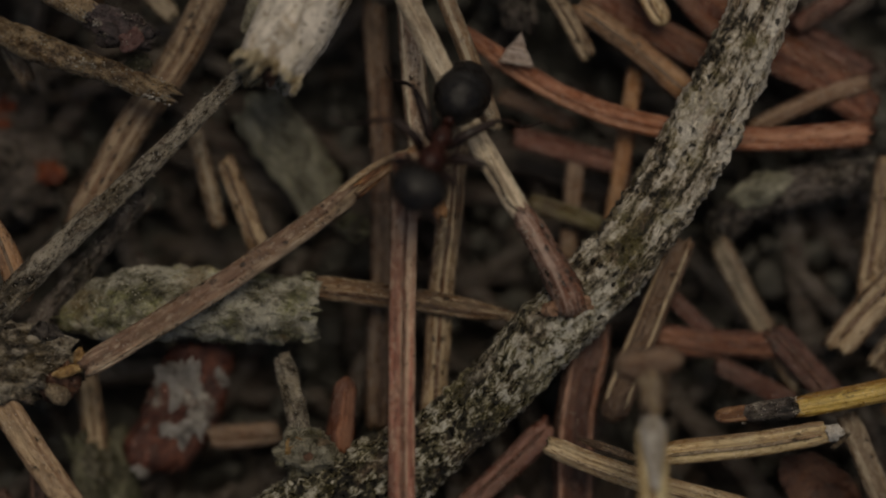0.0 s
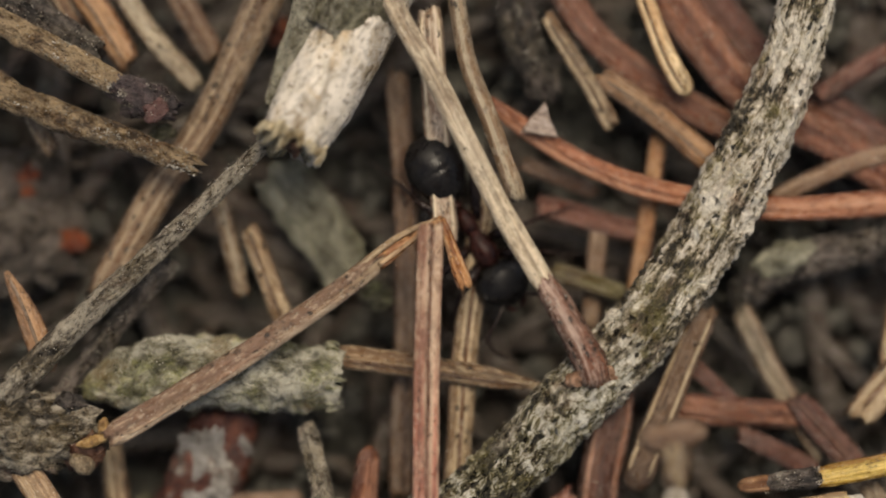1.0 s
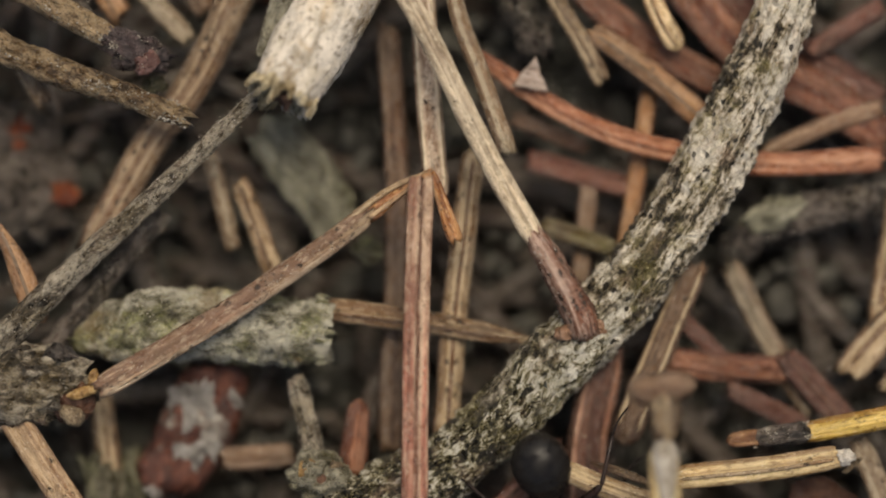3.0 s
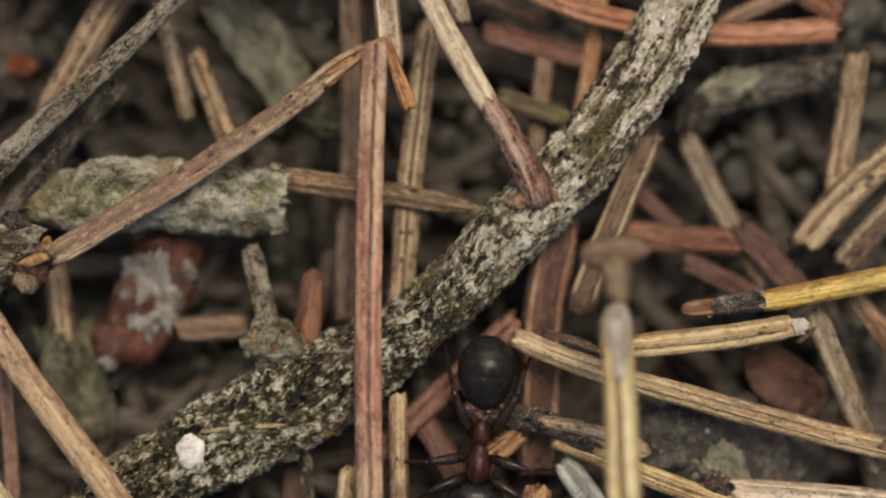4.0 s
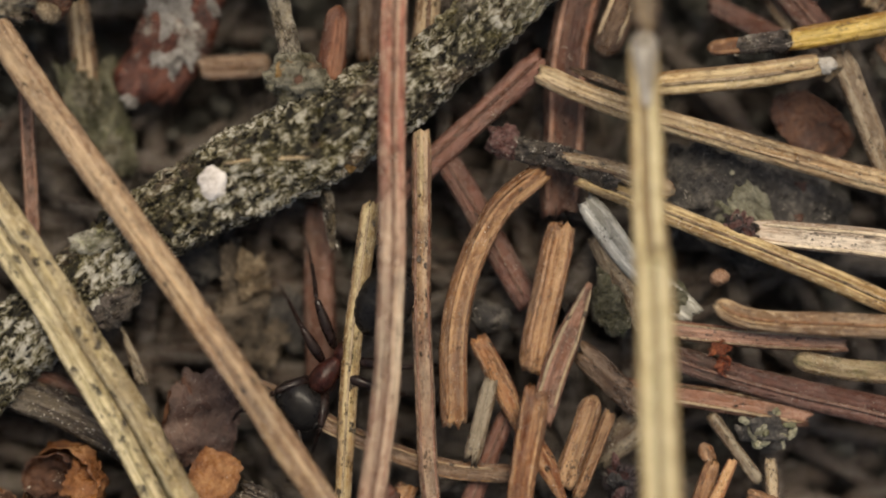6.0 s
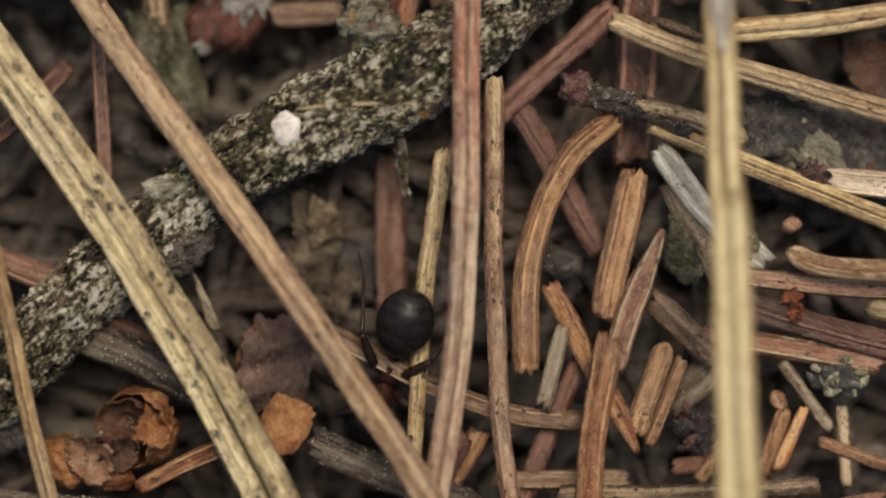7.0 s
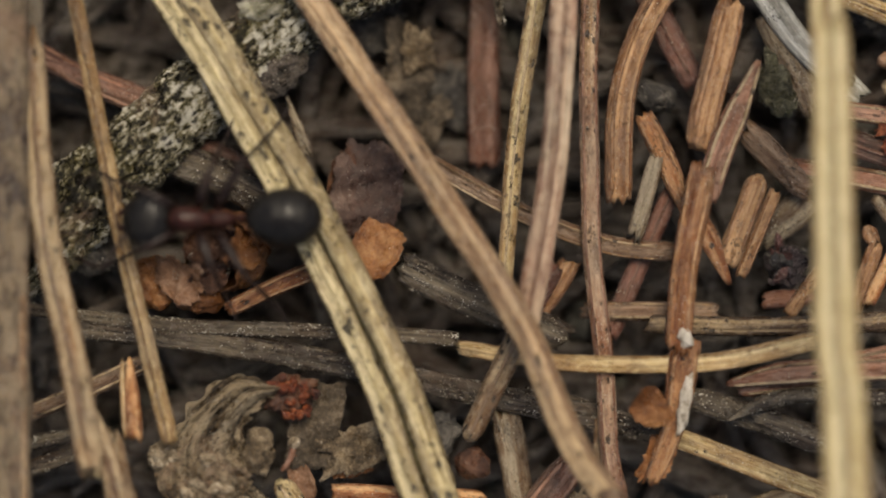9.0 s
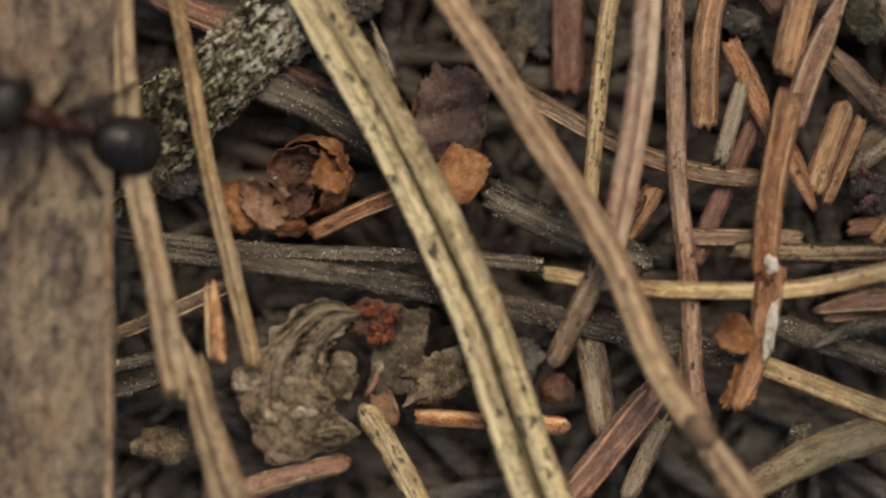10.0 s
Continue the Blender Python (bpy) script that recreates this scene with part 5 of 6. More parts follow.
stick("spruce_needle", "needle", "straw_tan", [(12.60, -20.46, 0.90), (14.69, -21.10, 0.92), (21.34, -21.27, 1.00)], 0.85, 1.03, "rc", "straw needle with rounded tip")
stick("spruce_needle", "needle", "red_tan", [(10.53, -21.46, 0.10), (14.34, -21.81, 0.10), (17.91, -21.94, 0.10)], 0.81, 0.77, "cc", "pinkish-brown needle in forest litter")
stick("spruce_needle", "needle", "red_dark", [(10.90, -22.54, -0.20), (15.29, -23.76, -0.20), (21.57, -25.08, -0.20)], 1.03, 1.30, "cc", "long dark pink-brown needle")
stick("spruce_needle", "needle", "red_tan", [(9.39, -23.85, -0.50), (12.32, -24.22, -0.50), (16.60, -24.89, -0.50)], 0.90, 1.03, "cc", "pinkish-brown needle in forest litter")
stick("spruce_needle", "needle", "olive_tan", [(15.85, -22.61, 0.20), (18.36, -23.02, 0.20), (21.48, -23.09, 0.20)], 0.81, 1.03, "rc", "grey-green needle with rounded tip")
stick("spruce_needle", "needle", "brown", [(7.44, -22.43, -0.50), (9.72, -24.53, -0.50), (10.08, -24.62, -0.50)], 1.12, 1.08, "cc", "brown needle under others")
stick("spruce_needle", "needle", "red_dark", [(1.87, -14.67, -1.40), (3.41, -17.12, -1.40), (5.42, -20.68, -1.40)], 1.08, 1.12, "cc", "dark reddish needle in shade")
stick("spruce_needle", "needle", "orange_brown", [(3.39, -21.99, -0.60), (4.45, -23.98, -0.60), (5.41, -26.21, -0.60)], 0.90, 0.90, "cp", "orange-brown needle in forest litter")
stick("spruce_needle", "needle", "grey_straw", [(3.94, -23.66, -0.30), (3.21, -26.82, -0.30)], 0.63, 0.77, "jj", "short whitish grey splinter")
stick("spruce_needle", "needle", "red_dark", [(4.69, -24.87, -1.20), (3.46, -27.96, -1.20), (2.40, -30.82, -1.20)], 0.77, 0.90, "cc", "dark wine-red needle in forest litter")
stick("spruce_needle", "needle", "brown_tan", [(8.04, -24.16, 0.00), (6.84, -27.82, 0.00)], 1.03, 0.99, "rc", "spotted tan-brown needle fragment")
stick("spruce_needle", "needle", "brown_tan", [(8.68, -24.84, -0.10), (7.43, -28.24, -0.10)], 0.58, 0.54, "cc", "thin tan needle fragment")
stick("spruce_needle", "needle", "orange_brown", [(5.70, -26.08, 0.30), (7.01, -28.59, 0.20)], 0.90, 0.77, "cp", "dark needle with an orange tip")
stick("spruce_needle", "needle", "brown", [(-5.48, -24.00, -0.60), (-1.13, -26.11, -0.60), (2.05, -27.16, -0.60), (4.86, -27.38, -0.60)], 0.77, 0.81, "cc", "thin brown needle lying crosswise")
stick("stalk", "round", "dark_straw", [(3.82, -30.28, -0.10), (8.39, -30.17, -0.10), (14.19, -29.77, -0.10)], 0.77, 0.85, "cc", "dark spotted stalk in forest litter")
stick("grass_blade", "blade", "straw_yellow", [(-3.58, -31.45, 0.50), (0.62, -31.88, 0.56), (6.16, -31.66, 0.64), (10.33, -30.65, 0.70)], 0.63, 0.77, "cj", "thin ribbed straw-yellow grass strip")
stick("stalk", "needle", "grey_dark", [(-21.11, -30.59, -0.30), (-15.05, -31.02, -0.30), (-8.33, -31.05, -0.30), (-3.63, -31.14, -0.30)], 0.54, 0.67, "cc", "thin dark stalk lying crosswise")
stick("stalk", "needle", "grey_dark", [(-19.10, -31.19, -0.60), (-12.80, -31.73, -0.60), (-7.39, -32.46, -0.60), (-0.39, -33.67, -0.60), (3.67, -34.34, -0.60)], 0.99, 1.03, "cc", "dark grey weathered stalk")
stick("stalk", "needle", "grey_dark", [(-15.38, -24.40, -1.10), (-12.64, -25.34, -1.10), (-9.89, -26.85, -1.10), (-9.14, -27.60, -1.10)], 1.57, 1.44, "jc", "dark fibrous wood splinter")
stick("spruce_needle", "needle", "red_dark", [(-14.30, -23.81, -1.50), (-11.32, -25.20, -1.50)], 0.94, 1.03, "cc", "dark red needle in shade")
stick("spruce_needle", "needle", "orange_brown", [(-12.80, -30.35, -0.30), (-10.84, -29.31, -0.30), (-8.87, -28.39, -0.30)], 0.67, 0.81, "cc", "reddish-brown needle fragment in forest litter")
stick("straw_stalk", "needle", "straw_yellow", [(-19.29, -17.50, 1.30), (-16.91, -27.63, 1.36), (-15.70, -32.00, 1.38), (-14.68, -35.60, 1.40)], 0.63, 0.72, "cc", "thin pale straw stalk")
stick("bark_strip", "needle", "orange", [(-16.44, -32.29, 1.20), (-16.28, -33.71, 1.29), (-16.07, -35.46, 1.40)], 0.54, 0.72, "pj", "orange inner bark strip")
stick("straw_stalk", "needle", "straw_grey", [(-20.66, -19.87, 2.00), (-19.80, -27.31, 2.22), (-18.76, -31.46, 2.34), (-17.55, -36.62, 2.50)], 0.99, 1.21, "jj", "greyish straw stalk snapped off and split lengthwise")
stick("straw_stalk", "needle", "straw_grey", [(-17.64, -34.30, 2.20), (-16.76, -36.76, 2.44), (-15.00, -41.45, 2.90)], 0.90, 1.62, "pc", "greyish straw stalk with a dark split end")
stick("wood_splinter", "needle", "straw_yellow", [(-17.46, -35.70, 2.50), (-17.29, -36.93, 2.60)], 0.34, 0.32, "cj", "pale inner wood splinter of a stalk")
stick("wood_splinter", "needle", "straw", [(-16.69, -32.36, 1.40), (-16.62, -33.94, 1.40), (-16.44, -35.52, 1.40)], 0.20, 0.16, "pp", "thin pale splinter beside orange bark")
stick("straw_stalk", "needle", "straw_grey", [(-16.90, -35.27, 1.60), (-16.27, -38.09, 1.78), (-15.93, -41.56, 2.00)], 0.67, 0.90, "jc", "greyish straw splinter in forest litter")
stick("spruce_needle", "needle", "orange", [(-8.36, -37.37, -0.50), (-5.56, -37.41, -0.50), (-2.21, -37.48, -0.50)], 0.67, 0.81, "cr", "bright orange-brown needle in forest litter")
stick("spruce_needle", "needle", "red_tan", [(-15.65, -40.83, 0.10), (-13.03, -39.82, 0.05), (-10.79, -39.17, 0.00)], 1.03, 0.90, "cr", "pinkish needle with rounded end")
stick("spruce_needle", "needle", "straw_spot", [(-10.49, -36.92, 0.20), (-9.06, -38.97, 0.20), (-7.61, -41.57, 0.20)], 0.99, 0.94, "rc", "spotted tan needle in forest litter")
stick("spruce_needle", "needle", "straw_dark", [(-0.90, -30.27, 0.40), (-2.02, -32.65, 0.45), (-3.13, -35.14, 0.50)], 1.08, 0.85, "cr", "tan needle with a dark end")
stick("spruce_needle", "needle", "mauve", [(1.18, -35.83, -0.50), (-0.40, -37.96, -0.50), (-2.30, -40.50, -0.50)], 1.35, 1.35, "cc", "dark red needle in forest litter")
stick("stalk", "needle", "olive_tan", [(4.92, -39.61, -0.40), (7.63, -38.04, -0.36), (11.36, -36.64, -0.30)], 1.35, 1.75, "cc", "broad tan stalk in forest litter")
stick("grass_blade", "blade", "straw_yellow", [(4.88, -34.58, 0.00), (7.47, -35.46, 0.08), (11.29, -36.73, 0.20)], 0.81, 0.90, "cc", "ribbed pale straw strip")
stick("stalk", "needle", "grey_dark", [(5.64, -33.11, -0.50), (8.13, -33.78, -0.50), (11.30, -34.75, -0.50)], 1.03, 1.17, "cc", "grey weathered stalk in forest litter")
stick("stalk", "needle", "grey_dark", [(-0.82, -33.07, -0.80), (3.04, -34.24, -0.80), (5.30, -34.81, -0.80)], 0.77, 0.90, "cc", "grey weathered stalk in forest litter")
stick("spruce_needle", "needle", "red_tan", [(6.99, -32.48, 0.40), (9.53, -31.94, 0.36), (14.20, -31.54, 0.30)], 0.90, 0.99, "pc", "pink-brown pointed needle in forest litter")
stick("rootlet", "round", "grey_dark", [(7.06, -33.94, 0.20), (9.58, -32.88, 0.20), (14.26, -32.79, 0.20)], 0.58, 0.72, "pc", "grey curved rootlet in forest litter")
stick("stalk", "needle", "brown", [(-20.69, -34.85, -0.80), (-18.27, -33.73, -0.80), (-15.86, -32.50, -0.80)], 0.72, 0.81, "cc", "dull brown stalk in forest litter")
stick("stalk", "needle", "grey_dark", [(-20.87, -36.09, -0.90), (-17.99, -35.29, -0.90)], 0.63, 0.67, "cc", "dark stalk fragment in forest litter")
stick("stalk", "needle", "grey_dark", [(-20.82, -37.10, -0.90), (-17.95, -36.07, -0.90)], 0.67, 0.67, "cc", "dark stalk fragment in forest litter")
stick("spruce_needle", "needle", "brown_red", [(-20.56, -17.75, -1.40), (-18.12, -15.88, -1.40), (-15.97, -13.56, -1.40)], 0.67, 0.81, "cc", "reddish-brown needle in forest litter")
stick("spruce_needle", "needle", "brown_red", [(-14.89, -12.27, -1.60), (-14.46, -18.38, -1.60)], 0.63, 0.63, "cc", "reddish-brown needle in shade")
stick("spruce_needle", "needle", "mauve", [(-21.47, -20.00, -1.60), (-18.93, -21.37, -1.60), (-16.40, -22.40, -1.60)], 0.81, 0.99, "cc", "mauve-brown needle in shade")
stick("spruce_needle", "needle", "mauve", [(-20.74, -20.58, -1.60), (-16.40, -22.17, -1.60)], 0.81, 0.99, "cc", "mauve-brown needle in shade")
stick("spruce_needle", "needle", "grey_straw", [(-10.85, -21.66, -0.80), (-9.87, -24.09, -1.00)], 0.36, 0.58, "pc", "thin grey sliver in forest litter")
stick("spruce_needle", "needle", "grey_straw", [(1.48, -37.11, -0.80), (0.16, -40.19, -0.80)], 0.90, 0.81, "jj", "grey needle fragment in forest litter")
stick("spruce_needle", "needle", "brown", [(1.29, -29.83, -1.00), (6.67, -29.71, -1.00)], 0.77, 0.85, "cc", "dull needle fragment in forest litter")
stick("spruce_needle", "needle", "grey_dark", [(-5.96, -28.36, -0.90), (-3.67, -29.38, -0.90), (0.66, -30.98, -0.90)], 1.35, 1.35, "cc", "dark fibrous stalk in forest litter")
stick("spruce_needle", "needle", "orange_tan", [(12.84, -26.68, -0.60), (12.02, -29.40, -0.60)], 0.67, 0.81, "cc", "orange needle fragment in forest litter")
stick("spruce_needle", "needle", "orange", [(13.58, -26.65, -0.20), (12.53, -29.14, -0.20)], 0.45, 0.58, "cc", "orange needle sliver in forest litter")
stick("spruce_needle", "needle", "brown_tan", [(10.64, -27.87, -0.70), (9.45, -29.70, -0.70)], 0.58, 0.67, "cc", "tan needle sliver in forest litter")
stick("spruce_needle", "needle", "orange_tan", [(14.21, -27.99, -0.50), (16.94, -28.93, -0.50)], 0.54, 0.58, "cc", "orange-tan needle in forest litter")
stick("spruce_needle", "needle", "straw_dark", [(15.09, -26.62, -0.60), (15.35, -29.76, -0.60)], 0.54, 0.54, "cc", "short tan splinter in forest litter")
stick("spruce_needle", "needle", "grey_straw", [(12.68, -24.89, -0.60), (14.67, -27.53, -0.60)], 0.54, 0.54, "cc", "short grey splinter in forest litter")
stick("spruce_needle", "needle", "dark_straw", [(6.82, -11.24, 0.20), (9.40, -12.14, 0.20)], 0.36, 0.40, "pp", "thin dark needle sliver beside straw")
stick("spruce_needle", "needle", "red_dark", [(16.22, -15.57, -1.60), (16.02, -17.38, -1.60)], 0.67, 0.58, "cc", "short dark red needle")
stick("wood_splinter", "needle", "grey_straw", [(-1.63, -34.00, -1.00), (-0.82, -37.79, -1.20)], 1.30, 1.12, "jj", "grey fibrous wood splinter")
stick("wood_splinter", "needle", "straw_dark", [(1.97, -34.04, -0.20), (2.30, -36.15, -0.30)], 0.58, 0.49, "pj", "pale thin wood sliver")
stick("wood_splinter", "needle", "grey_dark", [(7.04, -37.01, -1.40), (6.39, -39.97, -1.50)], 0.90, 0.81, "cc", "dark grey wood splinter")
stick("spruce_needle", "needle", "red_dark", [(0.19, -28.08, -0.90), (-0.84, -30.37, -1.00)], 0.81, 0.77, "cc", "dull reddish needle end")
stick("spruce_needle", "needle", "orange_tan", [(0.74, -27.92, -1.00), (-0.44, -29.98, -1.00)], 0.99, 0.90, "cc", "tan needle end in shade")
stick("spruce_needle", "needle", "red", [(8.43, -29.17, -0.80), (10.45, -28.89, -0.80)], 0.77, 0.67, "cc", "short rust-pink needle in forest litter")
stick("spruce_needle", "needle", "orange_tan", [(12.37, -26.02, -0.50), (12.72, -26.68, -0.50)], 0.77, 0.67, "rc", "short orange needle stump")
stick("spruce_needle", "needle", "red_tan", [(11.56, -31.62, 0.00), (16.68, -30.36, 0.00)], 1.03, 1.12, "cc", "pinkish-brown needle in forest litter")
stick("spruce_needle", "needle", "red_tan", [(7.58, -32.64, -0.30), (12.05, -31.85, -0.30)], 0.90, 0.90, "cc", "pinkish-brown needle in forest litter")
stick("wood_splinter", "needle", "grey_straw", [(8.30, -26.83, -1.40), (10.20, -24.98, -1.60)], 1.12, 1.57, "jc", "grey-green flat splinter in forest litter")
stick("rootlet", "round", "straw", [(-6.78, -15.30, 1.12), (-5.47, -15.11, 1.15), (-3.31, -14.98, 1.20)], 0.16, 0.18, "pp", "thin pale rootlet lying on lichened bark")
stick("spruce_needle", "needle", "orange_brown", [(5.35, -30.94, 0.50), (5.03, -33.89, 0.39), (4.24, -36.41, 0.30)], 1.35, 0.72, "cj", "orange-brown needle end eaten by white mould")

# ---- crumbs, scales and flakes ----


def build_twig_end():
    line = [(-12.74, 5.72, 0.35), (-11.71, 5.23, 0.40), (-10.75, 4.83, 0.30), (-10.11, 4.56, 0.20)]
    m = base_of(line)
    root = thing("twig_end", "blackish purple crusted twig end with damp glints", "twig", m)
    stem_part("bark", root, m, "round", "purple_bark", line, 0.99, 1.35, "cj", widths=[0.99, 1.26, 1.40, 1.21], rings=70, sides=36, crust=0.2)
    for (x, y, z), size, mat, label in (((-10.82, 4.54, 0.80), (1.03, 0.90, 0.7), "purple_red", "reddish raw wood"), ((-10.16, 4.90, 0.70), (0.49, 0.67, 0.6), "purple_bark", ""),
                                        ((-10.69, 3.69, -0.80), (1.26, 0.67, 0.6), "dull_lichen", "pale green lichen"), ((-11.72, 4.60, 0.30), (0.90, 0.77, 0.7), "purple_bark", "")):
        ob = part("lichen" if "lichen" in label else "bark_crumb", lump_mesh("crumb", size, mat, fresh(), 0.4, 1.8), root, label)
        ob.matrix_local = m.inverted() @ pose(x * MM, y * MM, z * MM, 0, 0, 20)
    grit(root, m, line, 1.26, 130, 0.085)


build_twig_end()
ob = flake("bark_scale", "bark", "red_bark", (-9.15, -10.20, -2.40), 6.00, 3.20, 62, "red-brown bark scale with grey lichen", 0.6, -0.12, (6, -4), 0.11, 0.4, "", 0.35)
for (x, y, z), long, wide, turn in (((0.5, 0.1, 0.22), 3.5, 2.3, 20), ((-1.7, -0.35, 0.2), 1.5, 0.9, -30), ((-2.7, 0.3, 0.1), 1.0, 0.8, 10), ((1.9, -0.9, 0.12), 0.9, 0.5, 60)):
    crust = part("lichen_crust", flake_mesh("lichen_crust", long, wide, 0.16, -0.1, "grey_crust", fresh(), 0.3, 26, 0.3, 0.2), ob, "grey powdery lichen crust")
    crust.matrix_local = pose(x * MM, y * MM, z * MM, 0, 0, turn)


def build_bud_knot():
    x, y, z = (-3.92, -11.82, -0.10)
    m = pose(x * MM, y * MM, z * MM)
    root = thing("bud_knot", "small olive-brown bud with a pale scale on the lichened branch", "bud", m)
    part("core", lump_mesh("core", (2.34, 1.93, 2.3), "moss_bark", fresh(), 0.4, 1.6), root)
    for (px, py, pz), size, turn, mat, label in (((-3.26, -11.63, 0.50), (0.63, 0.99, 0.6), 8, "dead_leaf", "tan scale"), ((-4.37, -11.55, 0.60), (0.77, 0.90, 0.6), -20, "resin", "olive yellow scale"),
                                                 ((-3.87, -11.99, 0.75), (0.58, 0.77, 0.5), 10, "gall_dark", "brown scale"), ((-4.79, -12.04, 0.30), (0.58, 0.81, 0.6), -30, "moss_bark", "")):
        ob = part("scale", lump_mesh("scale", size, mat, fresh(), 0.35, 1.8), root, label)
        ob.matrix_local = m.inverted() @ pose(px * MM, py * MM, pz * MM, 0, 0, turn)


build_bud_knot()
flake("lichened_bark", "bark", "dull_plate", (-4.65, 0.20, -3.00), 5.60, 2.50, -53, "pale grey-green lichened bark plate lying deep", 0.5, -0.12, (4, 3), 0.14, 0.4, "", 0.6)
lump("lichen_clump", "lichen", "dull_lichen", (-2.16, -2.85, -2.60), (1.35, 1.12, 1.0), 0, "small green lichen tuft", 0.35)
ob = flake("lichened_bark", "bark", "dull_lichen", (-12.10, -13.60, -2.80), 5.20, 2.60, 100, "greenish lichened bark plate lying deep", 0.5, -0.1, (4, -3), 0.14, 0.3, "", 0.7)
for (x, y, z), long, wide, turn in (((1.3, 0.2, 0.25), 1.6, 1.1, 15), ((-1.2, -0.4, 0.22), 1.3, 0.9, -40)):
    tuft = part("lichen", flake_mesh("lichen", long, wide, 0.2, -0.1, "moss_bark", fresh(), 0.3, 20, 0.3, 0.2), ob, "grey-green lichen tuft")
    tuft.matrix_local = pose(x * MM, y * MM, z * MM, 0, 0, turn)


def build_bark_flake():
    """A thin three-cornered flake."""
    bm = bmesh.new()
    bmesh.ops.create_cone(bm, cap_ends=True, segments=3, radius1=0.92 * MM, radius2=0.84 * MM, depth=0.14 * MM)
    bmesh.ops.subdivide_edges(bm, edges=bm.edges[:], cuts=3, use_grid_fill=True)
    for v in bm.verts:
        v.co += Vector((wob(v.co.x * 2500, v.co.y * 2500, 1), wob(v.co.x * 2500, v.co.y * 2500, 4), wob(v.co.x * 1200, v.co.y * 1200, 7))) * 0.1 * MM
    bm.verts.index_update()
    verts, faces = [tuple(v.co) for v in bm.verts], [tuple(v.index for v in f.verts) for f in bm.faces]
    bm.free()
    x, y, z = (4.49, 4.06, -0.95)
    ob = new("bark_flake", mesh_of("bark_flake", verts, faces, "flake_pink", False))
    ob.matrix_world = pose(x * MM, y * MM, z * MM, 5, 6, -8)
    tagged(ob, "small pinkish-tan triangular bark flake", "bark flake")


build_bark_flake()
for place, size, turn in (((-16.41, 1.83, -3.60), (0.94, 1.40), 10), ((-14.56, -0.56, -3.60), (1.03, 1.12), 30), ((-10.91, -1.83, -3.40), (0.81, 0.81), 0), ((-5.99, 7.76, -3.40), (1.12, 1.44), 60)):
    flake("rust_fleck", "bark flake", "rust_fleck", place, size[0], size[1], turn, "rust-orange bark fleck on dark soil", 0.2, 0.2, (12, 8), 0.3, 0.0, "rust flecks")
flake("red_fleck", "bark flake", "rust_fleck", (12.97, -22.18, 0.20), 1.03, 0.58, 20, "small red flake with a bent corner", 0.1, 0.3, (0, 10), 0.35)
flake("red_fleck", "bark flake", "rust_fleck", (13.10, -22.85, 0.20), 0.58, 0.77, 0, "small red flake in forest litter", 0.1, 0.3, (0, -10), 0.35)
lump("soil_clod", "soil clod", "soil_clod", (12.27, -15.85, -1.70), (3.82, 3.38, 2.4), 20, "dark damp soil clod between needles", 0.35, 1.2)
lump("soil_clod", "soil clod", "dull_plate", (13.75, -16.55, -1.25), (3.2, 2.3, 1.5), -38, "grey-green mossy clod in forest litter", 0.35, 1.2)
lump("soil_clod", "soil clod", "soil_clod", (14.49, -16.50, -2.40), (7.42, 4.95, 2.2), -15, "dark soil clod under straw needles", 0.3, 1.0)
lump("soil_clod", "soil clod", "soil_clod", (12.29, -16.05, -2.20), (4.27, 3.82, 2.0), 25, "dark soil clod with pale grains", 0.35, 1.2)
cluster("lichen_crumbs", "lichen", "soil_clod", ("dull_plate", "lichen_rim", "soil_clod"), (14.83, -25.39, -0.60), (2.3, 1.4), 22, 0.42, "pale crusty lichen crumbs on dark soil")
cluster("frayed_crumbs", "plant fibre", "purple_bark", ("purple_bark", "grey_bark", "purple_red"), (13.75, -17.45, -0.35), (1.7, 1.2), 26, 0.32, "purplish crumbs at a frayed needle end")
cluster("mauve_crumbs", "soil crumbs", "purple_bark", ("purple_red", "purple_bark", "soil_clod"), (9.31, -27.69, -0.95), (1.8, 1.9), 20, 0.42, "mauve-grey crumbs in forest litter")
lump("soil_clod", "soil clod", "soil_clod", (3.86, -21.18, -1.60), (1.57, 1.12, 1.2), -20, "glinting grey crumb in forest litter", 0.35, 1.4)
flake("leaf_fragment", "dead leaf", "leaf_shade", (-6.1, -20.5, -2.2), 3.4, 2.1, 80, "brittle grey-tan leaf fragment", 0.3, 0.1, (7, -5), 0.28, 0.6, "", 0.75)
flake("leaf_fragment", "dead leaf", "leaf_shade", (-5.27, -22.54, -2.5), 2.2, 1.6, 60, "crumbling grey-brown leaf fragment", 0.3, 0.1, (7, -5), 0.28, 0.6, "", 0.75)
flake("leaf_fragment", "dead leaf", "soil_clod", (-7.29, -18.92, -2.7), 2.6, 1.9, 20, "dark crumbling bark fragment", 0.3, 0.1, (7, -5), 0.28, 0.6, "", 0.75)
flake("leaf_fragment", "dead leaf", "dead_leaf", (-5.65, -19.7, -1.95), 1.7, 1.3, 100, "pale brittle leaf fragment", 0.3, 0.1, (7, -5), 0.28, 0.6, "", 0.75)
flake("leaf_fragment", "dead leaf", "soil_clod", (-4.17, -21.38, -3.2), 2.4, 2.0, 140, "dark crumbling bark fragment", 0.3, 0.1, (7, -5), 0.28, 0.6, "", 0.75)
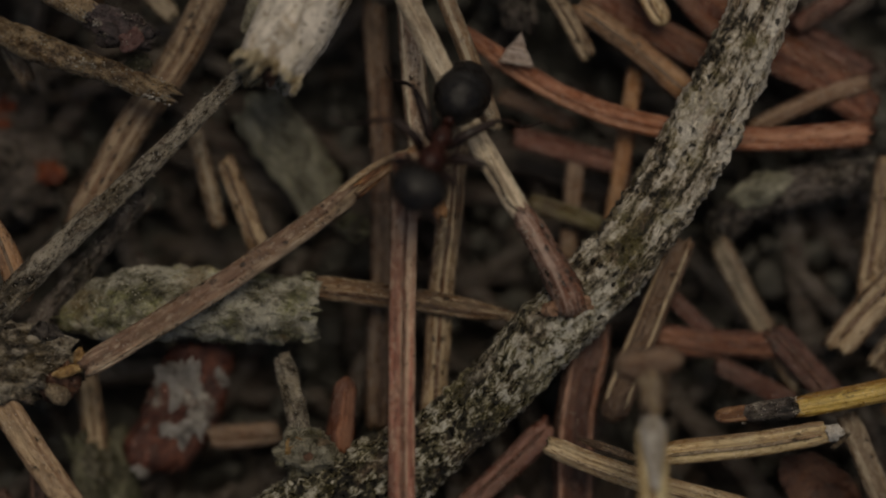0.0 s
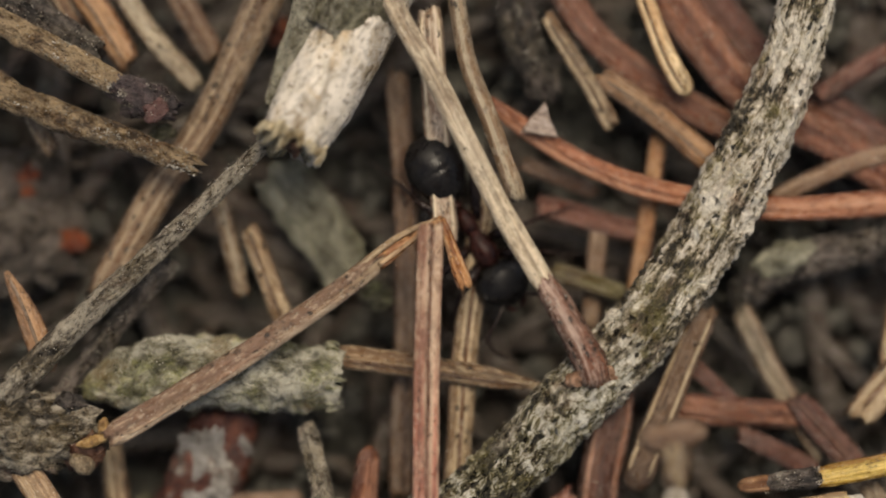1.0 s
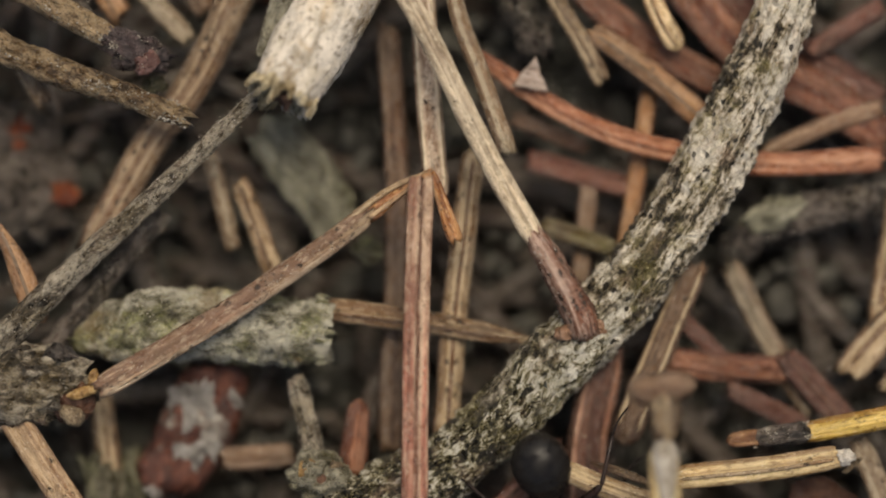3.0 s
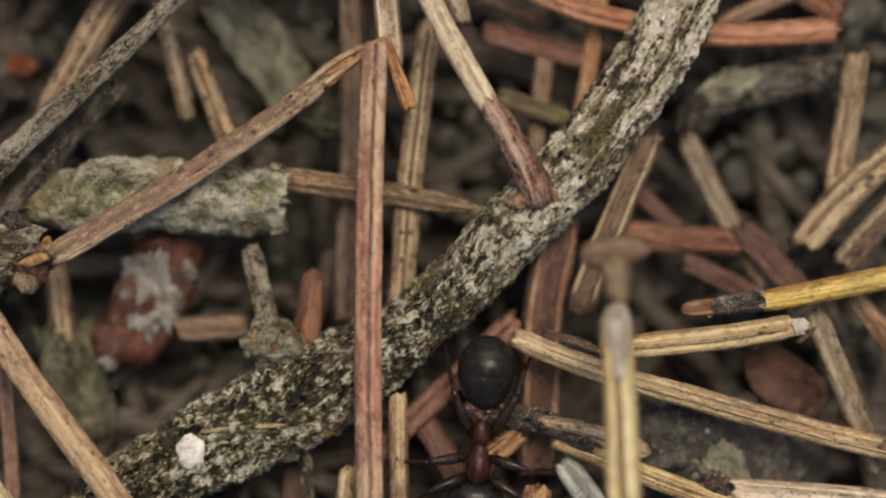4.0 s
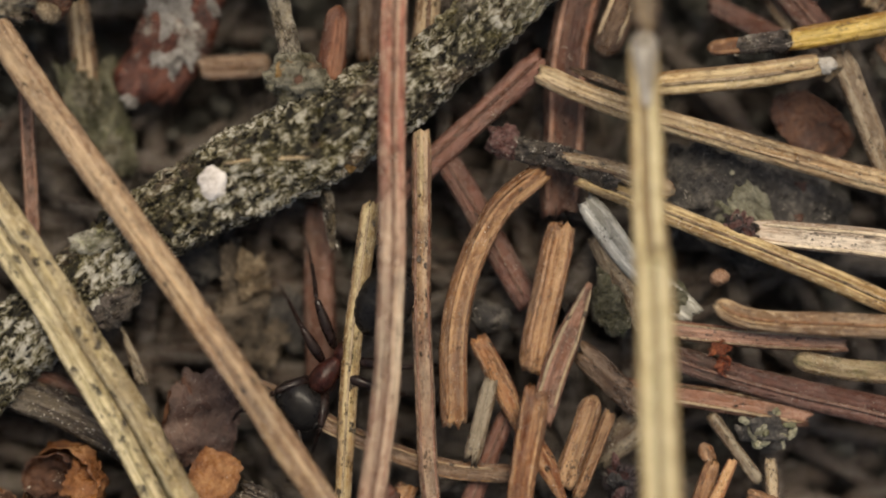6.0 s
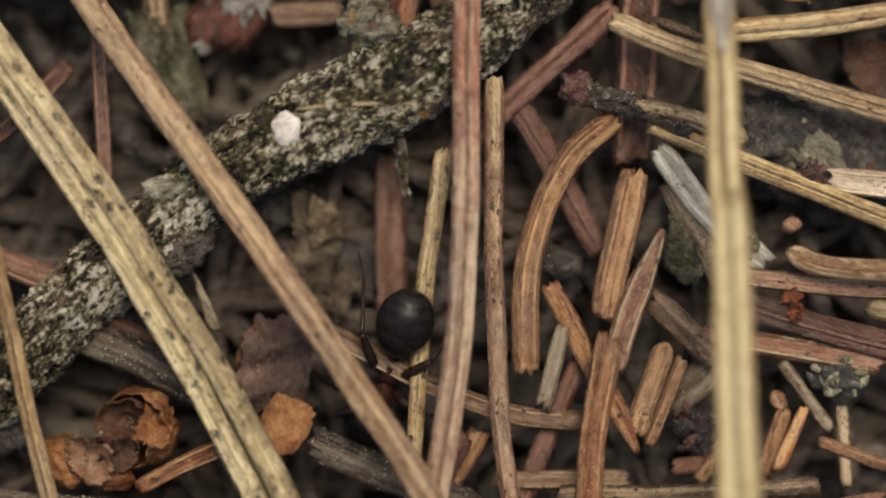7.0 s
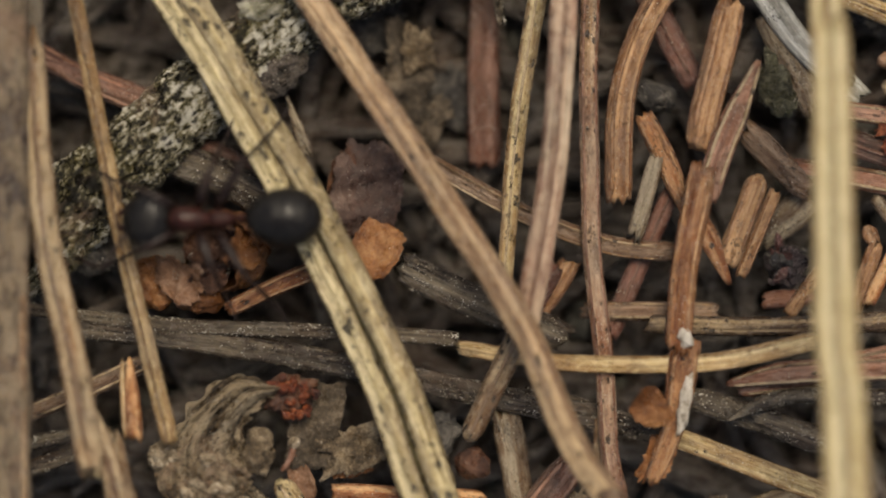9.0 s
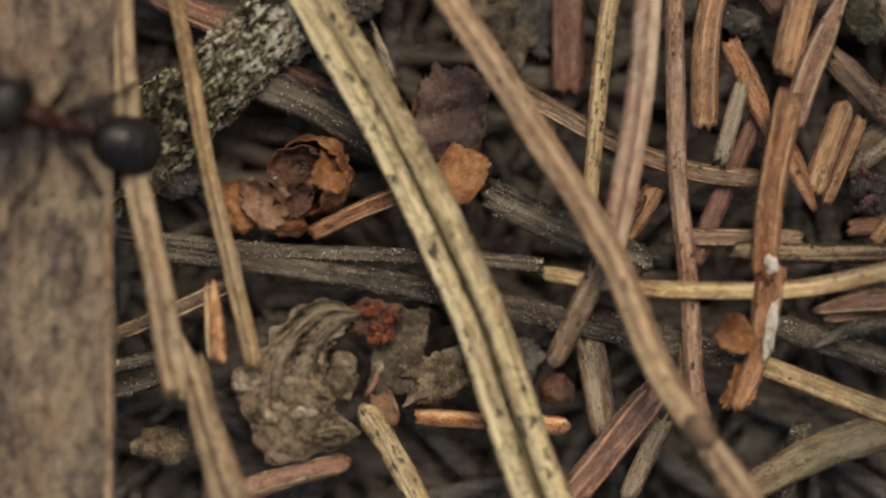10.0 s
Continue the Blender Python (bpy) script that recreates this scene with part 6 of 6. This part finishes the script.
def build_gall():
    x, y, z = (-13.15, -28.08, -0.70)
    m = pose(x * MM, y * MM, z * MM)
    root = thing("crumpled_bud", "crumpled orange-brown hollow bud of papery scales", "bud", m)
    for (px, py, pz), size, tilt, turn, mat, opening, label in (
            ((-13.00, -28.05, -0.90), (3.7, 3.0, 2.6), (-14, -38), 15, "gall", 108, "hollow papery shell"),
            ((-13.45, -27.85, -0.75), (2.3, 1.9, 1.9), (0, -20), 0, "gall_dark", 100, "dark inner shell"),
            ((-15.75, -29.45, -0.95), (1.9, 2.3, 1.6), (160, 20), 30, "gall", 95, "orange side scale"),
            ((-14.00, -29.85, -0.80), (1.9, 1.4, 1.4), (170, 0), -10, "gall", 95, "orange lower scale")):
        ob = part("shell", bowl_mesh("shell", size, mat, fresh(), opening, 0.13, 0.17, 0.22), root, label)
        ob.matrix_local = m.inverted() @ pose(px * MM, py * MM, pz * MM, tilt[0], tilt[1], turn)
    for (px, py, pz), long, wide, turn, tilt, mat in (
            ((-14.65, -29.05, 0.15), 2.1, 1.6, -25, (24, -14), "gall_pale"), ((-13.55, -28.95, -0.05), 1.5, 1.2, 40, (30, 12), "gall_dark"),
            ((-12.15, -27.95, 0.10), 2.2, 1.3, 76, (4, 40), "gall")):
        ob = part("scale", flake_mesh("scale", long, wide, 0.16, 0.3, mat, fresh(), 0.25, 24, 0.5, 0.4), root, "pale pinkish papery scale" if mat == "gall_pale" else "")
        ob.matrix_local = m.inverted() @ pose(px * MM, py * MM, pz * MM, tilt[0], tilt[1], turn)
    grit(root, m, [(-15.4, -29.6, -0.6), (-14.0, -29.0, -0.5), (-12.3, -28.0, -0.5)], 1.8, 46, 0.07)


build_gall()
flake("bud_scale", "bud scale", "scale_mauve", (-7.45, -25.45, -0.75), 3.90, 2.75, 82, "dark brown papery bud scale with grains", 0.15, 0.12, (8, 6), 0.14, 0.6, "", 0.55)
flake("bud_scale", "bud scale", "gall_dark", (-8.55, -25.60, -0.95), 3.60, 1.20, 84, "rusty papery bud scale edge", 0.15, 0.25, (10, -12), 0.14, 0.4, "", 0.4)
ob = flake("bud_scale", "bud scale", "gall", (-6.95, -27.75, -0.45), 2.30, 2.05, 62, "bright orange papery bud scale", 0.15, 0.22, (-8, 12), 0.09, 0.1, "", 0.35)
grit(ob, ob.matrix_world, [(-7.6, -27.4, -1.3), (-6.9, -27.8, -1.3), (-6.3, -28.3, -1.3)], 1.7, 26, 0.07)


def build_curled_bark():
    """A plate of fibrous bark, its upper end hooked over, its lower end rotten and pitted."""
    m = pose(-13.0 * MM, -36.0 * MM, -0.2 * MM)
    root = thing("curled_bark", "curled plate of fibrous grey-tan bark, rotten and pitted", "bark", m)
    n, w = 84, 40
    inner, _ = spline([(2.50, 2.62, 0), (1.76, 1.97, 0), (1.10, 1.05, 0), (1.18, -0.04, 0), (1.58, -1.24, 0), (2.55, -2.05, 0)], n)
    outer, _ = spline([(2.36, 2.82, 0), (0.16, 3.01, 0), (-1.43, 1.24, 0), (-2.42, -0.21, 0), (-1.65, -2.36, 0), (-0.83, -3.50, 0), (1.75, -2.65, 0)], n)
    top, low, fib, faces = [], [], [], []
    for i in range(n):
        s = i / (n - 1)
        rot = min(1.0, max(0.0, (s - 0.42) / 0.2))
        for j in range(w):
            v = j / (w - 1)
            q = inner[i] * (1 - v) + outer[i] * v
            edge = max(0.0, abs(2 * v - 1) - 0.7) / 0.3
            q = q + edge * 0.3 * np.array((wob(s * 21, v * 3, 4), wob(s * 21, v * 3, 14), 0))
            h = 0.85 * math.sin(math.pi * (0.16 + 0.7 * v)) ** 0.8 + 0.28 * wob(v * 6, s * 1.6, 9) * (1 - 0.4 * rot) + 0.13 * wob(v * 15, s * 4, 3)
            p = q * 1.15
            pit = 0.62 * abs(wob(p[0], p[1], 2)) + 0.5 * abs(wob(p[0] * 2.3, p[1] * 2.3, 5)) + 0.3 * wob(p[0] * 5, p[1] * 5, 8)
            h += rot * (0.42 - 1.15 * max(0, 0.34 - pit)) + 0.12 * wob(p[0] * 3, p[1] * 3, 1)
            top.append((q[0], q[1], h))
            low.append((q[0] * 0.99, q[1] * 0.99, min(h - 0.25, 0.0) - 0.3))
            fib.append((s * 9 + 0.3 * wob(s * 5, v * 3, 2), v * 3.2 + 0.35 * wob(s * 6, v * 2, 7), h, 0.3))
    c = n * w
    for i in range(n - 1):
        for j in range(w - 1):
            k = i * w + j
            faces += [(k, k + w, k + w + 1, k + 1)[::-1], (k + c, k + c + 1, k + c + w + 1, k + c + w)[::-1]]
    rim = [i * w for i in range(n)] + [(n - 1) * w + j for j in range(1, w)] + [i * w + w - 1 for i in range(n - 2, -1, -1)] + list(range(w - 2, 0, -1))
    faces += [(k, q, q + c, k + c) for k, q in zip(rim, rim[1:] + rim[:1])]
    part("shell", mesh_of("shell", np.array(top + low) * MM, (faces, fib + fib), "crescent_bark"), root)
    for (px, py, pz), size, turn, mat in (
            ((-15.05, -36.25, 0.55), (1.05, 1.1, 0.6), 30, "pale_crumb"), ((-13.25, -36.20, 0.95), (0.55, 0.62, 0.4), 30, "pale_crumb"), ((-13.55, -37.20, 0.95), (0.62, 0.4, 0.4), -30, "pale_crumb"),
            ((-12.75, -37.35, 0.85), (0.85, 0.4, 0.4), 12, "pale_crumb"), ((-13.95, -37.60, 0.8), (0.5, 0.6, 0.4), 60, "pale_crumb"), ((-13.7, -36.55, 0.8), (0.8, 0.5, 0.5), 50, "dead_leaf"),
            ((-12.5, -38.15, 0.55), (1.5, 0.6, 0.5), 12, "dead_leaf"), ((-14.6, -37.3, 0.55), (0.9, 0.7, 0.5), -50, "dead_leaf"), ((-11.4, -37.95, 0.45), (1.2, 0.5, 0.5), -25, "dead_leaf")):
        ob = part("rotten_crumb", lump_mesh("rotten_crumb", size, mat, fresh(), 0.6, 2.4), root)
        ob.matrix_local = m.inverted() @ pose(px * MM, py * MM, pz * MM, 0, 0, turn)
    grit(root, m, [(-14.33, -34.92, -0.40), (-13.54, -36.27, -0.30), (-12.45, -38.07, -0.50)], 2.70, 190, 0.07)


build_curled_bark()
lump("rotten_crumb", "wood crumb", "dead_leaf", (-11.31, -35.84, 0.30), (1.26, 1.48, 1.1), 0, "round grey-brown pellet in forest litter", 0.5, 1.9)
flake("bark_crumb", "bark", "dead_leaf", (-7.58, -35.60, -0.20), 2.50, 1.60, 18, "pale crusty flat bark crumb", 0.4, 0.1, (6, 4), 0.3, 0.5, "", 0.5)
flake("bark_crumb", "bark", "gall", (-7.75, -36.50, -0.45), 1.70, 0.55, 8, "orange torn bark edge", 0.14, 0.1, (6, 0), 0.35)
lump("rotten_crumb", "wood crumb", "soil_clod", (-4.34, -35.00, -0.30), (2.02, 1.57, 1.2), 40, "grey crusty crumb in forest litter", 0.35, 1.5)
lump("rotten_crumb", "wood crumb", "dead_leaf", (-18.24, -38.98, -0.60), (2.48, 1.35, 1.0), 0, "tan crumb in shade", 0.35, 1.5)
rnd = random.Random(23)
lump("resin_lump", "resin", "gall_dark", (-10.15, -33.55, 0.05), (1.9, 1.5, 0.9), 20, "dark red resin lump", 0.5, 1.6)
for k in range(26):
    # three heaps of grains
    hx, hy, hz = ((-10.35, -33.15, 0.40), (-9.80, -34.25, 0.45), (-9.75, -33.45, 0.25))[k % 3]
    size = rnd.uniform(0.26, 0.55)
    lump("resin_grain", "resin grain", "rust_fleck", (hx + rnd.gauss(0, 0.34), hy + rnd.gauss(0, 0.22), hz + rnd.uniform(-0.2, 0.2)), (size, size * 0.75, size * 0.7), rnd.uniform(0, 180), "glossy red resin grain", 0.6, 2.6, 3, 0.5, None, "red grains")
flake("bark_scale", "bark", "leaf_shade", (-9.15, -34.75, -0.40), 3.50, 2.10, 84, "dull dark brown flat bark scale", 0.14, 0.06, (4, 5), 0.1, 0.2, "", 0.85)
flake("bud_scale", "bud scale", "gall_pale", (-9.62, -36.85, -0.40), 2.00, 0.95, -62, "pinkish-brown oval bud scale", 0.14, 0.2, (0, 10), 0.08)
stick("rootlet", "round", "red_tan", [(-9.88, -35.45, 0.55), (-10.05, -36.10, 0.5), (-10.38, -36.62, 0.35)], 0.30, 0.20, "rr", "thin pinkish bud stalk")
lump("crumb", "wood crumb", "pale_crumb", (-9.90, -35.45, 0.62), (0.5, 0.5, 0.4), 0, "tiny pale ring-shaped crumb", 0.3, 2.0, 3)
lump("mould_patch", "mould", "mould", (5.25, -30.76, 0.95), (0.58, 0.77, 0.3), 5, "white mould on an orange-brown needle", 0.45, 2.5)
lump("mould_patch", "mould", "mould", (5.39, -33.31, 0.75), (0.49, 2.34, 0.35), -8, "white mould film on an orange-brown needle", 0.45, 1.6)
flake("bud_scale", "bud scale", "gall", (3.99, -33.53, 0.70), 1.57, 1.67, 40, "orange curled bud scale", 0.14, 0.45, (0, 14), 0.09, 0.3)
flake("bud_scale", "bud scale", "gall", (4.35, -35.61, 0.10), 2.25, 1.12, 60, "tan-orange bud scale in forest litter", 0.14, 0.3, (0, 6), 0.3, 0.3)
lump("bud", "bud", "gall_dark", (-2.85, -36.03, 0.10), (1.35, 1.26, 1.2), 0, "blurred brown bud in forest litter", 0.25, 1.4)
ob = lump("twig_knot", "twig knot", "purple_red", (4.29, -14.22, 0.20), (1.25, 1.30, 1.3), 0, "round brown twig knot", 0.5, 2.0, 4, 0.3, (0.1, 0.1, 0.45, 0.3))
grit(ob, ob.matrix_world, [(3.7, -14.2, 0.2), (4.3, -14.25, 0.25), (5.6, -14.6, 0.1)], 1.15, 60, 0.07)
for place, turn in (((16.90, -11.15, 0.60), 10), ((17.21, -11.33, 0.50), 40), ((16.68, -10.95, 0.60), -30)):
    flake("frayed_tip", "plant fibre", "dead_leaf", place, 0.90, 0.27, turn, "white frayed needle tip", 0.06, 0.3, (5, 5), 0.4, 0.0, "frayed tip")
lump("soil_clod", "soil clod", "soil_clod", (-18.35, -28.56, -1.60), (2.02, 1.12, 1.0), 0, "dark glinting clod in forest litter", 0.4, 1.6)
lump("soil_clod", "soil clod", "dark_bark", (-17.30, 0.02, -4.20), (5.85, 5.85, 2.0), 0, "blackish mossy clod lying deep", 0.35, 1.4)
flake("bud_scale", "bud scale", "gall_dark", (16.65, -13.30, -1.70), 3.82, 2.25, -35, "translucent red-brown papery scale", 0.12, 0.2, (8, 6), 0.08, 0.4)
lump("moss_tuft", "moss", "dull_lichen", (8.68, -20.63, -1.00), (1.35, 2.48, 1.4), 15, "small grey-green moss tuft", 0.4, 1.6)
lump("moss_tuft", "moss", "dull_lichen", (11.25, -20.36, -0.80), (1.12, 1.35, 1.2), 0, "small green moss tuft by bark", 0.4, 1.6)
lump("crumb", "wood crumb", "gall_pale", (12.97, -19.44, -0.80), (0.77, 0.72, 0.8), 0, "small orange wood crumb", 0.3, 1.6)
lump("mould_patch", "mould", "mould", (16.84, -11.00, 0.60), (0.90, 0.58, 0.5), 5, "white fuzzy mould on a needle tip", 0.6, 2.5)

# ---- the ant ----
def ball(size, bend=0.0, taper=0.0, level=4):
    bm = bmesh.new()
    bmesh.ops.create_icosphere(bm, subdivisions=level, radius=0.5)
    for v in bm.verts:
        x = v.co.x
        f = 1 + taper * x * 2
        v.co = Vector((x * size[0], v.co.y * size[1] * f, v.co.z * size[2] * f + bend * (x * 2) ** 2)) * MM
    return bm


def body_part(name, bm, material, parent, place, turn=(0, 0, 0), label=""):
    me = bpy.data.meshes.new(name)
    bm.to_mesh(me)
    bm.free()
    me.polygons.foreach_set("use_smooth", [True] * len(me.polygons))
    me.materials.append(MATS[material])
    ob = part(name, me, parent, label)
    ob.matrix_local = pose(place[0] * MM, place[1] * MM, place[2] * MM, *turn)
    return ob


def limb(name, parent, points, w0, w1, material="ant_leg", label=""):
    v, f = tube(points, w0, w1, "round", "rr", fresh(), rings=16, sides=10)
    return part(name, mesh_of(name, v * MM, f, material), parent, label)


def build_ant():
    ant = thing("wood_ant", "black and dark red wood ant running over litter", "ant", pose(0, 0, 0))
    body_part("thorax", ball((1.75, 1.0, 1.05), 0.05, 0.28), "ant_red", ant, (0.45, 0, 0.05), label="dark red thorax")
    body_part("thorax_rear", ball((1.3, 0.72, 0.85), 0, 0.15), "ant_red", ant, (-0.75, 0, -0.05), label="dark red rear thorax")
    body_part("petiole", ball((0.4, 0.5, 0.8), 0, 0), "ant_red", ant, (-1.5, 0, -0.05), label="upright petiole scale")
    bm = ball((3.0, 2.3, 2.15), 0, -0.08, 5)
    for v in bm.verts:
        x = v.co.x / MM
        for ring in (0.75, 0.05, -0.65, -1.15):
            d = x - ring
            if 0 < d < 0.2:
                f = 1 - 0.05 * (1 - d / 0.2)
                v.co.y *= f
                v.co.z *= f
    body_part("gaster", bm, "ant_black", ant, (-3.15, 0, 0.1), label="glossy black ringed gaster")
    head = body_part("head", ball((1.95, 2.3, 1.5), 0, -0.18), "ant_black", ant, (2.15, 0, -0.1), (0, 14, 0), "broad blackish head")
    for s in (1, -1):
        body_part("eye", ball((0.44, 0.26, 0.38), 0, 0, 3), "ant_black", head, (0.05, 0.94 * s, 0.36))
        limb("mandible", head, [(0.75, 0.4 * s, -0.1), (1.1, 0.3 * s, -0.15), (1.3, 0.03 * s, -0.2)], 0.3, 0.1, "ant_red")
        limb("antenna", head, [(0.6, 0.35 * s, 0.2), (1.1, 1.1 * s, 0.5), (1.5, 1.75 * s, 0.5), (2.3, 1.7 * s, 0.1), (3.0, 1.35 * s, -0.4)], 0.15, 0.13, "ant_leg")
    legs = []
    for s in (1, -1):
        for k, (x, aim) in enumerate(((0.95, 48), (0.2, 95), (-0.5, 138))):
            long = (0.9, 1.0, 1.25)[k]
            hip = (x, 0.35 * s, -0.3)
            v, f = tube([(0, 0, 0), (0.7 * long, 0, 0.55), (1.75 * long, 0, 0.75)], 0.3, 0.26, "round", "rr", fresh(), rings=16, sides=10,
                        widths=[0.26, 0.42, 0.46, 0.36, 0.24])
            leg = part("leg", mesh_of("leg", v * MM, f, "ant_leg"), ant, "thin dark jointed leg")
            limb("shin", leg, [(1.7 * long, 0, 0.78), (2.3 * long, 0.15 * s * (k - 1), 0.1), (2.9 * long, 0.25 * s * (k - 1), -0.75)], 0.2, 0.14)
            limb("foot", leg, [(2.88 * long, 0.25 * s * (k - 1), -0.72), (3.3 * long, 0.3 * s * (k - 1), -1.05), (3.85 * long, 0.3 * s * (k - 1), -1.15)], 0.11, 0.07)
            legs.append((leg, hip, aim * s, 1 if (k + (s > 0)) % 2 else -1))
    return ant, legs


ant, ant_legs = build_ant()
# seconds, x, y, z in millimetres, pitch (head up), heading in degrees
RUN = [
    (0.00, 1.24, 0.10, 3.40, 40, -114),
    (0.10, 1.01, 0.52, 3.40, 47, -107),
    (0.20, 0.60, 0.55, 3.20, 45, -90),
    (0.30, 1.01, 0.75, 1.20, -54, -25),
    (0.50, 1.88, 1.25, -0.80, -32, 3),
    (0.70, 1.81, 0.40, -1.10, -31, -29),
    (1.00, 1.91, -0.49, -1.20, -0, -59),
    (1.20, 1.51, -1.20, -0.90, -12, -67),
    (1.50, 1.61, -2.02, -0.20, 0, -78),
    (1.80, 0.26, -3.87, 1.60, 0, -87),
    (2.00, 1.17, -5.71, 3.00, 15, -76),
    (2.20, 2.72, -8.31, 2.60, 25, -70),
    (2.35, 4.12, -10.65, 2.20, 17, -69),
    (2.50, 5.44, -11.87, 1.20, -11, -64),
    (2.70, 6.17, -12.71, 0.60, -23, -60),
    (3.00, 5.75, -13.80, 0.00, -33, -70),
    (3.20, 5.40, -13.98, 0.00, -27, -75),
    (4.30, 3.42, -17.00, 0.80, -0, -106),
    (4.50, 2.73, -17.66, 1.20, -0, -114),
    (4.70, 2.32, -18.70, 1.20, 0, -125),
    (5.00, 0.56, -19.14, 0.90, 0, -167),
    (5.50, -0.68, -20.67, 0.40, -0, -137),
    (5.70, -1.64, -21.78, 0.00, -0, -133),
    (6.20, -2.40, -23.91, -0.60, -0, -122),
    (6.80, -2.83, -25.87, -1.00, -36, -105),
    (7.00, -3.13, -26.22, -1.20, -29, -107),
    (7.20, -4.28, -26.39, -1.20, -26, -120),
    (7.50, -5.93, -25.90, -0.60, 24, -153),
    (7.80, -7.73, -24.92, 1.00, 34, -162),
    (8.00, -8.80, -25.14, 2.60, 35, -169),
    (8.20, -9.85, -25.74, 3.10, 19, -157),
    (8.40, -10.82, -25.98, 3.00, 8, -171),
    (8.50, -11.91, -26.13, 3.00, 0, -174),
    (9.00, -13.68, -26.81, 2.90, 0, -177),
    (9.20, -17.04, -28.40, 3.50, 8, -172),
    (9.50, -19.29, -28.03, 4.00, 11, -178),
    (9.80, -21.20, -26.97, 4.20, 20, -179),
    (10.00, -22.59, -26.51, 4.30, 31, -195),
]


def motions():
    walk(ant, [(t, Matrix.Translation((x * MM, y * MM, z * MM)) @ Euler((0, radians(-p), radians(h))).to_matrix().to_4x4()) for t, x, y, z, p, h in RUN])
    for leg, hip, aim, step in ant_legs:
        rows = []
        for k in range(0, 101):
            t = k / 10
            swing = 17 * step * math.sin(t * 2 * math.pi * 2.3)
            lift = 8 * max(0.0, step * math.cos(t * 2 * math.pi * 2.3))
            rows.append((t, pose(hip[0] * MM, hip[1] * MM, hip[2] * MM, 0, -lift, aim + swing)))
        walk(leg, rows)


motions()
